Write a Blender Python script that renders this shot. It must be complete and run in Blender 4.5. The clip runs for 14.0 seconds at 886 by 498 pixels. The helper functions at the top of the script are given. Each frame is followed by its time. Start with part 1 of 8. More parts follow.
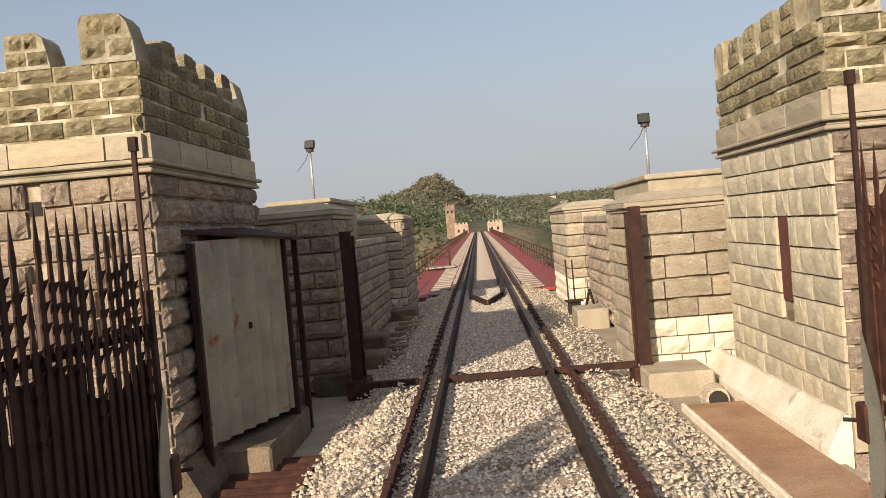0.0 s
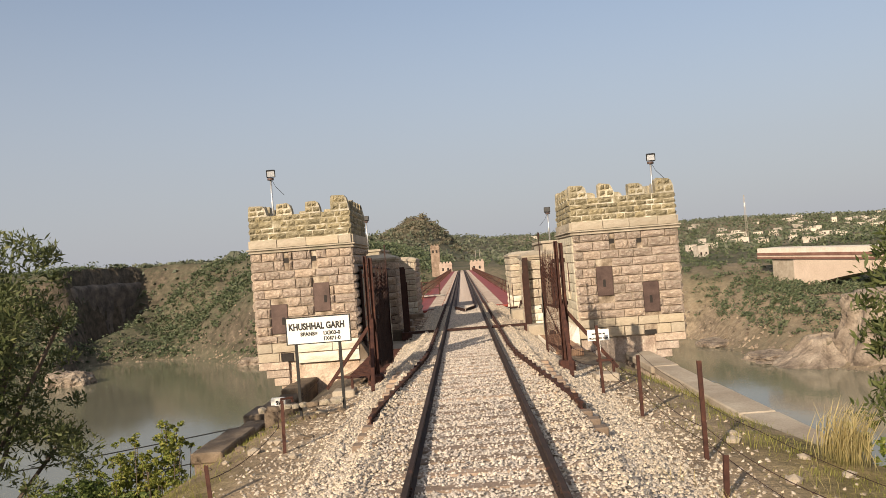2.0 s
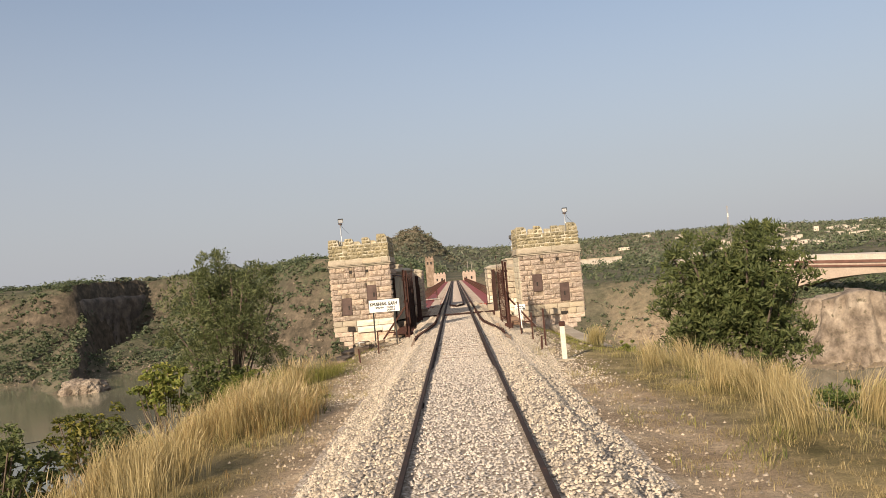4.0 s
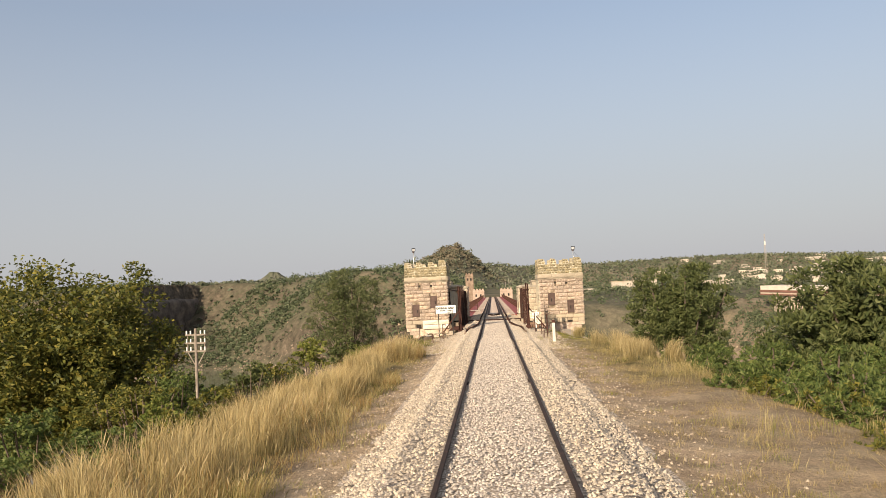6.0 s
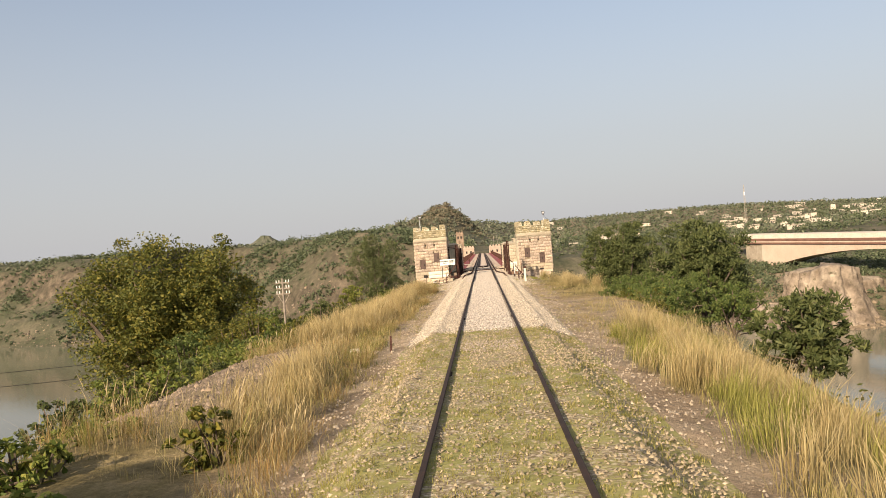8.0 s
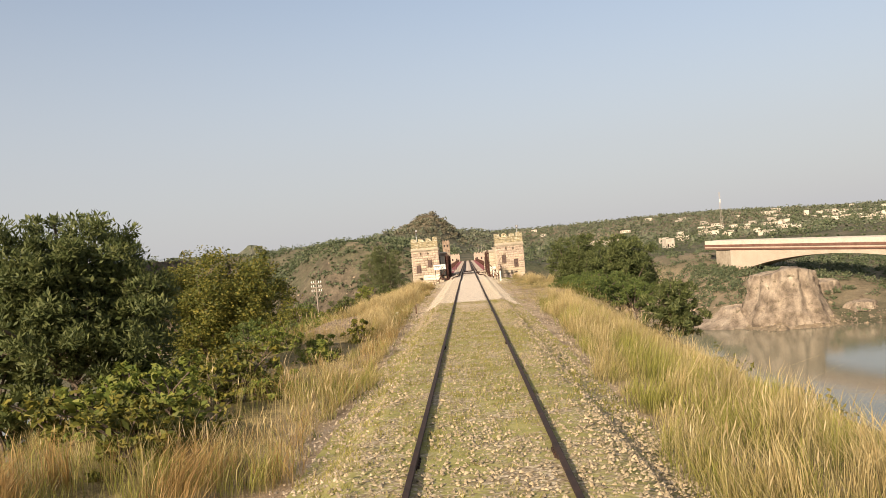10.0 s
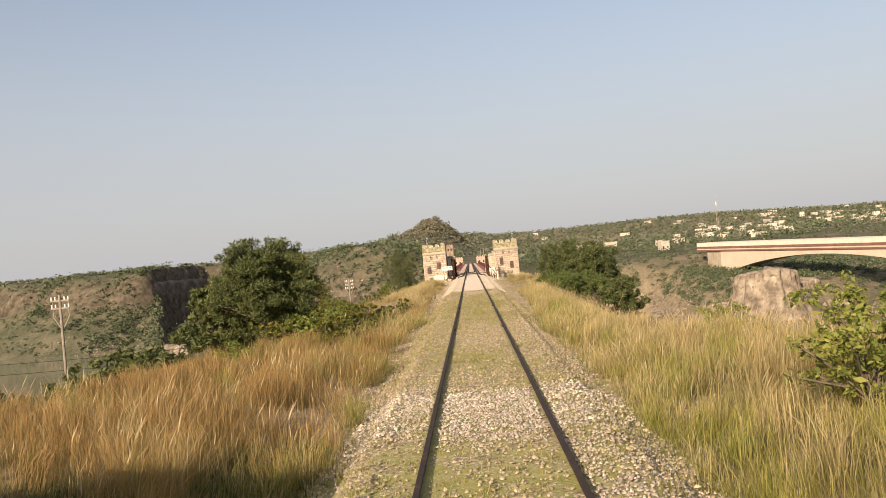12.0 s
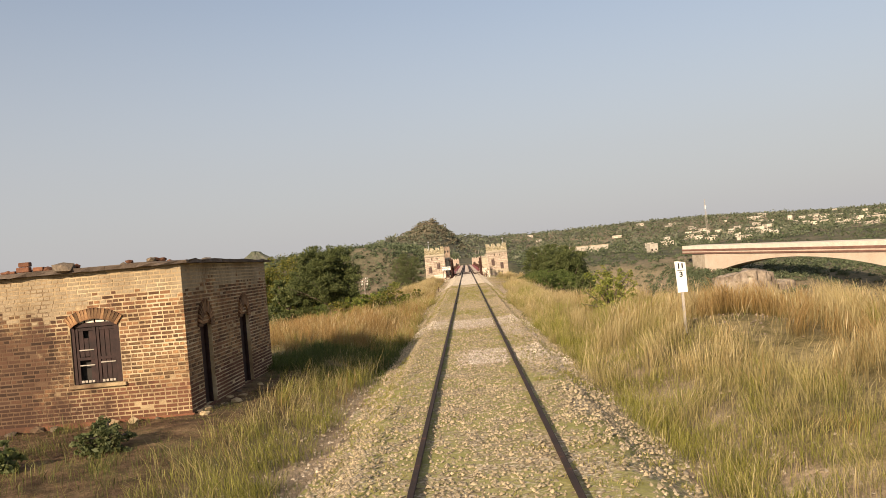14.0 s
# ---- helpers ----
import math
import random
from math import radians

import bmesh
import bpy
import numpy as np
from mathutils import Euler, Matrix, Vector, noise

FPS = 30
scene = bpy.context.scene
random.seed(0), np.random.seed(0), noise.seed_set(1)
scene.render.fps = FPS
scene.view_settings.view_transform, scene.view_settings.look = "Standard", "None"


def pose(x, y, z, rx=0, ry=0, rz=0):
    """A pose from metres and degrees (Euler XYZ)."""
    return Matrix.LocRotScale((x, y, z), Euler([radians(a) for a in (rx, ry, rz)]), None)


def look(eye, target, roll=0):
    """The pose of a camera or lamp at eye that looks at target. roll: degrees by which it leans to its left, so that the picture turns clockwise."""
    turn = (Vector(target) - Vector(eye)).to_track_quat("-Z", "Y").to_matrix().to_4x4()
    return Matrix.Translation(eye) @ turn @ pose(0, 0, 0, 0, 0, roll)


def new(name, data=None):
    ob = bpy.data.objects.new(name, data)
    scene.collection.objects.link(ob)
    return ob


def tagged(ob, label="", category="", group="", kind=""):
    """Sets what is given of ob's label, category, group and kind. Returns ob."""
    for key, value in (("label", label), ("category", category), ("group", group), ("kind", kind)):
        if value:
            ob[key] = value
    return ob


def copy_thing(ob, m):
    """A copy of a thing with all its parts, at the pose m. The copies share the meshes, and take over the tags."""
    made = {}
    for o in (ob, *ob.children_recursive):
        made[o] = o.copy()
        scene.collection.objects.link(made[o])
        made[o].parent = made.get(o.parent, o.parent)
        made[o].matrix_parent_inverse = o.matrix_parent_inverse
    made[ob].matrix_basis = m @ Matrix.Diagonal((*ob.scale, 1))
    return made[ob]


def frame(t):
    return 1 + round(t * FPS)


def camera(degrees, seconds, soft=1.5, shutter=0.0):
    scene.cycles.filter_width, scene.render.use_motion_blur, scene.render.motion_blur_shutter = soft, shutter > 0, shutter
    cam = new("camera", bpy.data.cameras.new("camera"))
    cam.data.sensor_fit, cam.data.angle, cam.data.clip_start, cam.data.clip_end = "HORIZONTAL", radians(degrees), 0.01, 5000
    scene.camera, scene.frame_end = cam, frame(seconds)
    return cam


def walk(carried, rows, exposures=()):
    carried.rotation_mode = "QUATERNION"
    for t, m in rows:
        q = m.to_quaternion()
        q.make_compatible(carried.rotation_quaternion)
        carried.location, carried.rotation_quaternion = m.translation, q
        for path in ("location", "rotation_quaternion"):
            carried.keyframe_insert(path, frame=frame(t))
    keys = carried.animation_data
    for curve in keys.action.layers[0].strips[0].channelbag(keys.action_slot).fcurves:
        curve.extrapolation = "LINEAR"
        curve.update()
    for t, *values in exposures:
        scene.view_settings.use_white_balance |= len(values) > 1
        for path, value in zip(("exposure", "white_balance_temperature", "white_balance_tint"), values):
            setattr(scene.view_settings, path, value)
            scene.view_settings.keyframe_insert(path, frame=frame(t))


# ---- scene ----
cam = camera(56.0, 14.0, 0.45)
PATH = [
    (0, (-0.101, -9.001, 2.438), (-0.1890, -7.0040, 2.3847), -4.99),
    (0.5, (-0.137, -13.649, 2.428), (-0.2204, -11.6525, 2.3419), -3.97),
    (1, (-0.111, -18.065, 2.404), (-0.0985, -16.0667, 2.3237), -4.46),
    (1.5, (-0.094, -22.897, 2.462), (-0.0900, -20.8971, 2.4572), -4.17),
    (2, (-0.051, -27.787, 2.492), (-0.0914, -25.7880, 2.5282), -4.46),
    (4.5, (-0.009, -52.314, 2.439), (-0.0285, -50.3146, 2.5002), -4.98),
    (5, (-0.044, -57.247, 2.478), (-0.0754, -55.2473, 2.5206), -5.02),
    (5.5, (-0.071, -62.183, 2.446), (-0.1383, -60.1853, 2.5206), -4.77),
    (6, (-0.036, -67.090, 2.444), (-0.1490, -65.0956, 2.5481), -2.66),
    (6.5, (-0.067, -72.026, 2.414), (-0.1741, -70.0296, 2.4619), -2.75),
    (7, (0.004, -76.974, 2.387), (-0.0886, -74.9764, 2.4031), -3.94),
    (7.5, (-0.027, -81.881, 2.423), (-0.1252, -79.8832, 2.4235), -4.29),
    (10, (-0.026, -106.264, 2.428), (-0.0818, -104.2645, 2.4465), -4.90),
    (10.5, (-0.041, -111.178, 2.408), (-0.1238, -109.1801, 2.3976), -5.15),
    (11, (-0.071, -116.068, 2.384), (-0.1288, -114.0691, 2.3807), -4.65),
    (11.5, (-0.080, -120.853, 2.384), (-0.1347, -118.8535, 2.3862), -4.92),
    (12, (-0.081, -125.505, 2.417), (-0.1425, -123.5062, 2.4445), -5.35),
    (12.5, (-0.065, -130.158, 2.433), (-0.0421, -128.1582, 2.4486), -4.91),
    (13, (-0.065, -134.913, 2.445), (-0.0497, -132.9140, 2.5038), -4.82),
    (13.5, (-0.075, -139.708, 2.428), (-0.1455, -137.7092, 2.4612), -4.37),
    (14, (-0.067, -144.547, 2.430), (-0.1183, -142.5484, 2.4600), -5.19),
]
EXPOSURES = [(0.0, 0.5, 6500, 11), (1.2, 0.5, 6250, 11), (2.0, 0.46, 6450, 12), (5.0, 0.55, 6550, 12), (7.5, 0.68, 6800, 12), (10.0, 0.74, 6800, 12), (12.5, 0.69, 6900, 13), (14.0, 0.6, 6900, 13)]
walk(cam, [(t, look(eye, target, roll)) for t, eye, target, roll in PATH], EXPOSURES)

# ---- light ----
SUN_EL, SUN_AZ = 22.0, 206.0
world = bpy.data.worlds.new("sky")
scene.world = world
world.use_nodes = True
wn = world.node_tree.nodes
sky = wn.new("ShaderNodeTexSky")
sky.sky_type = "NISHITA"
sky.sun_disc = False
sky.sun_elevation, sky.sun_rotation = radians(SUN_EL), radians(SUN_AZ)
sky.air_density, sky.dust_density, sky.ozone_density = 1.0, 2.0, 1.0
wn["Background"].inputs["Strength"].default_value = 0.1
# dust haze lying over the whole horizon
wl_ = world.node_tree.links
up_ = wn.new("ShaderNodeSeparateXYZ")
wl_.new(wn.new("ShaderNodeTexCoord").outputs["Generated"], up_.inputs[0])
hz_ = wn.new("ShaderNodeValToRGB")
for el_, (p_, c_) in zip((*hz_.color_ramp.elements, hz_.color_ramp.elements.new(0.5), hz_.color_ramp.elements.new(0.5)), ((0.0, 0.92), (0.75, 0.0), (0.12, 0.78), (0.32, 0.34))):
    el_.position, el_.color = p_, (c_, c_, c_, 1)
wl_.new(up_.outputs["Z"], hz_.inputs[0])
mx_ = wn.new("ShaderNodeMix")
mx_.data_type = "RGBA"
mx_.inputs["B"].default_value = (3.3, 3.4, 3.65, 1)
wl_.new(hz_.outputs[0], mx_.inputs["Factor"])
wl_.new(sky.outputs[0], mx_.inputs["A"])
wl_.new(mx_.outputs["Result"], wn["Background"].inputs["Color"])
sun_data = bpy.data.lights.new("sun", "SUN")
sun_data.energy, sun_data.angle, sun_data.color = 5.0, radians(0.6), (1.0, 0.84, 0.63)
sun = new("sun", sun_data)
_a, _e = radians(SUN_AZ), radians(SUN_EL)
TO_SUN = Vector((math.sin(_a) * math.cos(_e), math.cos(_a) * math.cos(_e), math.sin(_e)))
sun.matrix_world = look(TO_SUN * 50, (0, 0, 0))


# ---- materials ----
def node_mat(name):
    m = bpy.data.materials.new(name)
    m.use_nodes = True
    nt = m.node_tree
    return m, nt, nt.nodes["Principled BSDF"]


def ramp(nt, fac, stops):
    r = nt.nodes.new("ShaderNodeValToRGB")
    e = r.color_ramp.elements
    while len(e) < len(stops):
        e.new(0.5)
    for el, (p, c) in zip(e, stops):
        el.position, el.color = p, (*c, 1)
    nt.links.new(fac, r.inputs[0])
    return r.outputs[0]


def noise_tex(nt, vec, scale, detail=4, rough=0.6):
    n = nt.nodes.new("ShaderNodeTexNoise")
    n.inputs["Scale"].default_value, n.inputs["Detail"].default_value, n.inputs["Roughness"].default_value = scale, detail, rough
    nt.links.new(vec, n.inputs["Vector"])
    return n.outputs["Fac"]


def mixc(nt, fac, a, b, mode="MIX"):
    m = nt.nodes.new("ShaderNodeMix")
    m.data_type, m.blend_type = "RGBA", mode
    for sock, v in ((m.inputs["Factor"], fac), (m.inputs["A"], a), (m.inputs["B"], b)):
        if isinstance(v, (int, float)):
            sock.default_value = v
        elif isinstance(v, tuple):
            sock.default_value = (*v, 1)
        else:
            nt.links.new(v, sock)
    return m.outputs["Result"]


def calc(nt, op, a, b=0.0, clamp=False):
    m = nt.nodes.new("ShaderNodeMath")
    m.operation, m.use_clamp = op, clamp
    for sock, v in ((m.inputs[0], a), (m.inputs[1], b)):
        if isinstance(v, (int, float)):
            sock.default_value = v
        else:
            nt.links.new(v, sock)
    return m.outputs[0]


def add_bump(nt, bsdf, height, strength, dist=0.02):
    b = nt.nodes.new("ShaderNodeBump")
    b.inputs["Strength"].default_value, b.inputs["Distance"].default_value = strength, dist
    nt.links.new(height, b.inputs["Height"])
    nt.links.new(b.outputs[0], bsdf.inputs["Normal"])


def mat(name, stops, scale=3.0, fine=40.0, rough=0.85, metal=0.0, bump=0.4, dist=0.02, vary="", amount=0.35, stain=None, world_space=False, spec=0.3, stain2=None, soot=None, grain=(0.62, 1.25)):
    """A two-scale procedural surface: broad patches by a ramp, fine grain, relief, tone by piece."""
    m, nt, bsdf = node_mat(name)
    if world_space:
        vec = nt.nodes.new("ShaderNodeNewGeometry").outputs["Position"]
    else:
        vec = nt.nodes.new("ShaderNodeTexCoord").outputs["Object"]
    big, small = noise_tex(nt, vec, scale, 5), noise_tex(nt, vec, fine, 6, 0.7)
    col = ramp(nt, big, stops)
    grain = ramp(nt, small, [(0.25, (grain[0],) * 3), (0.75, (grain[1],) * 3)])
    col = mixc(nt, 0.75, col, grain, "MULTIPLY")
    for c, lo, hi, sc in [s_ for s_ in (stain, stain2) if s_]:
        s = ramp(nt, noise_tex(nt, vec, sc, 6, 0.65), [(lo, (0, 0, 0)), (hi, (1, 1, 1))])
        col = mixc(nt, s, col, c)
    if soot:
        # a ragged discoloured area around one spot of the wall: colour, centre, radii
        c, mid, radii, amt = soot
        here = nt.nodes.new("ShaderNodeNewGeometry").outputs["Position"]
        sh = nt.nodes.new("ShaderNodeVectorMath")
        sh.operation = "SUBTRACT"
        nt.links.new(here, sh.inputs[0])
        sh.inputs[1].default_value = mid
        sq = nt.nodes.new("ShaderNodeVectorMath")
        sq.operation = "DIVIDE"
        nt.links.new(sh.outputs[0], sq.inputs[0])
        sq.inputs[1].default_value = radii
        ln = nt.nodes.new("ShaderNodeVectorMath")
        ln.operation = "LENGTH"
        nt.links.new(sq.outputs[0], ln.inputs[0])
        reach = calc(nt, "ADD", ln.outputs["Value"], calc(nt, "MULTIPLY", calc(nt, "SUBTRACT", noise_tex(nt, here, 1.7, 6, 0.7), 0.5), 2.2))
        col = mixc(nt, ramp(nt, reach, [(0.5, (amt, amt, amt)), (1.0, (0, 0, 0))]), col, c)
    if vary:
        if vary == "object":
            rnd = nt.nodes.new("ShaderNodeObjectInfo").outputs["Random"]
        else:
            rnd = nt.nodes.new("ShaderNodeNewGeometry").outputs["Random Per Island"]
        lo, hi = 1 - amount, 1 + amount
        tone = ramp(nt, rnd, [(0.0, (lo, lo, lo * 0.97)), (0.5, (1, 1, 1)), (1.0, (hi, hi * 0.97, hi * 0.9))])
        col = mixc(nt, 1.0, col, tone, "MULTIPLY")
    nt.links.new(col, bsdf.inputs["Base Color"])
    bsdf.inputs["Metallic"].default_value = metal
    bsdf.inputs["Specular IOR Level"].default_value = spec
    rr = nt.nodes.new("ShaderNodeMapRange")
    rr.inputs["To Min"].default_value, rr.inputs["To Max"].default_value = max(rough - 0.15, 0.05), min(rough + 0.1, 1)
    nt.links.new(small, rr.inputs["Value"])
    nt.links.new(rr.outputs[0], bsdf.inputs["Roughness"])
    if bump:
        add_bump(nt, bsdf, calc(nt, "ADD", small, calc(nt, "MULTIPLY", big, 1.5)), bump, dist)
    return m


M_STONE = mat("dressed_sandstone", [(0.3, (0.40, 0.30, 0.24)), (0.5, (0.56, 0.45, 0.365)), (0.72, (0.69, 0.58, 0.49))], 2.6, 20, 0.9, bump=1.0, dist=0.07, vary="object", amount=0.2, stain=((0.33, 0.265, 0.185), 0.58, 0.72, 1.7), stain2=((0.70, 0.62, 0.52), 0.6, 0.68, 4.2), grain=(0.5, 1.35))
M_STONE_PALE = mat("lime_bleached_sandstone", [(0.3, (0.46, 0.375, 0.285)), (0.5, (0.61, 0.52, 0.41)), (0.72, (0.73, 0.65, 0.54))], 2.2, 22, 0.9, bump=1.0, dist=0.06, vary="object", amount=0.15, stain=((0.36, 0.325, 0.205), 0.54, 0.72, 1.1), stain2=((0.75, 0.70, 0.60), 0.58, 0.66, 2.6), grain=(0.5, 1.3))
# dark stone: stained masonry, and left footings with shade put into the colour
M_WALLDARK = mat("earth_stained_and_shaded_stone", [(0.3, (0.09, 0.067, 0.047)), (0.7, (0.24, 0.185, 0.135))], 1.6, 25, 0.95, bump=0.8, dist=0.04, vary="object", amount=0.25)
M_PARAPET = mat("mossy_sandstone", [(0.3, (0.19, 0.155, 0.09)), (0.5, (0.29, 0.25, 0.155)), (0.72, (0.40, 0.345, 0.24))], 3.0, 30, 0.95, bump=0.8, dist=0.04, vary="object", amount=0.28, stain=((0.55, 0.50, 0.40), 0.60, 0.68, 6.0))
M_PARJOINT = mat("mossy_lime_joint", [(0.38, (0.19, 0.16, 0.095)), (0.5, (0.36, 0.315, 0.22)), (0.62, (0.64, 0.58, 0.47))], 2.6, 45, 0.95, bump=0.5)
M_JOINT = mat("dark_weathered_joint", [(0.35, (0.12, 0.09, 0.06)), (0.5, (0.28, 0.22, 0.16)), (0.65, (0.52, 0.45, 0.35))], 2.5, 45, 0.95, bump=0.5)
M_DRESSED = mat("smooth_pale_limestone", [(0.3, (0.34, 0.285, 0.215)), (0.7, (0.47, 0.405, 0.32))], 1.8, 35, 0.85, bump=0.4, vary="object", amount=0.15, stain=((0.26, 0.24, 0.17), 0.5, 0.72, 2.2))
M_WHITEWASH = mat("flaking_whitewash_on_stone", [(0.3, (0.66, 0.59, 0.47)), (0.65, (0.80, 0.75, 0.65))], 2.0, 30, 0.9, bump=0.6, dist=0.03, vary="object", amount=0.1, stain=((0.42, 0.33, 0.23), 0.6, 0.72, 2.4))
M_RUST = mat("rusted_iron", [(0.3, (0.035, 0.016, 0.013)), (0.55, (0.075, 0.032, 0.023)), (0.75, (0.14, 0.06, 0.036))], 6, 70, 0.8, 0.25, bump=0.4, dist=0.006)
M_RUST_DARK = mat("dark_rusted_iron", [(0.3, (0.022, 0.012, 0.010)), (0.7, (0.06, 0.027, 0.02))], 5, 60, 0.8, 0.2, bump=0.4, dist=0.006)
M_RAIL = mat("rail_steel", [(0.35, (0.045, 0.032, 0.028)), (0.7, (0.09, 0.06, 0.05))], 4, 60, 0.45, 0.7, bump=0.1, dist=0.003)
M_RAIL_RUST = mat("rusty_rail_side", [(0.3, (0.022, 0.015, 0.013)), (0.62, (0.042, 0.024, 0.018)), (0.8, (0.15, 0.06, 0.03))], 4, 60, 0.85, 0.1, bump=0.3, dist=0.004)
M_SLEEPER = mat("weathered_sleeper_wood", [(0.3, (0.20, 0.145, 0.105)), (0.7, (0.36, 0.27, 0.205))], 3, 50, 0.9, bump=0.6, dist=0.01, vary="object", amount=0.4)
M_BALLAST = mat("ballast_stone", [(0.3, (0.49, 0.425, 0.365)), (0.7, (0.66, 0.585, 0.51))], 6, 60, 0.9, bump=0.3, vary="island", amount=0.27, world_space=True)
M_REDPAINT = mat("red_oxide_girder_paint", [(0.3, (0.19, 0.03, 0.02)), (0.7, (0.32, 0.06, 0.037))], 1.5, 30, 0.6, bump=0.1, stain=((0.12, 0.04, 0.03), 0.6, 0.75, 3))
M_TIN = mat("weathered_corrugated_tin", [(0.3, (0.25, 0.24, 0.205)), (0.7, (0.38, 0.36, 0.30))], 2, 40, 0.6, 0.4, bump=0.2, dist=0.004, stain=((0.25, 0.09, 0.04), 0.6, 0.68, 3))
M_GREYPLATE = mat("dull_grey_brown_plate", [(0.3, (0.065, 0.042, 0.036)), (0.7, (0.125, 0.082, 0.068))], 3, 40, 0.6, 0.3, bump=0.15, dist=0.004)
M_SHUTTER = mat("red_brown_shutter_plate", [(0.3, (0.10, 0.04, 0.032)), (0.7, (0.17, 0.07, 0.055))], 3, 40, 0.65, 0.2, bump=0.15, dist=0.004)
M_WHITE = mat("chalky_white_paint", [(0.3, (0.70, 0.68, 0.62)), (0.7, (0.82, 0.81, 0.77))], 3, 40, 0.6, bump=0.1, dist=0.003, stain=((0.5, 0.42, 0.32), 0.68, 0.78, 6))
M_BLACK = mat("black_paint", [(0.3, (0.012, 0.012, 0.012)), (0.7, (0.025, 0.024, 0.022))], 5, 50, 0.5, bump=0.1, dist=0.002)
M_GALV = mat("galvanised_steel", [(0.3, (0.45, 0.46, 0.47)), (0.7, (0.62, 0.63, 0.64))], 6, 60, 0.45, 0.7, bump=0.05, dist=0.002)
M_CONCRETE = mat("stained_concrete", [(0.3, (0.27, 0.22, 0.165)), (0.7, (0.43, 0.37, 0.29))], 0.8, 20, 0.9, bump=0.3, stain=((0.22, 0.18, 0.13), 0.6, 0.75, 1.5))
M_PINKCONC = mat("buff_bridge_concrete", [(0.3, (0.50, 0.39, 0.30)), (0.7, (0.62, 0.50, 0.40))], 0.15, 2, 0.9, bump=0.1)
M_PARAPETCONC = mat("sunlit_cream_concrete", [(0.3, (0.58, 0.50, 0.41)), (0.7, (0.72, 0.64, 0.54))], 0.2, 3, 0.9, bump=0.1)
M_BANDCONC = mat("red_brown_band_paint", [(0.3, (0.15, 0.075, 0.055)), (0.7, (0.25, 0.13, 0.10))], 0.3, 3, 0.85, bump=0.1)
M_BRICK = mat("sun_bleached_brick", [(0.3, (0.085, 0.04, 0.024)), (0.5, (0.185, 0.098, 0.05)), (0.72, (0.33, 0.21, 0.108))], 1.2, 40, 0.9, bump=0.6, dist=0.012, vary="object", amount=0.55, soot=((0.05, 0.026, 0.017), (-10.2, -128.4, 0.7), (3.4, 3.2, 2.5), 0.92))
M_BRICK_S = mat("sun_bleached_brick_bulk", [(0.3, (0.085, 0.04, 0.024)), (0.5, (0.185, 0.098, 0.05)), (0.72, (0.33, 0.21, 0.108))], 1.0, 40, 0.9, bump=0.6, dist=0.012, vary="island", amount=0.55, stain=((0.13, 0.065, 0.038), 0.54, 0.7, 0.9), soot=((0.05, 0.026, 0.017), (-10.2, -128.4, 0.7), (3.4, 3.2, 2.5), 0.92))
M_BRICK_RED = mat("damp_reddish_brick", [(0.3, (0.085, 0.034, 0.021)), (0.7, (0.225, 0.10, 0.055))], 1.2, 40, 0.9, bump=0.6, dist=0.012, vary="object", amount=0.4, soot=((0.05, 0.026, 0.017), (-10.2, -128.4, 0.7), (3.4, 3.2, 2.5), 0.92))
M_BRICK_LIME = mat("lime_streaked_brick", [(0.3, (0.24, 0.17, 0.10)), (0.7, (0.52, 0.42, 0.29))], 1.2, 40, 0.9, bump=0.6, dist=0.012, vary="object", amount=0.35)
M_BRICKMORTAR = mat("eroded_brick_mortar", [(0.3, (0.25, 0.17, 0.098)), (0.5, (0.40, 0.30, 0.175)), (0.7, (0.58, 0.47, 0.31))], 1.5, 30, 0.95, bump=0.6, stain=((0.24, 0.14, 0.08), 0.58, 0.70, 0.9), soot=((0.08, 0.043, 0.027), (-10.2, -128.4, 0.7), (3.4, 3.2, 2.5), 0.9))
M_WOOD = mat("dark_red_brown_window_wood", [(0.3, (0.014, 0.007, 0.0065)), (0.7, (0.042, 0.02, 0.017))], 6, 60, 0.75, bump=0.4, dist=0.004)
M_POLEWOOD = mat("bleached_pole", [(0.3, (0.28, 0.245, 0.20)), (0.7, (0.43, 0.385, 0.33))], 3, 40, 0.85, bump=0.3, dist=0.006)
M_DIRT = mat("red_brown_dirt", [(0.3, (0.27, 0.15, 0.09)), (0.7, (0.42, 0.27, 0.17))], 1.5, 30, 0.95, bump=0.6, world_space=True)
M_BARK = mat("grey_brown_bark", [(0.3, (0.08, 0.06, 0.045)), (0.7, (0.17, 0.13, 0.10))], 4, 50, 0.9, bump=0.7)
M_PLASTER = mat("pale_village_plaster", [(0.3, (0.40, 0.345, 0.285)), (0.7, (0.60, 0.54, 0.47))], 0.3, 4, 0.9, bump=0.0, vary="object", amount=0.2)


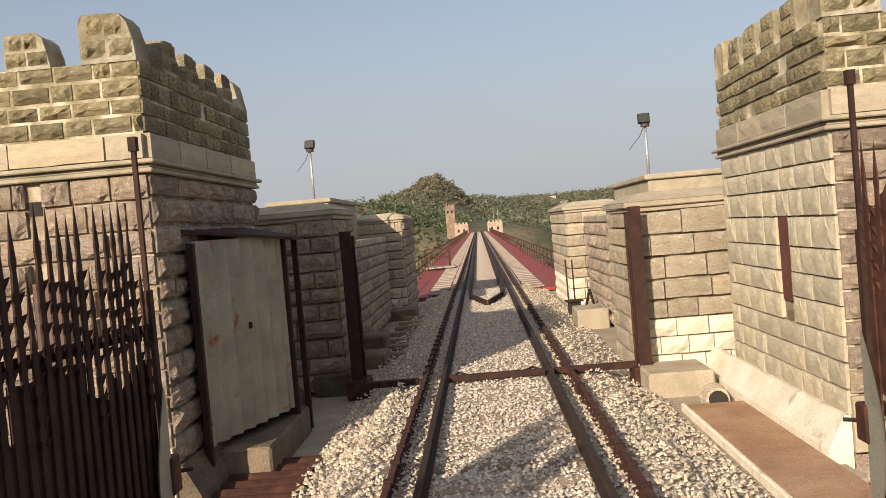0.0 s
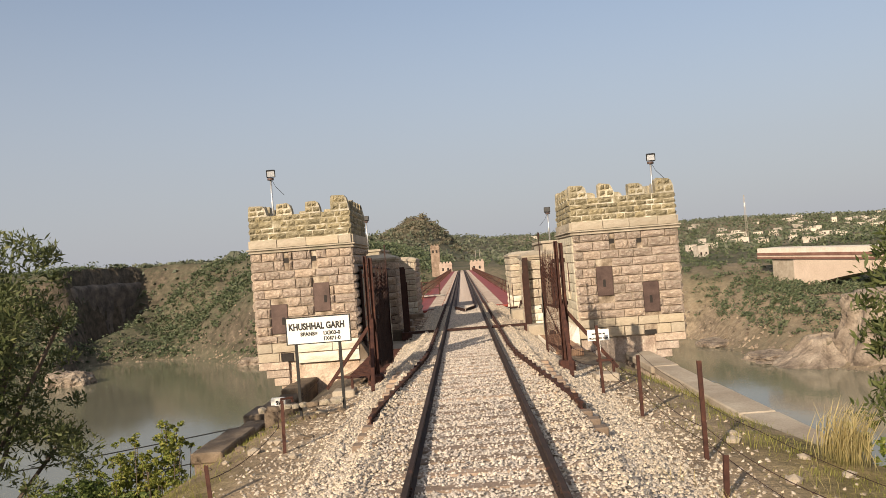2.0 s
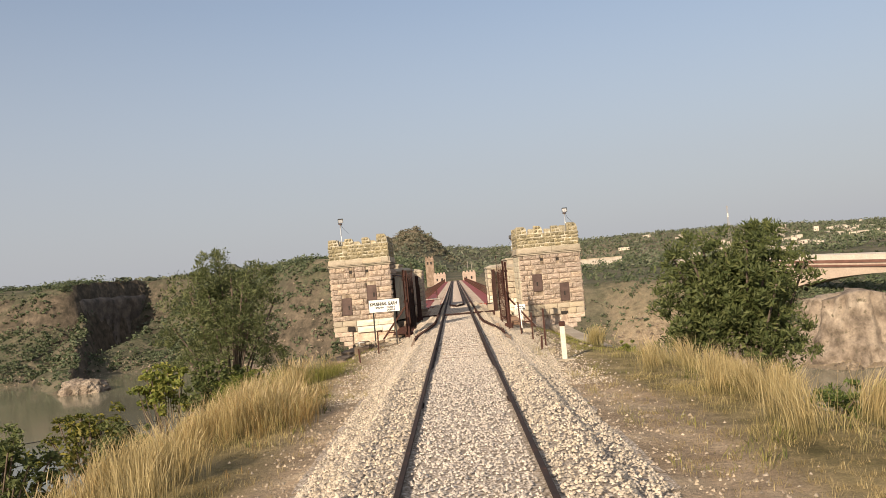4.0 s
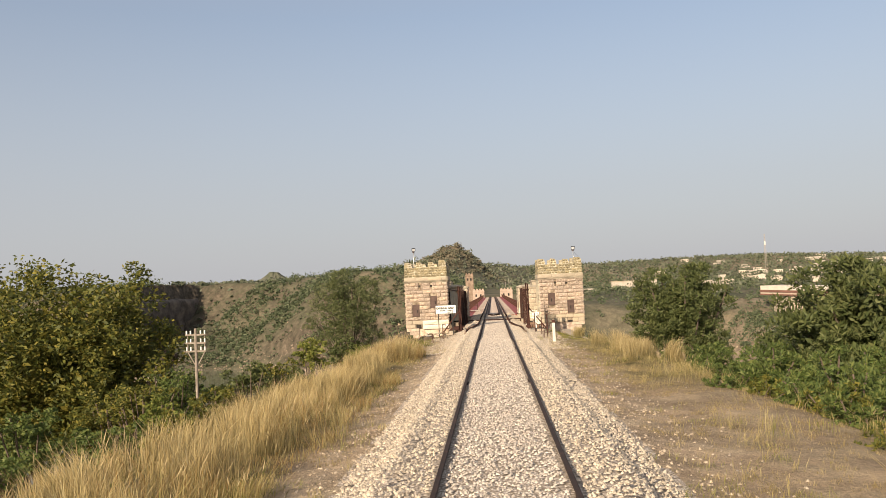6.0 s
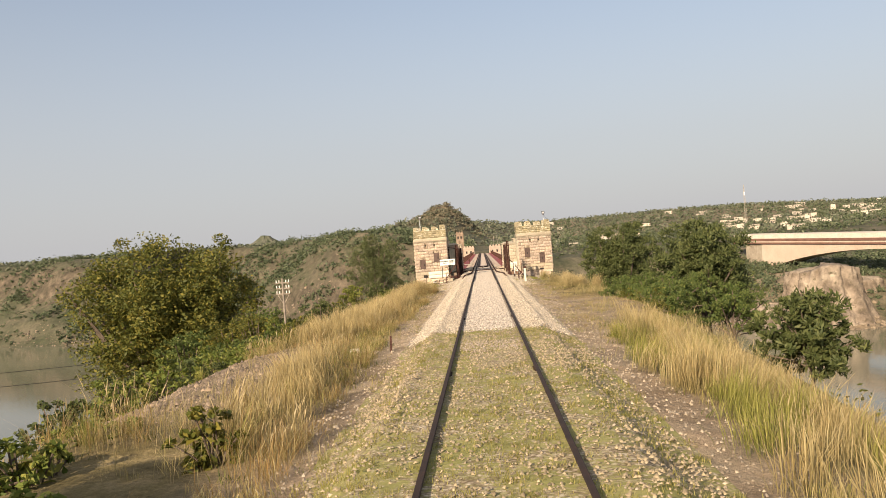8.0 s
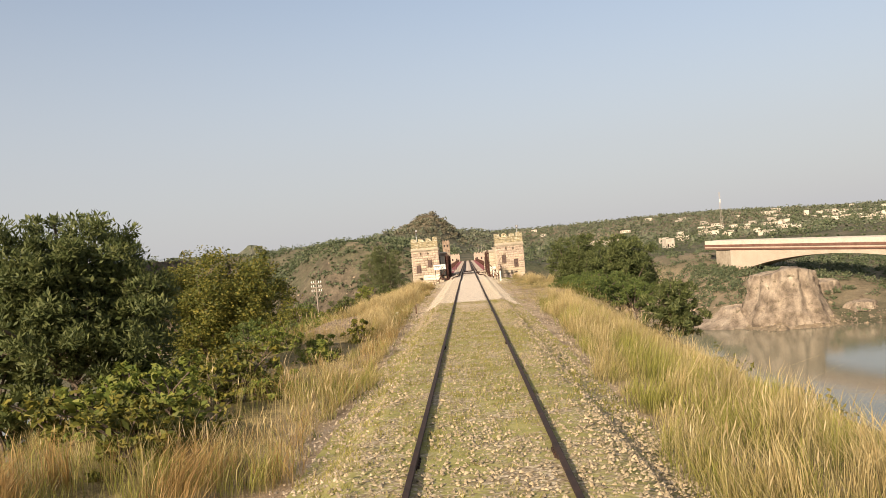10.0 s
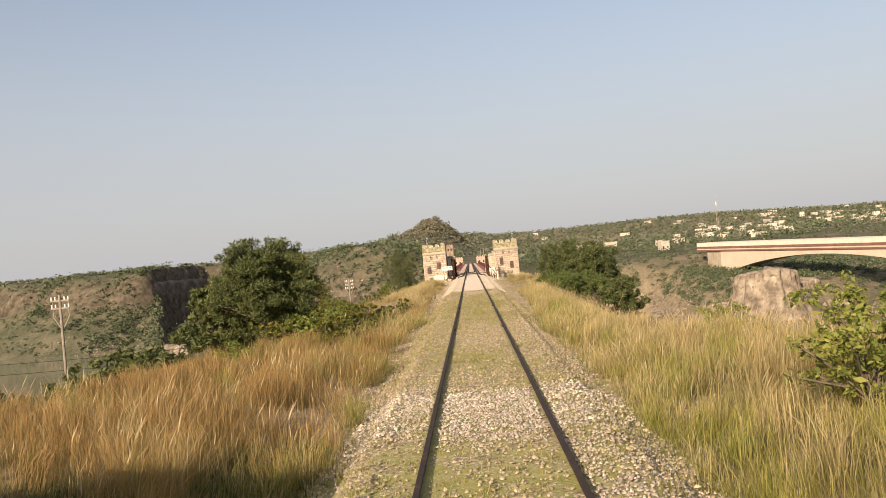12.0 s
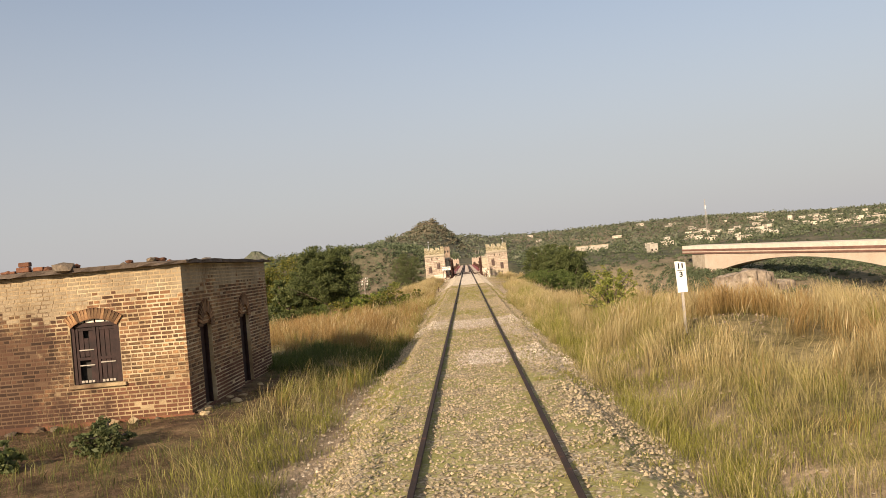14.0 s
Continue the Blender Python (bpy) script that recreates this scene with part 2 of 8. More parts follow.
def leaf_mat(name, a, b, c, trans=0.25, foot=None):
    m, nt, bsdf = node_mat(name)
    rnd = nt.nodes.new("ShaderNodeNewGeometry").outputs["Random Per Island"]
    pos = nt.nodes.new("ShaderNodeNewGeometry").outputs["Position"]
    col = ramp(nt, rnd, [(0.0, a), (0.5, b), (1.0, c)])
    col = mixc(nt, 0.6, col, ramp(nt, noise_tex(nt, pos, 0.9, 3), [(0.3, (0.7, 0.7, 0.65)), (0.7, (1.3, 1.25, 1.1))]), "MULTIPLY")
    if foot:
        # colour runs darker, and mostly greener, towards the foot of each blade
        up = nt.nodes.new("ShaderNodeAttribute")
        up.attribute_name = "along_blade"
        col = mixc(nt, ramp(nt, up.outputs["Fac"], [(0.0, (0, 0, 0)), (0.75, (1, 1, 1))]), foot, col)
    nt.links.new(col, bsdf.inputs["Base Color"])
    bsdf.inputs["Roughness"].default_value = 0.6
    bsdf.inputs["Specular IOR Level"].default_value = 0.25
    tr = nt.nodes.new("ShaderNodeBsdfTranslucent")
    nt.links.new(col, tr.inputs["Color"])
    mx = nt.nodes.new("ShaderNodeMixShader")
    mx.inputs[0].default_value = trans
    nt.links.new(bsdf.outputs[0], mx.inputs[1])
    nt.links.new(tr.outputs[0], mx.inputs[2])
    nt.links.new(mx.outputs[0], nt.nodes["Material Output"].inputs["Surface"])
    return m


M_LEAF = leaf_mat("acacia_leaves", (0.055, 0.075, 0.026), (0.094, 0.116, 0.042), (0.152, 0.167, 0.066), 0.34)
M_LEAF_GREY = leaf_mat("grey_green_acacia_leaves", (0.06, 0.078, 0.03), (0.10, 0.12, 0.05), (0.155, 0.165, 0.075), 0.32)
M_LEAF_WARM = leaf_mat("broad_olive_leaves", (0.06, 0.075, 0.018), (0.115, 0.125, 0.028), (0.22, 0.19, 0.04), 0.32)
M_LEAF_BRIGHT = leaf_mat("bright_shrub_leaves", (0.085, 0.12, 0.026), (0.145, 0.18, 0.04), (0.25, 0.25, 0.065), 0.35)
M_SCRUB = leaf_mat("hillside_scrub", (0.055, 0.078, 0.042), (0.088, 0.112, 0.062), (0.13, 0.142, 0.085), 0.15)
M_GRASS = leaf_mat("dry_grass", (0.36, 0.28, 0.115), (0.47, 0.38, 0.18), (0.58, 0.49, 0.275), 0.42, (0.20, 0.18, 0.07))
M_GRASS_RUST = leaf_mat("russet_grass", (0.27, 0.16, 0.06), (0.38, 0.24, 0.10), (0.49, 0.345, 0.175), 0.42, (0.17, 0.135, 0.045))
M_HERB = leaf_mat("dark_green_herb", (0.05, 0.062, 0.016), (0.10, 0.112, 0.03), (0.20, 0.18, 0.06), 0.25)
M_GRASS_GREEN = leaf_mat("half_green_grass", (0.15, 0.165, 0.035), (0.24, 0.24, 0.062), (0.36, 0.33, 0.11), 0.4)

# ---- ground material: earth, dry turf, bare rock on the steep ----
M_GROUND, nt, bsdf = node_mat("earth_turf_and_rock")
geo = nt.nodes.new("ShaderNodeNewGeometry")
sep = nt.nodes.new("ShaderNodeSeparateXYZ")
nt.links.new(geo.outputs["True Normal"], sep.inputs[0])
pos = geo.outputs["Position"]
n_big, n_mid, n_fine = noise_tex(nt, pos, 0.045, 6, 0.6), noise_tex(nt, pos, 0.6, 7, 0.7), noise_tex(nt, pos, 16.0, 6, 0.8)
earth = ramp(nt, n_mid, [(0.3, (0.20, 0.145, 0.095)), (0.5, (0.325, 0.247, 0.17)), (0.72, (0.45, 0.36, 0.26))])
turf = ramp(nt, n_big, [(0.35, (0.055, 0.062, 0.036)), (0.5, (0.085, 0.083, 0.054)), (0.65, (0.13, 0.115, 0.08))])
# straw thatch at the foot of the tall grass
thatch_att = nt.nodes.new("ShaderNodeAttribute")
thatch_att.attribute_name = "thatch"
straw = ramp(nt, noise_tex(nt, pos, 1.3, 5, 0.7), [(0.3, (0.10, 0.085, 0.035)), (0.48, (0.20, 0.16, 0.075)), (0.7, (0.33, 0.26, 0.14))])
turf = mixc(nt, thatch_att.outputs["Fac"], turf, straw)
rock = ramp(nt, noise_tex(nt, pos, 0.22, 8, 0.7), [(0.32, (0.038, 0.034, 0.025)), (0.47, (0.08, 0.066, 0.049)), (0.6, (0.13, 0.104, 0.077)), (0.74, (0.20, 0.16, 0.122))])
att = nt.nodes.new("ShaderNodeAttribute")
att.attribute_name = "turf"
cover = calc(nt, "ADD", att.outputs["Fac"], calc(nt, "MULTIPLY", calc(nt, "SUBTRACT", n_mid, 0.5), 0.9), True)
col = mixc(nt, cover, earth, turf)
steep = ramp(nt, calc(nt, "ADD", sep.outputs["Z"], calc(nt, "MULTIPLY", calc(nt, "SUBTRACT", n_mid, 0.5), 0.5)), [(0.52, (1, 1, 1)), (0.74, (0, 0, 0))])
lit = nt.nodes.new("ShaderNodeAttribute")
lit.attribute_name = "litter"
shed = calc(nt, "MULTIPLY", lit.outputs["Fac"], calc(nt, "MULTIPLY", n_mid, 1.9), True)
col = mixc(nt, shed, col, ramp(nt, noise_tex(nt, pos, 3.0, 6, 0.7), [(0.35, (0.055, 0.034, 0.02)), (0.5, (0.11, 0.066, 0.038)), (0.68, (0.22, 0.14, 0.085))]))
col = mixc(nt, steep, col, rock)
col = mixc(nt, 0.8, col, ramp(nt, n_fine, [(0.3, (0.5, 0.5, 0.5)), (0.5, (0.95, 0.95, 0.95)), (0.7, (1.45, 1.42, 1.38))]), "MULTIPLY")
col = mixc(nt, 0.75, col, ramp(nt, noise_tex(nt, pos, 0.42, 9, 0.78), [(0.32, (0.5, 0.5, 0.5)), (0.5, (1.0, 1.0, 1.0)), (0.66, (1.5, 1.45, 1.4))]), "MULTIPLY")
nt.links.new(col, bsdf.inputs["Base Color"])
bsdf.inputs["Roughness"].default_value = 0.95
bsdf.inputs["Specular IOR Level"].default_value = 0.15
add_bump(nt, bsdf, calc(nt, "ADD", calc(nt, "ADD", n_fine, calc(nt, "MULTIPLY", n_mid, 3.0)), calc(nt, "MULTIPLY", noise_tex(nt, pos, 0.13, 7, 0.7), 14.0)), 0.7, 0.08)

# ---- water: slow silty river ----
M_WATER, nt, bsdf = node_mat("silty_river_water")
pos = nt.nodes.new("ShaderNodeNewGeometry").outputs["Position"]
nt.links.new(ramp(nt, noise_tex(nt, pos, 0.02, 3), [(0.3, (0.13, 0.125, 0.085)), (0.7, (0.19, 0.18, 0.125))]), bsdf.inputs["Base Color"])
bsdf.inputs["Roughness"].default_value = 0.08
bsdf.inputs["IOR"].default_value = 1.33
add_bump(nt, bsdf, noise_tex(nt, pos, 0.5, 4), 0.12, 0.15)
M_DARKHOLE = mat("dark_recess", [(0.3, (0.02, 0.017, 0.015)), (0.7, (0.04, 0.034, 0.03))], 3, 30, 0.95, bump=0.2)
M_GLASS = mat("lamp_glass", [(0.3, (0.55, 0.57, 0.6)), (0.7, (0.7, 0.72, 0.75))], 4, 30, 0.2, 0.3, bump=0)


# ---- mesh helpers ----
def root(name, label, category, loc=(0, 0, 0), group="", kind="", rz=0.0):
    ob = new(name)
    ob.empty_display_size = 0.2
    ob.matrix_world = pose(*loc, 0, 0, rz)
    return tagged(ob, label, category, group, kind)


def obj(name, mesh, material, parent=None, label="", m=None):
    if material is not None and not mesh.materials:
        mesh.materials.append(material)
    ob = new(name, mesh)
    if parent is not None:
        ob.parent = parent
    if m is not None:
        ob.matrix_basis = m
    return tagged(ob, label)


def part(name, bm, material, parent=None, label="", m=None, smooth=False):
    me = bpy.data.meshes.new(name)
    bm.to_mesh(me)
    bm.free()
    if smooth:
        me.shade_smooth()
    return obj(name, me, material, parent, label, m)


def box(bm, x0, x1, y0, y1, z0, z1, m=None, bevel=0.0):
    vs = [bm.verts.new((x, y, z)) for x in (x0, x1) for y in (y0, y1) for z in (z0, z1)]
    fs = [bm.faces.new([vs[i] for i in q]) for q in ((0, 1, 3, 2), (4, 6, 7, 5), (0, 4, 5, 1), (2, 3, 7, 6), (0, 2, 6, 4), (1, 5, 7, 3))]
    if bevel:
        es = {e for f in fs for e in f.edges}
        out = bmesh.ops.bevel(bm, geom=list(es), offset=bevel, segments=1, affect="EDGES")
        vs = list({v for f in out["faces"] for v in f.verts} | {v for v in vs if v.is_valid})
    if m is not None:
        bmesh.ops.transform(bm, matrix=m, verts=[v for v in vs if v.is_valid])
    return bm


def bbox(*a, **k):
    return box(bmesh.new(), *a, **k)


def extrude_path(bm, profile, pts, closed=True):
    """Sweeps a profile of (across, up) along points, kept upright."""
    rings = []
    for i, p in enumerate(pts):
        a, b = Vector(pts[max(i - 1, 0)]), Vector(pts[min(i + 1, len(pts) - 1)])
        d = (b - a).normalized()
        side = d.cross(Vector((0, 0, 1)))
        side = side.normalized() if side.length > 1e-4 else Vector((1, 0, 0))
        up = side.cross(d)
        rings.append([bm.verts.new(Vector(p) + side * u + up * v) for u, v in profile])
    n = len(profile)
    for r, s in zip(rings, rings[1:]):
        for i in range(n if closed else n - 1):
            bm.faces.new((r[i], r[(i + 1) % n], s[(i + 1) % n], s[i]))
    if closed:
        bm.faces.new(rings[0][::-1])
        bm.faces.new(rings[-1])
    return bm


def rod(bm, pts, r, n=8):
    return extrude_path(bm, [(r * math.cos(2 * math.pi * i / n), r * math.sin(2 * math.pi * i / n)) for i in range(n)], pts)


def bar(bm, a, b, w, h):
    return extrude_path(bm, [(-w / 2, -h / 2), (w / 2, -h / 2), (w / 2, h / 2), (-w / 2, h / 2)], [a, b])


def tri_mesh(name, verts, tris):
    """A mesh from numpy arrays of points and triangles."""
    me = bpy.data.meshes.new(name)
    me.vertices.add(len(verts))
    me.vertices.foreach_set("co", np.asarray(verts, np.float32).ravel())
    n = len(tris)
    me.loops.add(3 * n)
    me.loops.foreach_set("vertex_index", np.asarray(tris, np.int32).ravel())
    me.polygons.add(n)
    me.polygons.foreach_set("loop_start", np.arange(0, 3 * n, 3, dtype=np.int32))
    me.update(calc_edges=True)
    return me


rng = np.random.default_rng(7)


def vnoise(x, y, seed=0):
    """Smooth value noise on arrays."""
    xi, yi = np.floor(x), np.floor(y)
    fx, fy = x - xi, y - yi
    fx, fy = fx * fx * (3 - 2 * fx), fy * fy * (3 - 2 * fy)

    def h(a, b):
        s = np.sin(a * 127.1 + b * 311.7 + seed * 74.7) * 43758.5453
        return s - np.floor(s)

    return (h(xi, yi) * (1 - fx) + h(xi + 1, yi) * fx) * (1 - fy) + (h(xi, yi + 1) * (1 - fx) + h(xi + 1, yi + 1) * fx) * fy


def fbm(x, y, octaves=4, seed=0):
    out, amp = 0.0, 0.5
    for k in range(octaves):
        out = out + amp * (vnoise(x * 2**k, y * 2**k, seed + k) - 0.5)
        amp *= 0.5
    return out


def sstep(v):
    v = np.clip(v, 0, 1)
    return v * v * (3 - 2 * v)

# ---- ground: the embankment, the gorge and the far banks in one sheet ----
WATER_Z = -31.0
SHORE = np.array([(-3000, 1100), (-700, 560), (-400, 420), (-270, 345), (-205, 322), (-165, 345), (-140, 350), (-105, 322), (-82, 297), (-40, 285), (0, 275), (50, 282), (81, 279), (82, 240), (84, 205), (98, 169), (128, 172), (155, 150), (190, 90), (235, 20), (300, -80), (500, -250), (3000, -900)], float)


def shore_distance(x, y):
    """Metres inland from the far shoreline; negative over the river."""
    best, sign = np.full(np.shape(x), 1e9), np.ones(np.shape(x))
    for (ax, ay), (bx, by) in zip(SHORE, SHORE[1:]):
        dx, dy = bx - ax, by - ay
        u = np.clip(((x - ax) * dx + (y - ay) * dy) / (dx * dx + dy * dy), 0, 1)
        d = np.hypot(x - ax - u * dx, y - ay - u * dy)
        s = np.where(dx * (y - ay) - dy * (x - ax) > 0, 1.0, -1.0)
        near = d < best
        best, sign = np.where(near, d, best), np.where(near, s, sign)
    return best * sign


def near_height(x, y):
    a = np.abs(x)
    wl = np.interp(y, [-400, -150, -128, -112, -90, -70, -62, -54, -46, -30, -16, -11, -4, 30], [40, 30, 24, 11, 8.0, 8.3, 8.2, 7.2, 6.4, 6.0, 5.6, 5.2, 4.6, 4.6])
    wr = np.interp(y, [-400, -150, -128, -112, -101, -94, -63, -56, -50, -30, -16, -11, -4, 30], [40, 25, 16, 10, 6.2, 4.5, 4.5, 6.5, 7.5, 7.0, 6.0, 5.3, 5.0, 5.0])
    w = np.where(x < 0, wl, wr)
    sl = np.interp(y, [-200, -110, -80, -45, -20, -12, 0], [0.12, 0.22, 0.34, 0.6, 0.8, 1.2, 1.4])
    sr = np.interp(y, [-200, -110, -80, -45, -20, -12, 0], [0.2, 0.4, 0.55, 0.65, 0.75, 1.2, 1.4])
    s = np.where(x < 0, sl, sr)
    top = -0.40 - 0.16 * sstep((a - 1.8) / 1.6)
    top = top + 0.40 * sstep((-y - 95) / 25) * sstep((a - 2.6) / 2.5)
    over = a - w
    soft = np.where(over > 6, over, np.log1p(np.exp(np.clip(over * 1.6, -30, 30))) / 1.6)
    z = top - s * soft
    z = z - np.where(a > 4.4, 1.3, 1.1) * np.maximum(0, y - np.where(a > 4.4, -1.0, 19.0))
    # low bank of stones and earth beside the kilometre post
    z = z + 0.62 * np.exp(-(((x - 6.3) / 2.0) ** 2) - ((y + 123.6) / 3.0) ** 2)
    z = z + fbm(x * 0.35, y * 0.35, 4, 3) * 0.25 * sstep((a - 2.2) / 1.5) + fbm(x * 0.06, y * 0.06, 4, 9) * np.clip(over * 0.5, 0, 5)
    return z


def far_target(x, y):
    left = 14.0 + 4.0 * sstep((y - 400) / 500)
    right = np.interp(y, [120, 185, 212, 250, 285, 310, 420], [-27, -25, -18, -15, -13, -8, -2.5]) + np.clip((y - 420) * 0.016, 0, 60) + 0.02 * np.clip(x - 150, 0, 600)
    t = left + (right - left) * sstep((x + 40) / 90)
    rail = np.exp(-((x / 26.0) ** 2)) * sstep((560 - y) / 200)
    t = t * (1 - rail) + (-0.6 + np.clip(y - 300, 0, 300) * 0.02) * rail
    rr2 = ((x + 24 + 8 * fbm(x * 0.05, y * 0.05, 3, 33)) / 18) ** 2 + ((y - 585) / 55) ** 2
    peak = 9 * np.exp(-(rr2**1.5)) + 13 * np.exp(-(((x + 46) / 40) ** 2) - ((y - 585) / 70) ** 2) + 8 * fbm(x * 0.06, y * 0.06, 3, 35) * np.exp(-rr2) + 7 * np.abs(fbm(x * 0.11, y * 0.11, 4, 37)) * np.exp(-1.4 * rr2)
    ridge = 22 * np.exp(-(((y - 980) / 220) ** 2)) * sstep((x + 120) / 140) * (1 - 0.6 * sstep((x - 250) / 300)) + 14 * sstep((y - 1200) / 1500)
    return t + peak * (1 - 0.2 * fbm(x * 0.06, y * 0.06, 3, 31)) + ridge


def far_height(x, y):
    d = shore_distance(x, y)
    width = 42.0 + 34.0 * sstep((-x - 60) / 60) - 18.0 * sstep((x - 60) / 20)
    u = np.clip(d / width + fbm(x * 0.02, y * 0.02, 4, 21) * 0.55 * sstep(d / 25), -1, 1)
    cliff = np.interp(u, [-1, -0.3, 0, 0.12, 0.35, 0.55, 0.68, 0.8, 1.0], [-0.35, -0.15, 0, 0.10, 0.30, 0.50, 0.86, 0.95, 1.0])
    slope = np.interp(u, [-1, -0.3, 0, 0.08, 0.3, 0.7, 1.0], [-0.4, -0.15, 0, 0.08, 0.42, 0.85, 1.0])
    k = sstep((-x - 90) / 60)
    f = cliff * k + slope * (1 - k)
    t = far_target(x, y)
    rough = sstep(d / 40) * (1 - np.exp(-((x / 15.0) ** 2))) * (1 - 0.75 * sstep((x - 40) / 30) * sstep((340 - y) / 60))
    z = WATER_Z + (t - WATER_Z) * f + (np.abs(fbm(x * 0.03, y * 0.03, 5, 41)) * -14 + 2.0 + fbm(x * 0.12, y * 0.12, 4, 55) * 4) * rough * (0.35 + 0.65 * (1 - np.clip(u, 0, 1)))
    return np.maximum(ravine(x, y, z), -38)


def along(x, y, ax, ay, bx, by):
    """Metres along a line from a towards b, and metres to the right of it."""
    k = math.hypot(bx - ax, by - ay)
    ux, uy = (bx - ax) / k, (by - ay) / k
    return (x - ax) * ux + (y - ay) * uy, (x - ax) * uy - (y - ay) * ux, k


def ravine(x, y, z):
    """A ravine with one sheer rock wall on the left bank, and the spur that runs down from it."""
    j = fbm(x * 0.09, y * 0.09, 4, 57)
    v, e, _ = along(x, y, -199, 388, -188, 448)
    e = e + j * 3
    floor_ = np.maximum(np.maximum(-31.5 + 1.1 * np.maximum(e - 19, 0), 9 - 9 * e), -31 + 1.3 * np.maximum(v - 34, 0)) + j * 5
    z = np.where((e > 0) & (v > -40) & (v < 75) & (x < -90), np.minimum(z, floor_), z)
    s, e, k = along(x, y, -197, 392, -150, 270)
    e = -e + j * 8
    spur = 6 - 36 * np.clip(s / k, 0, 1) ** 0.5 - np.where(e > 0, 4.0 * e, -0.7 * e) + j * 9
    z = np.where((s > -8) & (s < k), np.maximum(z, spur), z)
    # stony ribs running down the slope further along
    for ax, ay, bx, by, top in ((-128, 402, -98, 326, 11), (-86, 380, -62, 303, 7), (-52, 372, -38, 296, 3), (-318, 462, -292, 356, 13), (-288, 448, -262, 340, 13), (-258, 436, -236, 328, 12), (-230, 426, -212, 322, 10), (-108, 392, -82, 312, 8)):
        s, e, k = along(x, y, ax, ay, bx, by)
        rib = top - (top + 30) * np.clip(s / k, 0, 1) ** 0.8 - np.where(e + j * 10 > 0, 0.75, 2.6) * np.abs(e + j * 10) + j * 10
        z = np.where((s > -10) & (s < k), np.maximum(z, rib), z)
    return z


def ground_z(x, y):
    x, y = np.asarray(x, float), np.asarray(y, float)
    return np.maximum(np.maximum(near_height(x, y), far_height(x, y)), -38.0)


def graded(*spans):
    out = []
    for a, b, step in spans:
        out += list(np.arange(a, b, step))
    return np.array(out + [spans[-1][1]])


xs = graded((-3200, -600, 160), (-600, -236, 14), (-236, -40, 2.8), (-40, -12, 1.4), (-12, 12, 0.4), (12, 40, 1.4), (40, 160, 4), (160, 600, 14), (600, 3200, 160))
ys = graded((-1200, -200, 60), (-200, -150, 5), (-150, 26, 1.1), (26, 150, 4), (150, 260, 4), (260, 460, 2.8), (460, 545, 7), (545, 625, 3), (625, 760, 7), (760, 1300, 30), (1300, 4600, 200))
gx, gy = np.meshgrid(xs, ys)
gz = ground_z(gx, gy)
nx, ny = len(xs), len(ys)
idx = np.arange(nx * ny).reshape(ny, nx)
q = np.stack([idx[:-1, :-1], idx[:-1, 1:], idx[1:, 1:], idx[1:, :-1]], -1).reshape(-1, 4)
me = tri_mesh("ground", np.stack([gx, gy, gz], -1).reshape(-1, 3), np.concatenate([q[:, [0, 1, 2]], q[:, [0, 2, 3]]]))
ax = np.abs(gx)
edge = np.where(gx < 0, 3.4, 3.6) + fbm(gx * 0.3, gy * 0.12, 3, 5) * 2.0
turf = sstep((ax - edge) / 1.2) * np.where(gy > -14, 0.35, 1.0) * np.where(gy < -95, 1.35, 1.0)
turf = np.where(gy > 100, np.where((gx > 60) & (gy > 430), 0.62, np.where((gx > 62) & (gx < 122) & (gy < 330), 0.5, 1.0)) + fbm(gx * 0.015, gy * 0.015, 4, 77) * np.where(gx < 40, 0.7, 1.5), turf)
turf = turf * (1 - 0.6 * np.exp(-(((gx + 7.2) / 2.9) ** 4) - ((gy + 64.5) / 6.5) ** 4))
turf = turf * (1 - 0.85 * np.exp(-(((gx - 5.0) / 2.9) ** 4) - ((gy + 50) / 10.0) ** 4))
turf = turf * (1 - 0.6 * np.exp(-(((gx + 26) / 24) ** 2) - ((gy - 583) / 45) ** 2))
at = me.attributes.new("turf", "FLOAT", "POINT")
at.data.foreach_set("value", np.clip(turf, 0, 1).astype(np.float32).ravel())
at = me.attributes.new("thatch", "FLOAT", "POINT")
at.data.foreach_set("value", (sstep((26 - gy) / 8) * sstep((34 - np.abs(gx)) / 12)).astype(np.float32).ravel())
# trodden dirt and leaf litter round the hut
at = me.attributes.new("litter", "FLOAT", "POINT")
at.data.foreach_set("value", (np.exp(-(((gx + 7.6) / 4.2) ** 4) - ((gy + 129) / 9.5) ** 4)).astype(np.float32).ravel())
me.shade_smooth()
tagged(obj("ground", me, M_GROUND), "dry earth embankment, river gorge and scrub-covered far banks", "ground", kind="structure")

bm = bmesh.new()
bmesh.ops.create_grid(bm, x_segments=1, y_segments=1, size=1)
bmesh.ops.transform(bm, matrix=Matrix.Translation((0, 200, WATER_Z)) @ Matrix.Diagonal((3000, 1300, 1, 1)), verts=bm.verts)
tagged(part("water", bm, M_WATER), "still grey-green silty river in the gorge", "river", kind="structure")

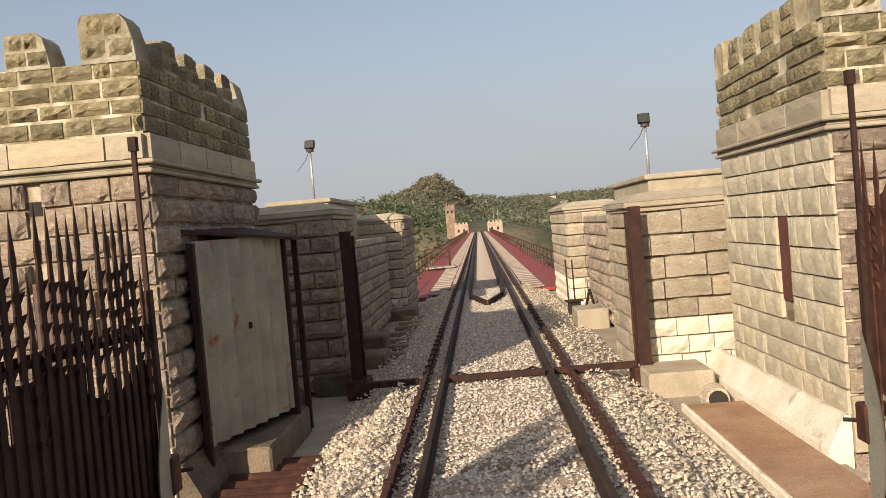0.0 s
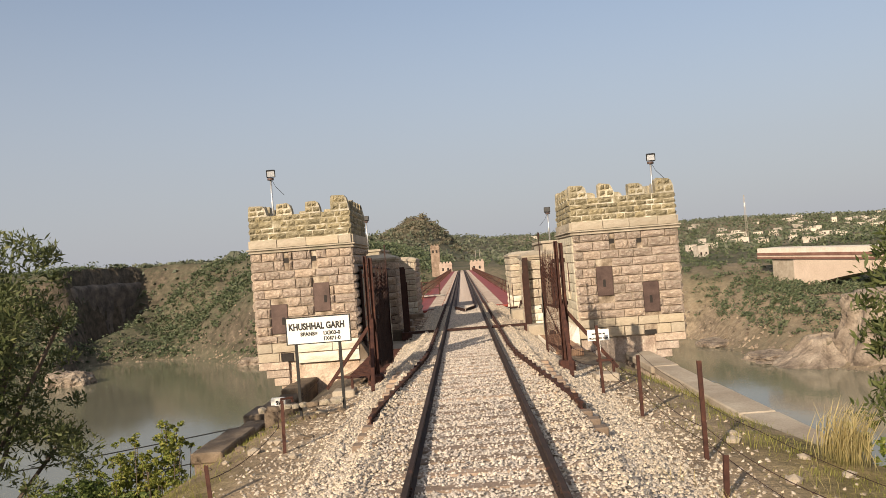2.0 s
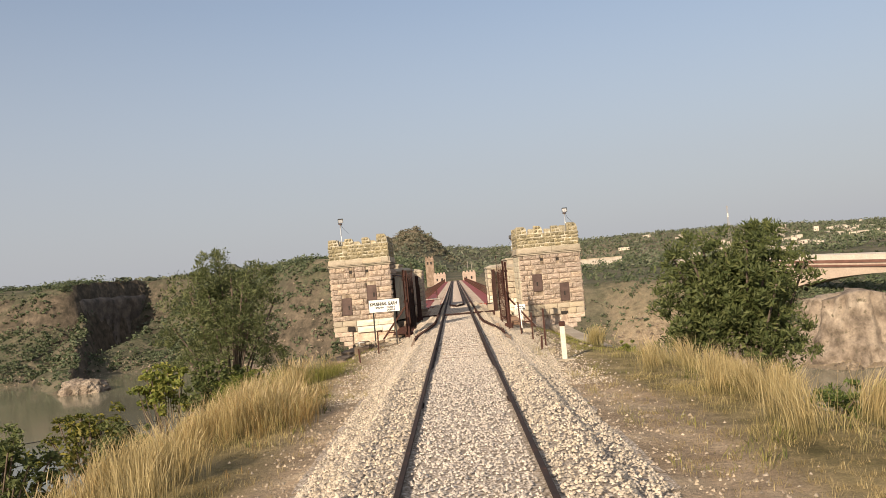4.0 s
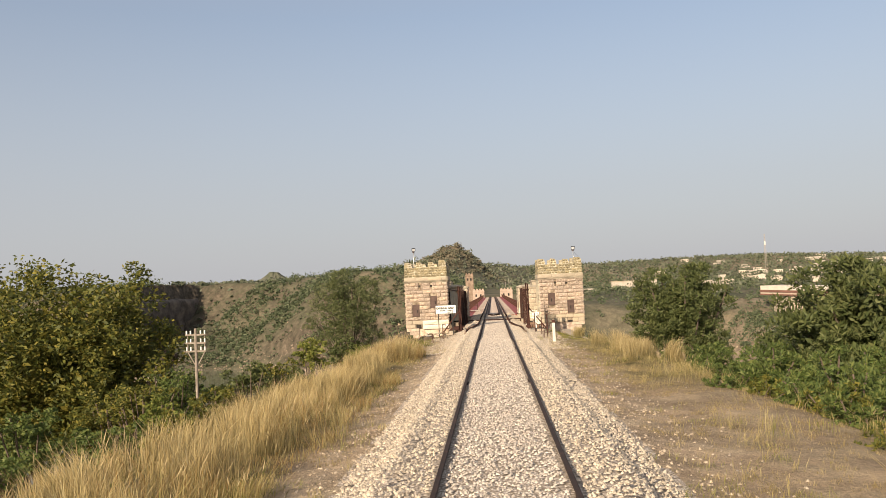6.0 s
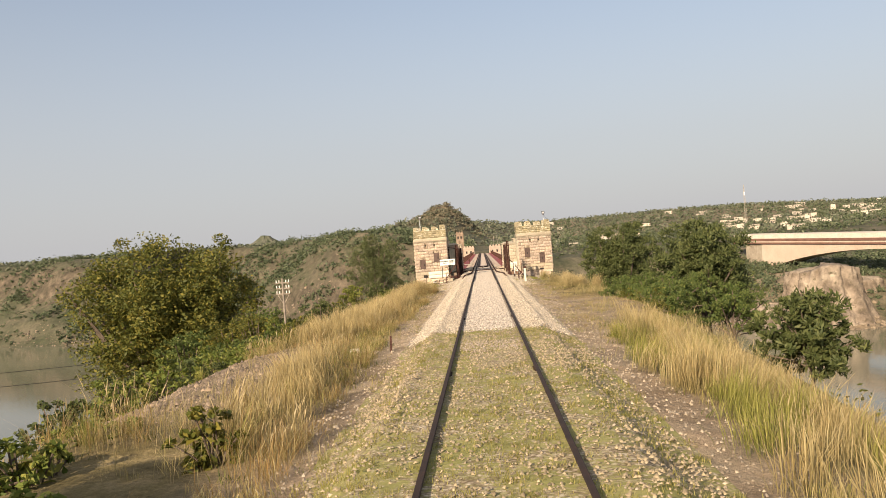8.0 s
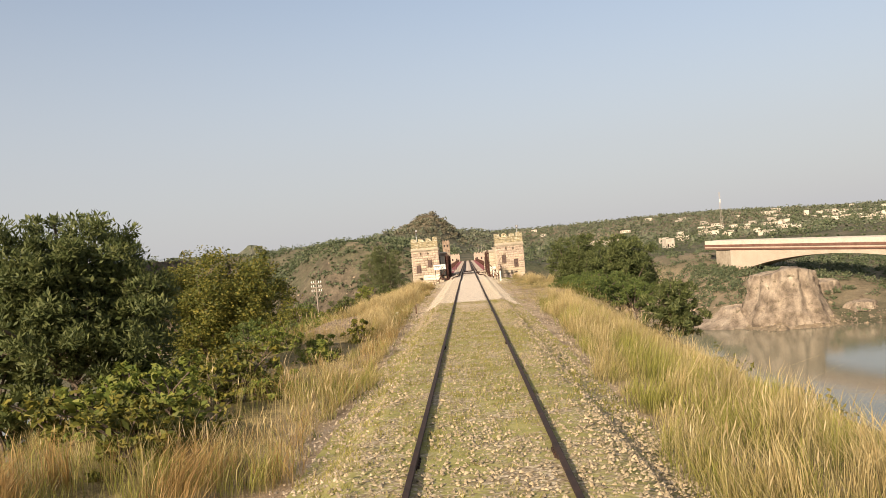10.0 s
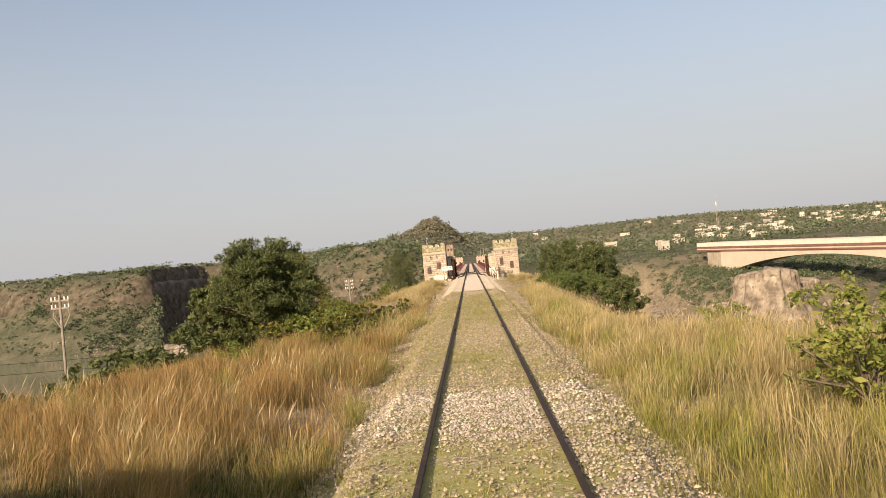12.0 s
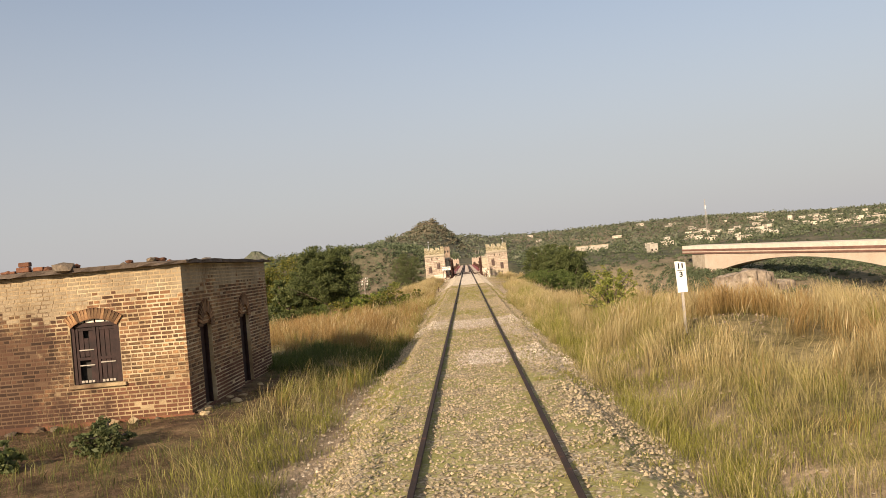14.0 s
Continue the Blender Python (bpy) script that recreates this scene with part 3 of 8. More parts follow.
# ---- the track ----
GAUGE = 0.838
PROFILE = [(-0.068, -0.158), (0.068, -0.158), (0.068, -0.142), (0.012, -0.122), (0.010, -0.045), (0.035, -0.032), (0.036, -0.004), (0.028, 0.0), (-0.028, 0.0), (-0.036, -0.004), (-0.035, -0.032), (-0.010, -0.045), (-0.012, -0.122), (-0.068, -0.142)]
Y0, Y1 = -190.0, 262.0
track = root("railway_track", "single broad-gauge railway track of dark worn rails", "railway track", kind="structure")
for s in (-1, 1):
    bm = bmesh.new()
    extrude_path(bm, PROFILE, [(s * (GAUGE + 0.035), y, 0) for y in (Y0, 26, Y1)])
    me = bpy.data.meshes.new("rail")
    bm.to_mesh(me)
    bm.free()
    me.materials.append(M_RAIL_RUST)
    me.materials.append(M_RAIL)
    for f in me.polygons:
        f.material_index = 1 if f.normal.z > 0.5 and f.center.z > -0.03 else 0
    obj("rail", me, None, track)
# guard rails outside the running rails, flared at the near end, and the pair inside that meets in a vee
for s in (-1, 1):
    bm = bmesh.new()
    extrude_path(bm, [(u * 0.95, v) for u, v in PROFILE], [(s * 1.84, -13.3, -0.05), (s * 1.54, -9.3, -0.03), (s * 1.24, -4.6, -0.015), (s * 1.19, -2.5, -0.01), (s * 1.19, 26, -0.01), (s * 1.19, Y1, -0.01)])
    g = part("guard_rail", bm, M_RUST, track, "rust-brown bolted guard rail")
    bm = bmesh.new()
    for y in np.arange(-12.8, 24, 0.66):
        x = np.interp(y, [-13.3, -9.3, -4.6, -2.5], [1.84, 1.54, 1.24, 1.19])
        box(bm, s * x - 0.05, s * x + 0.05, y - 0.035, y + 0.035, -0.06, 0.012)
    part("bolt_plate", bm, M_RUST_DARK, g)
for s in (-1, 1):
    bm = bmesh.new()
    extrude_path(bm, PROFILE, [(s * 0.03, 17.4, 0.0), (s * 0.56, 20.2, 0.0), (s * 0.60, 24, 0.0), (s * 0.60, Y1, 0.0)])
    part("check_rail", bm, M_RUST_DARK, track, "dark check rail bent to a point")
# fish plates at the rail joints
for s in (-1, 1):
    for y in (-96.0, -83.3, -70.0, -57.2, -44.0, -31.0, -18.3):
        bm = bmesh.new()
        for side in (-1, 1):
            box(bm, s * 0.873 + side * 0.022 - 0.012, s * 0.873 + side * 0.022 + 0.012, y - 0.3, y + 0.3, -0.115, -0.04)
            for k in (-0.2, -0.07, 0.07, 0.2):
                box(bm, s * 0.873 + side * 0.045 - 0.014, s * 0.873 + side * 0.045 + 0.014, y + k - 0.018, y + k + 0.018, -0.095, -0.06)
        part("fish_plate", bm, M_RAIL_RUST, track)

# ballast bed under the loose stones


def bed_z(x, y):
    # filled almost to the rail heads away from the gate
    lift = 0.082 * sstep((-y - 21) / 6) * sstep((2.3 - np.abs(x)) / 0.7)
    return np.interp(np.abs(x), [0, 1.4, 1.75, 2.15, 3.3], [-0.175, -0.17, -0.20, -0.40, -0.58]) + lift


byy = np.arange(-190, 24.1, 0.5)
bxx = np.linspace(-2.6, 2.6, 27)
bx, by = np.meshgrid(bxx, byy)
bz = bed_z(bx, by) + fbm(bx * 2, by * 2, 3, 8) * 0.05 - 0.006
idx = np.arange(bx.size).reshape(bx.shape)
q = np.stack([idx[:-1, :-1], idx[:-1, 1:], idx[1:, 1:], idx[1:, :-1]], -1).reshape(-1, 4)
me = tri_mesh("ballast_bed", np.stack([bx, by, bz], -1).reshape(-1, 3), np.concatenate([q[:, [0, 1, 2]], q[:, [0, 2, 3]]]))


def gravel_mat(name, stops, moss, moss_lo, moss_hi, cell=23.0):
    """Packed broken stone: one tone and one domed bump a stone, moss or dust creeping over patches."""
    m, nt, bsdf = node_mat(name)
    pos = nt.nodes.new("ShaderNodeNewGeometry").outputs["Position"]
    warp = nt.nodes.new("ShaderNodeTexNoise")
    warp.inputs["Scale"].default_value = 9.0
    nt.links.new(pos, warp.inputs["Vector"])
    bent = nt.nodes.new("ShaderNodeVectorMath")
    bent.operation = "MULTIPLY_ADD"
    nt.links.new(warp.outputs["Color"], bent.inputs[0])
    bent.inputs[1].default_value = (0.07, 0.07, 0.07)
    nt.links.new(pos, bent.inputs[2])
    vor = nt.nodes.new("ShaderNodeTexVoronoi")
    vor.inputs["Scale"].default_value = cell
    nt.links.new(bent.outputs[0], vor.inputs["Vector"])
    tone = nt.nodes.new("ShaderNodeSeparateColor")
    nt.links.new(vor.outputs["Color"], tone.inputs[0])
    col = ramp(nt, tone.outputs["Red"], stops)
    dist = vor.outputs["Distance"]
    # gaps between stones darkened in the colour, standing for the shade there
    col = mixc(nt, 1.0, col, ramp(nt, dist, [(0.35, (1, 1, 1)), (0.62, (0.5, 0.47, 0.42))]), "MULTIPLY")
    big = noise_tex(nt, pos, 0.85, 5, 0.7)
    cover = calc(nt, "ADD", big, calc(nt, "MULTIPLY", calc(nt, "SUBTRACT", noise_tex(nt, pos, 14.0, 4, 0.7), 0.5), 0.7))
    col = mixc(nt, ramp(nt, cover, [(moss_lo, (0, 0, 0)), (moss_hi, (1, 1, 1))]), col, ramp(nt, noise_tex(nt, pos, 3.0, 5, 0.7), moss))
    nt.links.new(col, bsdf.inputs["Base Color"])
    bsdf.inputs["Roughness"].default_value = 0.95
    bsdf.inputs["Specular IOR Level"].default_value = 0.2
    dome = calc(nt, "SUBTRACT", 1.0, dist)
    add_bump(nt, bsdf, calc(nt, "ADD", dome, calc(nt, "MULTIPLY", noise_tex(nt, pos, 60.0, 4), 0.25)), 0.45, 0.014)
    return m


M_BED = gravel_mat("ballast_bed_gravel", [(0.1, (0.33, 0.275, 0.225)), (0.5, (0.50, 0.43, 0.365)), (0.9, (0.64, 0.565, 0.49))], [(0.3, (0.30, 0.23, 0.17)), (0.7, (0.42, 0.34, 0.26))], 0.58, 0.72)
M_MOSSBED = gravel_mat("mossy_old_bed", [(0.1, (0.30, 0.235, 0.16)), (0.5, (0.44, 0.36, 0.26)), (0.9, (0.56, 0.475, 0.36))], [(0.3, (0.19, 0.18, 0.06)), (0.5, (0.26, 0.245, 0.085)), (0.7, (0.35, 0.305, 0.13))], 0.40, 0.56, 16.0)
me.materials.append(M_BED)
me.materials.append(M_MOSSBED)
qy = np.concatenate([by[:-1, :-1].ravel()] * 2)
me.polygons.foreach_set("material_index", (qy < -61.2).astype(np.int32))
tagged(obj("ballast_bed", me, None), "gravel bed under the railway track", "ballast", kind="structure")

# loose ballast stones
def stones(name, px, py, pz, size, material, label, category):
    """Broken stones, each a skewed four-sided chip with its foot in the bed."""
    n = len(px)
    a = rng.uniform(0, 6.28, n)[:, None] + np.array([0, 1.57, 3.14, 4.71])[None] + rng.normal(0, 0.28, (n, 4))
    rad = size[:, None] * rng.uniform(0.8, 1.35, (n, 4))
    long = rng.uniform(0.75, 1.3, n)[:, None]
    turn = rng.uniform(0, 6.28, n)[:, None]
    x, y = np.cos(a) * rad * long, np.sin(a) * rad / long
    x, y = x * np.cos(turn) - y * np.sin(turn), x * np.sin(turn) + y * np.cos(turn)
    z = size[:, None] * rng.uniform(-0.75, 0.05, (n, 4))
    tx, ty, tz = size * rng.normal(0, 0.38, n), size * rng.normal(0, 0.38, n), size * rng.uniform(0.5, 1.0, n)
    v = np.stack([np.concatenate([x, tx[:, None]], 1) + px[:, None], np.concatenate([y, ty[:, None]], 1) + py[:, None], np.concatenate([z, tz[:, None]], 1) + pz[:, None]], -1).reshape(-1, 3)
    f = (np.array([(0, 1, 4), (1, 2, 4), (2, 3, 4), (3, 0, 4)])[None] + (np.arange(n) * 5)[:, None, None]).reshape(-1, 3)
    return tagged(obj(name, tri_mesh(name, v, f), material), label, category, kind="stuff")


N = 165000
py = rng.uniform(-142, 24, N)
px = rng.uniform(-2.45, 2.45, N)
keep = (np.abs(np.abs(px) - 0.873) > 0.09)
# towards the house the bed is older, lower and half overgrown
old = sstep((-py - 61) / 1.5)
fresh = ((py > -113.5) & (py < -109.8)) | ((py > -124.5) & (py < -121.5) & (px > -0.2))
thin = np.where(old > 0.5, np.clip(0.58 - 2.6 * fbm(px * 0.5, py * 0.22, 3, 81), 0.22, 0.9), 1.0) * np.where((py > 4) & (np.abs(px) > 1.5), 0.4, 1.0)
off_sleeper = np.abs((23.3 - py + 0.355) % 0.71 - 0.355) > 0.11
keep &= (rng.uniform(0, 1, N) < thin) & (off_sleeper | (py < -24) | (py > -6.5) | (np.abs(px) > 0.83) | (rng.uniform(0, 1, N) < 0.8))
px, py = px[keep], py[keep]
old = sstep((-py - 61) / 1.5)
pz = bed_z(px, py) + 0.012 + rng.uniform(-0.012, 0.02, len(px)) - 0.012 * old
# windrows left along the shoulders
pz = pz + 0.10 * np.exp(-(((np.abs(px) - 1.62 - 0.12 * fbm(py * 0.4, px * 0, 3, 7)) / 0.14) ** 2)) + 0.085 * np.exp(-(((np.abs(px) - 2.22 - 0.3 * fbm(py * 0.3, px * 0, 3, 9)) / 0.16) ** 2))
M_BALLAST_OLD = mat("weathered_ballast_stone", [(0.3, (0.275, 0.215, 0.135)), (0.7, (0.45, 0.365, 0.25))], 6, 60, 0.9, bump=0.3, vary="island", amount=0.35, world_space=True)
fresh = ((py > -113.5) & (py < -109.8)) | ((py > -124.5) & (py < -121.5) & (px > -0.2))
is_old = (old > rng.uniform(0.2, 0.8, len(px))) & ~fresh
size = rng.uniform(0.019, 0.034, len(px)) * np.where(is_old, rng.uniform(0.7, 1.15, len(px)), 1.0)
inner = ~is_old & (np.abs(px) < 0.9)
outer = ~is_old & ~inner
stones("ballast_stones", px[inner], py[inner], pz[inner], size[inner] * 0.9, M_BALLAST, "pale grey-pink ballast stones between the rails", "ballast")
M_BALLAST_TAN = mat("tan_ballast_stone", [(0.3, (0.47, 0.39, 0.30)), (0.7, (0.65, 0.565, 0.46))], 6, 60, 0.9, bump=0.3, vary="island", amount=0.3, world_space=True)
stones("shoulder_stones", px[outer], py[outer], pz[outer], size[outer], M_BALLAST_TAN, "tan broken ballast stones heaped along the shoulders", "ballast")
stones("weathered_ballast_stones", px[is_old], py[is_old], pz[is_old], size[is_old], M_BALLAST_OLD, "yellowed ballast stones with thin moss", "ballast")
M_SPILL = mat("earthy_gravel", [(0.3, (0.32, 0.25, 0.18)), (0.7, (0.54, 0.45, 0.35))], 6, 60, 0.9, bump=0.3, vary="island", amount=0.35, world_space=True)
M_BALLAST_PINK = mat("pinkish_ballast_stone", [(0.3, (0.36, 0.29, 0.235)), (0.7, (0.53, 0.445, 0.375))], 6, 60, 0.9, bump=0.3, vary="island", amount=0.25, world_space=True)
# patches of new stone packed over the old bed
px, py = [], []
for x0, x1, y0, y1, n in ((-0.8, 0.8, -114.2, -110.3, 1500), (0.96, 2.4, -118.5, -109.5, 2300), (-2.3, -1.0, -113.6, -109.0, 1100), (-0.5, 0.8, -124.8, -121.6, 700), (0.96, 2.3, -126.0, -121.0, 900), (-0.8, 0.8, -66.5, -64.5, 500)):
    px.append(rng.uniform(x0, x1, n) + rng.normal(0, 0.08, n))
    py.append(rng.uniform(y0, y1, n) + rng.normal(0, 0.3, n))
px, py = np.concatenate(px), np.concatenate(py)
ok = np.abs(np.abs(px) - 0.873) > 0.075
px, py = px[ok], py[ok]
stones("new_stone_patches", px, py, bed_z(px, py) + 0.02 + rng.uniform(-0.01, 0.012, len(px)), rng.uniform(0.014, 0.027, len(px)), M_BALLAST_PINK, "patches of new pinkish ballast on the old bed", "ballast")
n = 7500
px = np.concatenate([rng.normal(-2.75, 0.5, n), rng.normal(2.95, 0.65, n)])
py = rng.uniform(-142, -8, 2 * n)
stones("spilled_stones", px, py, np.maximum(ground_z(px, py), bed_z(px, py) * (np.abs(px) < 2.6) - 9 * (np.abs(px) >= 2.6)) + 0.012, rng.uniform(0.012, 0.04, 2 * n), M_SPILL, "loose stones strewn over the earth path", "gravel")
n = 6200
px, py = -4.4 - 6.2 * rng.uniform(0, 1, n) ** 0.8, rng.uniform(-71, -58, n)
px[5700:], py[5700:] = rng.normal(6.3, 1.3, 500), rng.normal(-123.6, 1.8, 500)
ok = rng.uniform(0, 1, n) < 0.6 + 1.5 * fbm(px * 0.5, py * 0.5, 3, 19)
px, py = px[ok], py[ok]
M_RUBBLE = mat("earthy_rubble", [(0.3, (0.17, 0.125, 0.09)), (0.7, (0.34, 0.265, 0.20))], 6, 60, 0.9, bump=0.3, vary="island", amount=0.35, world_space=True)
stones("rubble_slope", px, py, ground_z(px, py) + 0.01, rng.uniform(0.015, 0.045, len(px)), M_RUBBLE, "earthy rubble tipped down the bank", "gravel")
n = 1900
px, py = -4.6 - 4.6 * rng.uniform(0, 1, n), rng.uniform(-69, -59.5, n)
ok = rng.uniform(0, 1, n) < 0.55 + 2.0 * fbm(px * 0.6, py * 0.6, 3, 20)
px, py = px[ok], py[ok]
stones("coarse_rubble", px, py, ground_z(px, py) + 0.015, 0.03 + 0.075 * rng.uniform(0, 1, len(px)) ** 2.2, M_RUBBLE, "coarse broken stones tipped down the bank", "rubble")
# boulders and broken rock along the far shores
n = 5200
k_ = rng.integers(1, len(SHORE) - 4, n)
u_ = rng.uniform(0, 1, n)
px = SHORE[k_, 0] * (1 - u_) + SHORE[k_ + 1, 0] * u_ + rng.normal(0, 6, n)
py = SHORE[k_, 1] * (1 - u_) + SHORE[k_ + 1, 1] * u_ + rng.normal(3, 7, n)
ok = (np.abs(px) < 260) & (ground_z(px, py) > WATER_Z - 0.6)
px, py = px[ok], py[ok]
M_SHOREROCK = mat("shore_boulder", [(0.3, (0.14, 0.105, 0.075)), (0.7, (0.34, 0.27, 0.20))], 0.3, 3, 0.95, bump=0.5, dist=0.1, vary="island", amount=0.4, world_space=True)
stones("shore_boulders", px, py, ground_z(px, py) + 0.1, rng.uniform(0.3, 1.0, len(px)) ** 2 * 0.95, M_SHOREROCK, "broken boulders along the far shores", "rocks")
# ballast spilled wide at the gate
n = 9100
side = np.where(rng.uniform(0, 1, n) < 0.45, -1.0, 1.0)
px, py = side * (2.2 + np.abs(rng.normal(0, 0.75, n))), rng.uniform(-27, -4.5, n)
px[:2600], py[:2600] = rng.uniform(1.9, 2.95, 2600), rng.uniform(-24, -6.5, 2600)
ok = (np.abs(px) < 4.4) & ~((px > 2.45) & (py > -3))
px, py = px[ok], py[ok]
stones("gate_gravel", px, py, np.where(np.abs(px) < 2.6, np.maximum(ground_z(px, py), bed_z(px, py)), ground_z(px, py)) + 0.008, rng.uniform(0.018, 0.04, len(px)), M_BALLAST_TAN, "tan gravel spread wide beside the gate", "gravel")
# a fuller top dressing round the gate
n = 15000
px, py = rng.uniform(-2.4, 2.4, n), rng.uniform(-25, 3, n)
ok = (np.abs(np.abs(px) - 0.873) > 0.08) & ((np.abs((23.3 - py + 0.355) % 0.71 - 0.355) > 0.11) | (py > -6.5) | (np.abs(px) > 0.83) | (rng.uniform(0, 1, n) < 0.75))
px, py = px[ok], py[ok]
stones("top_dressing", px, py, bed_z(px, py) + 0.028 + rng.uniform(-0.01, 0.014, len(px)), rng.uniform(0.016, 0.031, len(px)), M_BALLAST, "pale ballast stones almost covering the sleepers", "ballast")

# ---- masonry helpers ----
def rock_face(seed, rough=0.16, nu=4, nv=3):
    """A unit block, its face towards -y, bulging and chipped; one of a few shared meshes."""
    r = random.Random(seed)
    bm = bmesh.new()
    grid = []
    for j in range(nv + 1):
        row = []
        for i in range(nu + 1):
            u, v = i / nu - 0.5, j / nv - 0.5
            rim = i in (0, nu) or j in (0, nv)
            body = (1 - abs(2 * u) ** 4) * (1 - abs(2 * v) ** 4)
            chip = noise.fractal(Vector((u * 3.1 + seed * 7.3, v * 2.2, seed * 1.7)), 0.7, 2.2, 4)
            y = -0.5 + ((0.14 if rough > 0.2 else 0.05) if rim else 0) - rough * body * (0.55 + 1.3 * chip) + (r.uniform(0, 0.12) if rim else 0) * min(1, rough * 3)
            ju, jv = (r.uniform(-0.012, 0.0) * (1 if i else -1) if i in (0, nu) else r.uniform(-0.4, 0.4) / nu), (r.uniform(-0.03, 0.0) * (1 if j else -1) if j in (0, nv) else r.uniform(-0.4, 0.4) / nv)
            row.append(bm.verts.new((u + ju, y, v + jv)))
        grid.append(row)
    for j in range(nv):
        for i in range(nu):
            bm.faces.new((grid[j][i], grid[j][i + 1], grid[j + 1][i + 1], grid[j + 1][i]))
    rim = [grid[0][i] for i in range(nu + 1)] + [grid[j][nu] for j in range(1, nv + 1)] + [grid[nv][i] for i in range(nu - 1, -1, -1)] + [grid[j][0] for j in range(nv - 1, 0, -1)]
    back = [bm.verts.new((v.co.x, 0.5, v.co.z)) for v in rim]
    k = len(rim)
    for i in range(k):
        bm.faces.new((rim[(i + 1) % k], rim[i], back[i], back[(i + 1) % k]))
    me = bpy.data.meshes.new("stone_block")
    bm.to_mesh(me)
    bm.free()
    return me


def faces_for(material, rough, count, base, nu=4, nv=3):
    out = []
    for k in range(count):
        me = rock_face(base + k, rough, nu, nv)
        me.materials.append(material)
        out.append(me)
    return out


ROUGH = faces_for(M_STONE, 0.36, 12, 10, 6, 4)
PALE = faces_for(M_STONE_PALE, 0.13, 8, 130, 6, 4)
RUBBLE = faces_for(M_PARAPET, 0.26, 10, 60, 4, 3)
# paler, greenish stone used only on the right tower's inner wall
M_PALEWALL = mat("mossy_pale_sandstone", [(0.3, (0.40, 0.35, 0.26)), (0.5, (0.53, 0.475, 0.37)), (0.72, (0.66, 0.60, 0.49))], 2.0, 24, 0.92, bump=0.5, dist=0.025, vary="object", amount=0.12, stain=((0.42, 0.385, 0.27), 0.5, 0.7, 1.3), stain2=((0.74, 0.68, 0.58), 0.58, 0.7, 2.4), grain=(0.65, 1.2))
SETTLED = faces_for(M_PALEWALL, 0.07, 8, 160, 5, 3)
MOSSFLAT = faces_for(M_PARAPET, 0.09, 8, 180, 4, 3)
SMOOTH = faces_for(M_DRESSED, 0.05, 4, 70, 3, 2)
WASHED = faces_for(M_WHITEWASH, 0.25, 4, 90, 3, 2)


def place_block(name, me, parent, at, udir, normal, length, height, depth):
    m = Matrix((( udir[0], -normal[0], 0, at[0]), (udir[1], -normal[1], 0, at[1]), (0, 0, 1, at[2]), (0, 0, 0, 1)))
    ob = new(name, me)
    ob.parent = parent
    ob.matrix_basis = m @ Matrix.Diagonal((length, depth, height, 1))
    return ob


def lay(parent, start, udir, normal, length, z0, z1, course, meshes, lmin, lmax, seed, holes=(), joint=0.015, depth=0.12, proud=0.045, name="stone_block", quoin=0.0, skip=0.0, jitter=0.03):
    """Courses of blocks on a wall face. start: the face's lower corner in plan; holes: (u0, u1, z0, z1)."""
    r = random.Random(seed)
    rows = max(1, round((z1 - z0) / course))
    cuts_z = [1 + r.uniform(-0.16, 0.16) for _ in range(rows)]
    for k in range(rows):
        zc0, zc1 = (z0 + (z1 - z0) * sum(cuts_z[:j]) / sum(cuts_z) for j in (k, k + 1))
        h = zc1 - zc0
        cuts = [(a, b) for a, b, c, d in holes if d > zc0 + 0.03 and c < zc1 - 0.03]
        u = 0.0
        first = True
        while u < length - 0.02:
            w = r.uniform(lmin, lmax)
            if first and k % 2:
                w *= 0.6
            first = False
            end = min(u + w, length)
            if length - end < lmin * 0.5:
                end = length
            segs = [(u, end)]
            for a, b in cuts:
                segs = [p for s0, s1 in segs for p in ((s0, min(s1, a)), (max(s0, b), s1)) if p[1] - p[0] > 0.04]
            for s0, s1 in segs:
                if r.random() < skip:
                    continue
                c = (s0 + s1) / 2
                dj = joint * r.uniform(0.6, 1.6)
                place_block(name, r.choice(meshes), parent, (start[0] + udir[0] * c + normal[0] * (proud - depth / 2), start[1] + udir[1] * c + normal[1] * (proud - depth / 2), (zc0 + zc1) / 2 + r.uniform(-0.1, 0.1) * jitter * h), udir, normal, s1 - s0 - dj, (h - dj) * r.uniform(1 - jitter, 1.0), depth * r.uniform(0.92, 1.12))
            u = end


X, Y = (1.0, 0.0), (0.0, 1.0)


M_MERLON = mat("limewashed_merlon_stone", [(0.35, (0.29, 0.245, 0.155)), (0.5, (0.44, 0.39, 0.29)), (0.66, (0.62, 0.57, 0.47))], 2.4, 30, 0.95, bump=0.9, dist=0.05, vary="object", amount=0.2)


def merlon_mesh(w, d, h, r, material):
    """A small worn merlon: upright on one side, rounded on the others."""
    bm = bmesh.new()
    prof = [(-w / 2, 0), (-w / 2 + 0.01, h * 0.7), (-w / 2 + 0.02, h * 0.95), (-w / 2 + 0.05, h), (w / 2 - 0.16, h * 0.98), (w / 2 - 0.07, h * 0.8), (w / 2 - 0.02, h * 0.42), (w / 2, 0)]
    rings = []
    for y in (-d / 2, 0, d / 2):
        rings.append([bm.verts.new((u + r.uniform(-0.015, 0.015), y + r.uniform(-0.012, 0.012), v + (r.uniform(-0.02, 0.02) if v else -0.02))) for u, v in prof])
    n = len(prof)
    for a, b in zip(rings, rings[1:]):
        for i in range(n - 1):
            bm.faces.new((a[i], b[i], b[i + 1], a[i + 1]))
    bm.faces.new(rings[0])
    bm.faces.new(rings[-1][::-1])
    me = bpy.data.meshes.new("merlon")
    bm.to_mesh(me)
    bm.free()
    me.materials.append(material)
    return me


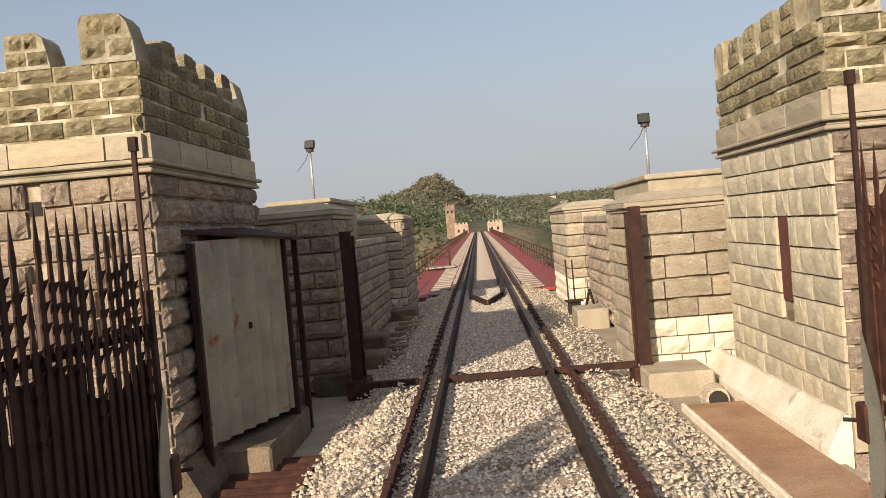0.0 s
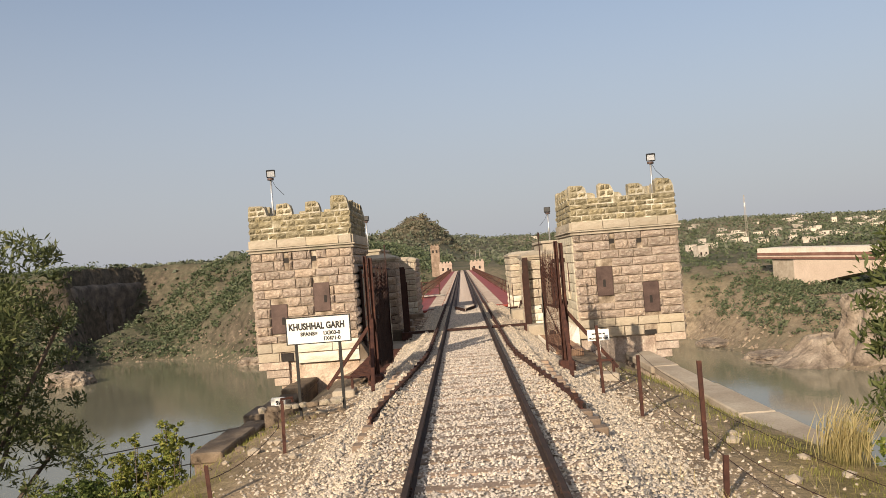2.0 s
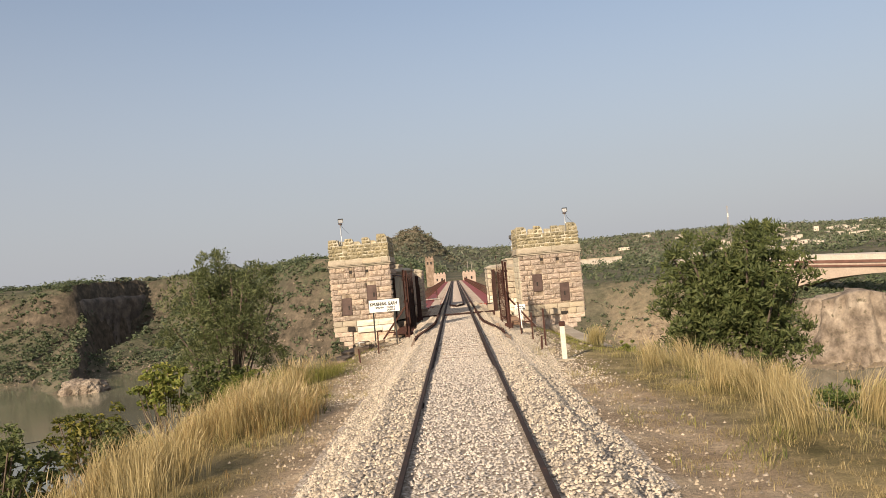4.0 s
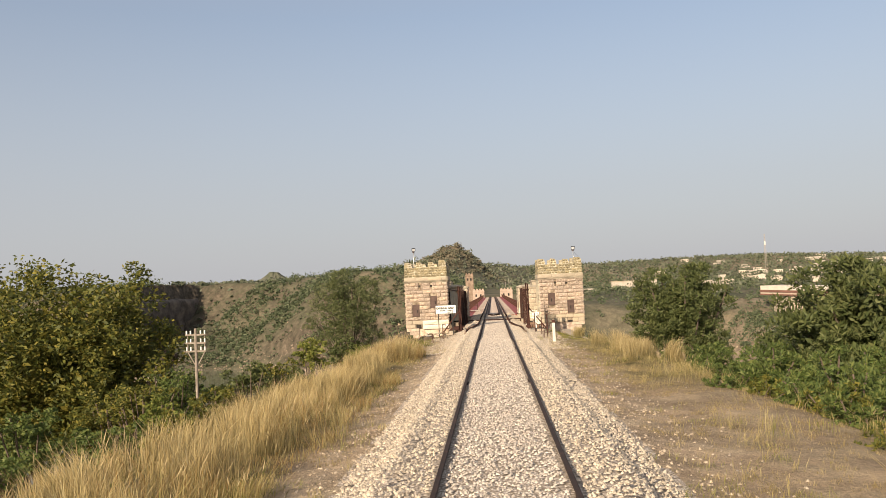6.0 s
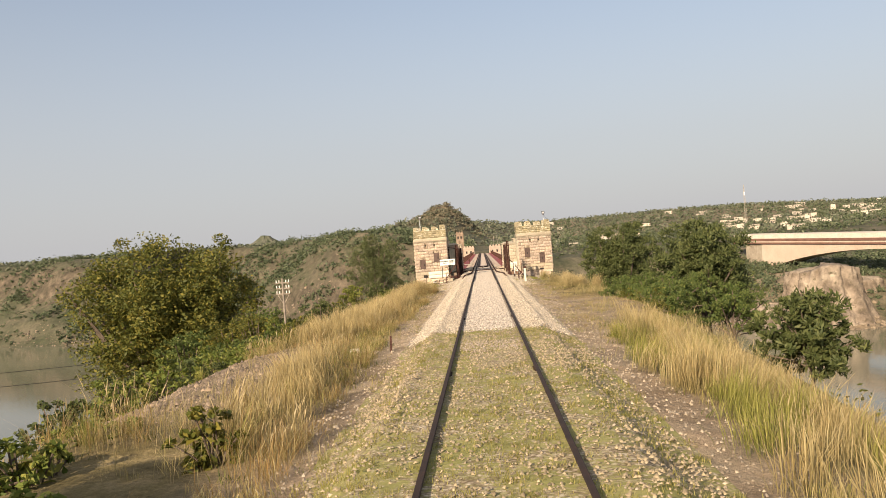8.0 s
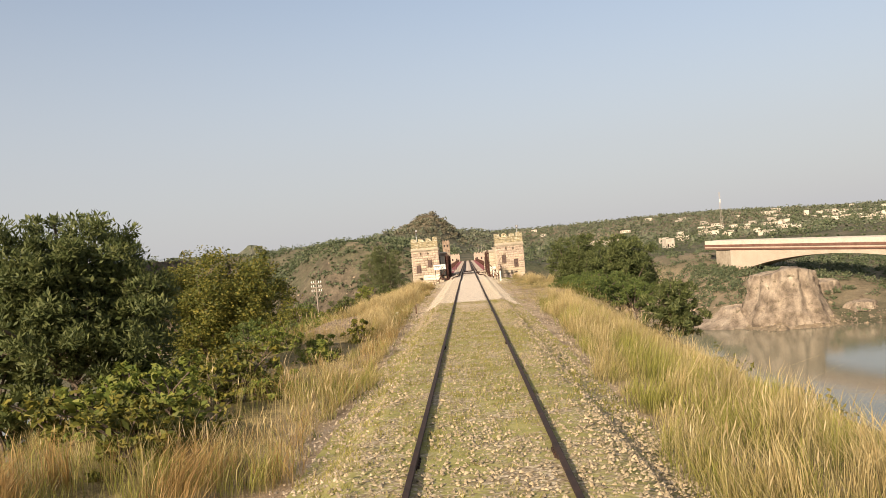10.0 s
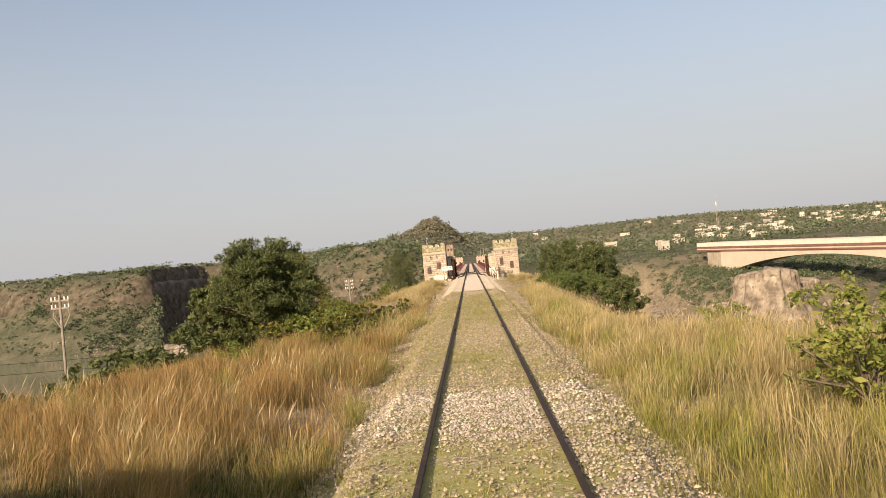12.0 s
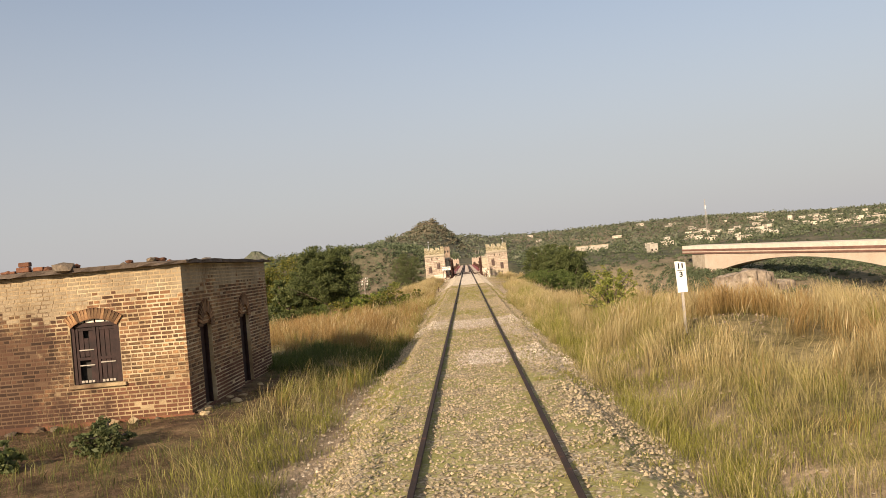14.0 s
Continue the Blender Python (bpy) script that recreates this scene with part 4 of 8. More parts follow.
def gate_tower(side, x_in, x_out, depth, z_corn, z_top, plates, loops, holes, seed):
    """One of the two square gate towers. side -1 or 1; its inner wall at x_in, its front at y = 0."""
    r = random.Random(seed)
    t = root("gate_tower", "square sandstone gate tower with mossy battlements and steel plates", "tower", group="gate towers")
    lo, hi = min(x_in, x_out), max(x_in, x_out)
    inner = 1 if side < 0 else -1
    z_bot = -0.35
    # core wall, with the shaft set back below the corbels
    part("parapet_floor", bbox(lo + 0.012, hi - 0.012, 0.012, depth - 0.012, z_corn + 0.03, z_corn + 0.3), M_PARJOINT, t, "mossy lime mortar joints")
    for xa, xb, ya, yb in ((lo + 0.012, hi - 0.012, 0.012, 0.55), (lo + 0.012, hi - 0.012, depth - 0.5, depth - 0.012), (lo + 0.012, lo + 0.5, 0.55, depth - 0.5), (hi - 0.5, hi - 0.012, 0.55, depth - 0.5)):
        part("parapet_core", bbox(xa, xb, ya, yb, z_corn + 0.3, z_top - 0.43), M_PARJOINT, t, "mossy lime mortar joints")
    part("wall_core", bbox(lo + 0.025, hi - 0.025, 0.025, depth - 0.025, z_bot, z_corn + 0.02), M_JOINT, t, "dark weathered joints")
    s_lo, s_hi = (lo + 0.7, hi - 0.05) if side < 0 else (lo + 0.05, hi - 0.7)
    part("shaft", bbox(s_lo, s_hi, 0.12, depth - 0.1, -36, z_bot), M_STONE, t, "lower stone shaft of the tower")
    # stepped corbels under the outer corner
    for k in range(3):
        inset = 0.24 * k
        a, b = (lo + inset, lo + 1.0) if side < 0 else (hi - 1.0, hi - inset)
        zt = z_bot - 0.27 * k
        part("corbel", bbox(a, b, -0.03 + 0.02 * k, depth, zt - 0.25, zt - 0.005, bevel=0.015), M_STONE, t, m=None)
    # doorway recess under the front wall
    for u0, u1, z0, z1 in holes:
        part("recess", bbox(u0 + 0.02, u1 - 0.02, -0.012, 0.09, z0, z1), M_DARKHOLE, t, "dark recess at the tower foot")
    # cornice: a plain band over two small mouldings, all round
    ring = [(lo, 0.0, X, (0, -1), hi - lo), (lo, depth, X, (0, 1), hi - lo), (lo, 0, Y, (-1, 0), depth), (hi, 0, Y, (1, 0), depth)]
    for sx, sy, u, n, length in ring:
        lay(t, (sx, sy), u, n, length, z_corn + 0.13, z_corn + 0.42, 0.3, SMOOTH, 0.75, 1.1, seed + 3, depth=0.16, proud=0.07, name="cornice_block", joint=0.008)
    bm = bmesh.new()
    for grow, z0, z1 in ((0.125, 0.075, 0.125), (0.055, 0.03, 0.072), (0.085, -0.02, 0.028)):
        box(bm, lo - grow, hi + grow, -grow, depth + grow, z_corn + z0, z_corn + z1, bevel=0.012)
    part("moulding", bm, M_DRESSED, t, "weathered string moulding")
    # parapet rubble on the outside, plaster inside
    zc = z_corn + 0.42
    zb = z_top - 0.42
    for k, (sx, sy, u, n, length) in enumerate(ring):
        if k == (3 if side < 0 else 2) or k == 0 or k == (2 if side < 0 else 3):
            lay(t, (sx, sy), u, n, length, zc, zb, 0.185, MOSSFLAT if k == (3 if side < 0 else 2) else RUBBLE, 0.2, 0.46, seed + 11 + k, depth=0.13, proud=0.022, name="parapet_stone", joint=0.016 if k == (3 if side < 0 else 2) else 0.024, skip=0.04, jitter=0.2)
    # merlons
    w = hi - lo
    count = 4
    for face in range(4):
        along, length = (X, w) if face < 2 else (Y, depth)
        c = count if face < 2 else 6
        for i in range(c):
            mw = 0.62 if i in (0, c - 1) else 0.52
            p = mw / 2 + (length - mw) * i / (c - 1) if c > 1 else length / 2
            if face >= 2 and i in (0, c - 1):
                continue
            mh = (0.42 if i not in (0, c - 1) else 0.5) * r.uniform(0.88, 1.05)
            if side < 0 and face == 0 and i == 0:
                mh = 0.34
            me = merlon_mesh(mw if face < 2 else 0.5, 0.4, mh, r, M_MERLON)
            if face == 0:
                m = pose(lo + p, 0.19, zb)
            elif face == 1:
                m = pose(lo + p, depth - 0.19, zb)
            elif face == 2:
                m = pose(lo + 0.19, p, zb, 0, 0, 90)
            else:
                m = pose(hi - 0.19, p, zb, 0, 0, 90)
            ob = obj("merlon", me, None, t, "mossy worn merlon", m)
            # small facing stones and white mortar on the front merlons
            if face == 0 or (face == (3 if side < 0 else 2)):
                rows = 2
                for kk in range(rows):
                    nrm = (0, -1) if face == 0 else ((1, 0) if side < 0 else (-1, 0))
                    hh = mh * 0.47
                    ww = (mw if face < 2 else 0.5) - 0.04 - 0.14 * kk
                    cx, cy = (lo + p - 0.03 * kk, 0.0) if face == 0 else ((hi if side < 0 else lo), p)
                    udir = X if face == 0 else Y
                    half = ww / 2
                    for e in (-1, 1):
                        place_block("parapet_stone", r.choice(RUBBLE if face == 0 else MOSSFLAT), t, (cx + udir[0] * e * half / 2 + nrm[0] * -0.03, cy + udir[1] * e * half / 2 + nrm[1] * -0.03, zb + hh * (kk + 0.5) + 0.01), udir, nrm, half - 0.02, (hh - 0.022) * r.uniform(0.85, 1), 0.12)
    # rock-faced wall blocks on the front and the inner wall; outer wall too
    ho = [(a - lo, b - lo, c, d) for a, b, c, d in plates] + [(a - 0.085 - lo, a + 0.085 - lo, c - 0.085, c + 0.085) for a, c in loops] + [(a - lo, b - lo, c, d) for a, b, c, d in holes]
    lay(t, (lo, 0), X, (0, -1), w, 0.28, z_corn - 0.02, 0.296, ROUGH, 0.42, 0.82, seed + 21, ho, joint=0.022)
    lay(t, (lo, 0), X, (0, -1), w, z_bot, 0.28, 0.31, SMOOTH, 0.6, 1.0, seed + 22, ho + ([(1.28, w, -9, 9)] if side < 0 else []), proud=0.045)
    if side < 0:
        lay(t, (lo + 1.28, 0), X, (0, -1), w - 1.28, z_bot - 0.1, 0.28, 0.33, WASHED, 0.9, 2.2, seed + 23, proud=0.06, name="whitewashed_block")
    xi = hi if side < 0 else lo
    slot = (1.35, 1.75, 1.15, 2.2)
    lay(t, (xi, 0), Y, (inner, 0), depth, 0.05, z_corn - 0.02, 0.3, ROUGH if side < 0 else SETTLED, 0.4, 0.9, seed + 24, [slot], jitter=0.08 if side < 0 else 0.015, joint=0.022 if side < 0 else 0.009, proud=0.045 if side < 0 else 0.028)
    part("shutter_plate", bbox(xi - 0.012 if inner < 0 else xi - 0.03, xi + 0.03 if inner < 0 else xi + 0.012, slot[0], slot[1] - 0.05, slot[2], slot[3]), M_SHUTTER, t, "narrow red-brown plate over a loophole")
    xo = lo if side < 0 else hi
    lay(t, (xo, 0), Y, (-inner, 0), depth, z_bot, z_corn - 0.02, 0.32, ROUGH, 0.6, 1.0, seed + 25)
    # battered footing on the inner wall: right whitewashed, left coloured dark for its shade
    bm = bmesh.new()
    extrude_path(bm, [(0.0, -0.75), (0.30, -0.75), (0.26, -0.3), (0.07, 0.06), (0, 0.06)] if inner > 0 else [(0, -0.75), (0, 0.06), (-0.07, 0.06), (-0.26, -0.3), (-0.30, -0.75)], [(xi, 0.0, 0), (xi, depth + 1.2, 0)])
    bmesh.ops.recalc_face_normals(bm, faces=bm.faces)
    part("footing", bm, M_WHITEWASH if side > 0 else M_WALLDARK, t, "flaking lime-washed footing" if side > 0 else "dark footing with its shade in the stone colour")
    for a, b, c, d in plates:
        pl = part("shutter_plate", bbox(a, b, -0.035, 0.06, c, d, bevel=0.008), M_GREYPLATE, t, "steel loophole plate")
        hx = a + (b - a) * (0.72 if side < 0 else 0.45)
        part("slot", bbox(hx - 0.045, hx + 0.045, -0.042, -0.03, c + 0.3 * (d - c), c + 0.55 * (d - c)), M_DARKHOLE, pl)
    for a, c in loops:
        part("loophole", bbox(a - 0.08, a + 0.08, 0.02, 0.08, c - 0.08, c + 0.08), M_DARKHOLE, t, "small square loophole")
    return t


def flood_lamp(x, y, z0, height, turn, label):
    t = root("flood_lamp", label, "flood lamp", (x, y, z0), group="flood lamps", rz=turn)
    bm = bmesh.new()
    rod(bm, [(0, 0, 0), (0, 0, height)], 0.035, 10)
    part("pole", bm, M_GALV, t, smooth=True)
    part("collar", rod(bmesh.new(), [(0, 0, height - 0.02), (0, 0, height + 0.05)], 0.11, 12), M_GREYPLATE, t)
    h = part("lamp_head", bbox(-0.15, 0.15, -0.05, 0.05, 0, 0.26, bevel=0.02), M_BLACK, t, "black lamp housing", pose(0.02, -0.03, height + 0.07, 18, 0, 0))
    part("lens", bbox(-0.12, 0.12, -0.056, -0.048, 0.04, 0.22), M_GLASS, h, "pale glass")
    bm = bmesh.new()
    rod(bm, [(0.03, 0, height), (0.15, 0.02, height - 0.25), (0.42, 0.05, height - 0.55)], 0.008, 5)
    part("cable", bm, M_BLACK, t)
    return t


def capped_pier(name, x0, x1, y0, y1, z0, z1, label, seed, faces, whitewash=(), end_x=None):
    """A stone pier or wall with a weathered moulded cap. faces: which sides carry blocks."""
    t = root(name, label, "stone pier", group="gate piers")
    part("wall_core", bbox(x0 + 0.05, x1 - 0.05, y0 + 0.05, y1 - 0.05, z0, z1), M_JOINT, t)
    for f in faces:
        s, u, n, length = {"front": ((x0, y0), X, (0, -1), x1 - x0), "left": ((x0, y0), Y, (-1, 0), y1 - y0), "right": ((x1, y0), Y, (1, 0), y1 - y0)}[f]
        zw = z0 + 0.95
        if f in whitewash:
            lay(t, s, u, n, length, z0, zw, 0.32, WASHED, 0.35, 0.7, seed + 5)
            lay(t, s, u, n, length, zw, z1 - 0.02, 0.33, PALE, 0.45, 0.9, seed + 6, jitter=0.1)
        else:
            lay(t, s, u, n, length, z0, z1 - 0.02, 0.32, PALE if x0 > 0 else ROUGH, 0.4, 0.85, seed + 7, jitter=0.1)
    bm = bmesh.new()
    box(bm, x0 - 0.04, x1 + 0.04, y0 - 0.04, y1 + 0.04, z1 - 0.02, z1 + 0.05, bevel=0.01)
    box(bm, x0 - 0.10, x1 + 0.10, y0 - 0.10, y1 + 0.10, z1 + 0.055, z1 + 0.15, bevel=0.015)
    part("moulding", bm, M_DRESSED, t)
    # hipped coping
    bm = bmesh.new()
    a = [bm.verts.new(p) for p in ((x0 - 0.1, y0 - 0.1, z1 + 0.152), (x1 + 0.1, y0 - 0.1, z1 + 0.152), (x1 + 0.1, y1 + 0.1, z1 + 0.152), (x0 - 0.1, y1 + 0.1, z1 + 0.152))]
    i = min(0.28, (x1 - x0) * 0.3)
    b = [bm.verts.new(p) for p in ((x0 + i, y0 + i, z1 + 0.30), (x1 - i, y0 + i, z1 + 0.30), (x1 - i, y1 - i, z1 + 0.30), (x0 + i, y1 - i, z1 + 0.30))]
    bm.faces.new(b)
    bm.faces.new(a[::-1])
    for k in range(4):
        bm.faces.new((a[k], a[(k + 1) % 4], b[(k + 1) % 4], b[k]))
    part("coping", bm, M_DRESSED, t, "weathered hipped coping stone")
    return t


L_PLATES = [(-5.05, -4.50, 1.24, 2.20), (-6.51, -5.96, 0.59, 1.57)]
R_PLATES = [(4.40, 4.93, 1.03, 2.01), (5.90, 6.42, 0.39, 1.39)]
gate_tower(-1, -3.65, -7.05, 4.3, 3.33, 4.98, L_PLATES, [(-5.88, 3.02), (-4.95, 3.02)], [(-6.27, -5.85, -0.35, -0.07)], 100)
gate_tower(1, 3.69, 7.18, 3.9, 3.12, 4.73, R_PLATES, [(5.0, 2.82), (5.9, 2.78)], [(5.83, 6.25, -0.35, -0.2)], 200)
flood_lamp(-6.3, 0.45, 4.1, 1.72, 10, "galvanised floodlight pole with a black lamp on the tower")
flood_lamp(6.6, 0.5, 3.9, 1.45, -10, "galvanised floodlight pole with a black lamp on the tower")
capped_pier("gate_pier", -4.6, -2.75, 6.1, 8.4, -0.4, 2.78, "weathered stone gate pier with hipped coping, in shade", 300, ("front", "right"))
capped_pier("gate_pier", 2.42, 4.6, 4.95, 7.2, -0.35, 2.42, "weathered sandstone gate pier with a lime-washed foot", 320, ("front", "left"), ("front",))
capped_pier("end_pier", -4.2, -2.62, 18.6, 22.5, -0.4, 2.75, "pale stone bridge-end pier with a hipped cap", 340, ("front", "right"), ("front",))
capped_pier("end_pier", 2.55, 4.2, 16.2, 21.0, -0.4, 2.55, "pale stone bridge-end pier with a hipped cap", 360, ("front", "left"), ("front", "left"))
for k, (x0, x1, y0, y1, z1, seed) in enumerate(((-4.4, -3.2, 8.6, 18.4, 2.1, 380), (3.1, 4.4, 7.4, 16.0, 2.2, 400))):
    w = root("side_wall", "low sandstone parapet wall between the gate piers", "stone wall", group="side walls")
    part("wall_core", bbox(x0 + 0.05, x1 - 0.05, y0, y1, -1, z1), M_JOINT, w)
    if x0 < 0:
        lay(w, (x1, y0), Y, (1, 0), y1 - y0, -0.4, z1, 0.33, ROUGH, 0.5, 0.9, seed)
    else:
        lay(w, (x0, y0), Y, (-1, 0), y1 - y0, -0.4, z1, 0.33, ROUGH, 0.5, 0.9, seed)
    part("coping", bbox(x0 - 0.06, x1 + 0.06, y0, y1, z1 + 0.004, z1 + 0.18, bevel=0.02), M_DRESSED, w)
# raised blocks behind the piers
for x0, x1, y0, y1, z0, z1 in ((-5.6, -4.0, 13.0, 18.0, 2.3, 3.35), (3.6, 5.2, 9.0, 13.5, 2.4, 3.05)):
    b = root("turret_block", "small pale stone turret behind the gate piers", "turret", group="turret blocks")
    part("wall", bbox(x0, x1, y0, y1, -2, z1, bevel=0.02), M_DRESSED, b)
    part("coping", bbox(x0 - 0.08, x1 + 0.08, y0 - 0.08, y1 + 0.08, z1 + 0.004, z1 + 0.12, bevel=0.02), M_DRESSED, b)
for x, y, z, h in ((-4.75, 15.0, 3.45, 1.5), (4.25, 12.0, 3.15, 1.35)):
    flood_lamp(x, y, z, h, 170, "thin galvanised pole with a small black floodlight")

# abutment platform that carries the gate, and its wing walls
ab = root("abutment", "stone bridge abutment and its wing walls", "abutment", kind="structure")
part("platform", bbox(-3.6, 3.6, -0.5, 24.0, -36, -0.46), M_CONCRETE, ab)
for x0, x1, ya, yb in ((-5.75, -5.1, -11.2, 0.1), (5.2, 5.95, -15.0, 0.1)):
    n = int((yb - ya) / (1.3 if x0 < 0 else 3.2))
    for i in range(n):
        y0, y1 = ya + (yb - ya) * i / n, ya + (yb - ya) * (i + 1) / n
        dip = 0.02 * math.sin(i * 2.1) - (0.06 * (i * 7 % 3) if x0 < 0 else 0)
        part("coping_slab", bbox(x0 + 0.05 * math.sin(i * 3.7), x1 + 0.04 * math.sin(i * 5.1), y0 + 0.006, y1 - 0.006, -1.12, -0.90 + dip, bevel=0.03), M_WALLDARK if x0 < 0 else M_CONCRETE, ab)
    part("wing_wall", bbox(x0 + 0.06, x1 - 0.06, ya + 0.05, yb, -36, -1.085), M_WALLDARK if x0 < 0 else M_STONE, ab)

# ---- brick hut beside the line ----
HX0, HX1, HY0, HY1, HZ0, HZ1 = -9.75, -5.62, -128.4, -121.6, -0.16, 2.86
hut = root("brick_hut", "derelict sun-bleached brick railway hut with a flat slab roof", "hut")
WIN = (-7.92, -6.95, 0.66, 1.98)
DOORS = ((-127.5, -126.75, -0.1, 1.6), (-124.5, -123.65, -0.1, 1.6))
W = 0.36
CORE = [(HX0 + 0.02, WIN[0], HY0 + 0.02, HY0 + W, HZ0 - 0.5, HZ1), (WIN[1], HX1 - 0.02, HY0 + 0.02, HY0 + W, HZ0 - 0.5, HZ1), (WIN[0], WIN[1], HY0 + 0.02, HY0 + W, HZ0 - 0.5, WIN[2]), (WIN[0], WIN[1], HY0 + 0.02, HY0 + W, WIN[3], HZ1)]
ycuts = [HY0 + W] + [v for d in DOORS for v in d[:2]] + [HY1]
CORE += [(HX1 - W, HX1 - 0.02, a, b, HZ0 - 0.5, HZ1) for a, b in zip(ycuts[::2], ycuts[1::2])]
for y0, y1, z0, z1 in DOORS:
    CORE += [(HX1 - W, HX1 - 0.02, y0, y1, z1, HZ1), (HX1 - W, HX1 - 0.02, y0, y1, HZ0 - 0.5, z0)]
CORE += [(HX0 + 0.02, HX1 - W, HY1 - W, HY1 - 0.02, HZ0 - 0.5, HZ1), (HX0 + 0.02, HX0 + W, HY0 + W, HY1 - W, HZ0 - 0.5, HZ1)]
for c_ in CORE:
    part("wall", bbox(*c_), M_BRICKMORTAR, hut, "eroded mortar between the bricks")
# window: arched head, frame, two shutters with slats
wf = part("window", box(box(box(bmesh.new(), WIN[0], WIN[0] + 0.07, HY0 + 0.05, HY0 + 0.15, WIN[2], WIN[3] - 0.12), WIN[1] - 0.07, WIN[1], HY0 + 0.05, HY0 + 0.15, WIN[2], WIN[3] - 0.12), WIN[0], WIN[1], HY0 + 0.05, HY0 + 0.15, WIN[3] - 0.2, WIN[3] - 0.12), M_WOOD, hut, "dark red-brown shuttered wooden window")
part("sill", bbox(WIN[0] - 0.08, WIN[1] + 0.08, HY0 - 0.05, HY0 + 0.15, WIN[2] - 0.07, WIN[2] - 0.004, bevel=0.01), M_BRICKMORTAR, wf)
cx = (WIN[0] + WIN[1]) / 2
for s in (-1, 1):
    x0, x1 = (WIN[0] + 0.075, cx - 0.008) if s < 0 else (cx + 0.008, WIN[1] - 0.075)
    bm = bmesh.new()
    zt = WIN[3] - 0.21
    for a, b in ((x0, x0 + 0.05), (x1 - 0.05, x1)):
        box(bm, a, b, HY0 + 0.07, HY0 + 0.11, WIN[2] + 0.01, zt)
    for z in (WIN[2] + 0.02, WIN[2] + 0.47, zt - 0.06):
        box(bm, x0 + 0.05, x1 - 0.05, HY0 + 0.075, HY0 + 0.105, z, z + 0.055)
    sh = part("shutter", bm, M_WOOD, wf)
    wb = (x1 - x0 - 0.11) / 3
    # upright boards: all of one leaf, a few left in the other, where the louvres have gone
    for j in range(3):
        xx = x0 + 0.055 + j * wb
        z_lo = WIN[2] + 0.53 if s < 0 and j < 2 else WIN[2] + 0.03
        part("slat", bbox(xx + 0.006, xx + wb - 0.006, HY0 + 0.088 + 0.003 * j, HY0 + 0.1 + 0.003 * j, z_lo + 0.012 * j, zt - 0.01 - (0.2 if s < 0 and j == 1 else 0)), M_WOOD, sh)
    for z in ((WIN[2] + 0.36, WIN[2] + 0.66) if s < 0 else (WIN[2] + 0.40,)):
        part("louvre", bbox(x0 + 0.055, x1 - 0.055, HY0 + 0.06, HY0 + 0.074, z, z + 0.022), M_POLEWOOD, sh, "pale weathered louvre strip")
    for j in range(4):
        xx = x0 + 0.06 + j * (x1 - x0 - 0.12) / 4
        part("louvre", bbox(xx, xx + 0.05, HY0 + 0.058, HY0 + 0.07, WIN[2] + 0.03, WIN[2] + 0.075), M_POLEWOOD, sh, "pale weathered louvre end")
# pale panes in the low arch
for j, h_ in enumerate((0.07, 0.115, 0.10, 0.055)):
    xx = WIN[0] + 0.09 + j * 0.205
    part("pane", bbox(xx, xx + 0.17, HY0 + 0.06, HY0 + 0.066, WIN[3] - 0.118, WIN[3] - 0.118 + h_), M_WHITEWASH, wf, "small pale pane")
part("dark_room", bbox(WIN[0], WIN[1], HY0 + 0.2, HY0 + 0.21, WIN[2], WIN[3]), M_DARKHOLE, wf)
for y0, y1, z0, z1 in DOORS:
    d = part("door", bbox(HX1 - 0.22, HX1 - 0.17, y0 + 0.05, y1 - 0.05, z0, z1, bevel=0.006), M_WOOD, hut, "narrow dark plank door")
    bm = bbox(HX1 - 0.24, HX1 - 0.10, y0, y0 + 0.06, z0, z1)
    box(bm, HX1 - 0.24, HX1 - 0.10, y1 - 0.06, y1, z0, z1)
    box(bm, HX1 - 0.24, HX1 - 0.10, y0 + 0.06, y1 - 0.06, z1 - 0.06, z1)
    part("frame", bm, M_WOOD, d)
# roof slab with an uneven edge and rubble
bm = bmesh.new()
r = random.Random(5)
n = 26
px0, px1, py0, py1 = HX0 - 0.22, HX1 + 0.16, HY0 - 0.16, HY1 + 0.18
ring = []
for i in range(n):
    ring.append((px0 + (px1 - px0) * i / n, py0))
for i in range(n):
    ring.append((px1, py0 + (py1 - py0) * i / n))
for i in range(n):
    ring.append((px1 - (px1 - px0) * i / n, py1))
for i in range(n):
    ring.append((px0, py1 - (py1 - py0) * i / n))
top, bot = [], []
for x, y in ring:
    j = r.uniform(-0.07, 0.07)
    bot.append(bm.verts.new((x + j, y + r.uniform(-0.04, 0.04), HZ1 + 0.01 + r.uniform(-0.015, 0.0))))
    top.append(bm.verts.new((x + j * 0.5, y, HZ1 + 0.06 + r.uniform(-0.025, 0.035))))
k = len(ring)
for i in range(k):
    bm.faces.new((bot[i], bot[(i + 1) % k], top[(i + 1) % k], top[i]))
bm.faces.new(top)
bm.faces.new(bot[::-1])
part("roof_slab", bm, mat("mud_roof", [(0.3, (0.055, 0.04, 0.032)), (0.7, (0.14, 0.105, 0.08))], 2, 30, 0.95, bump=0.7), hut, "thin crumbling mud roof slab")
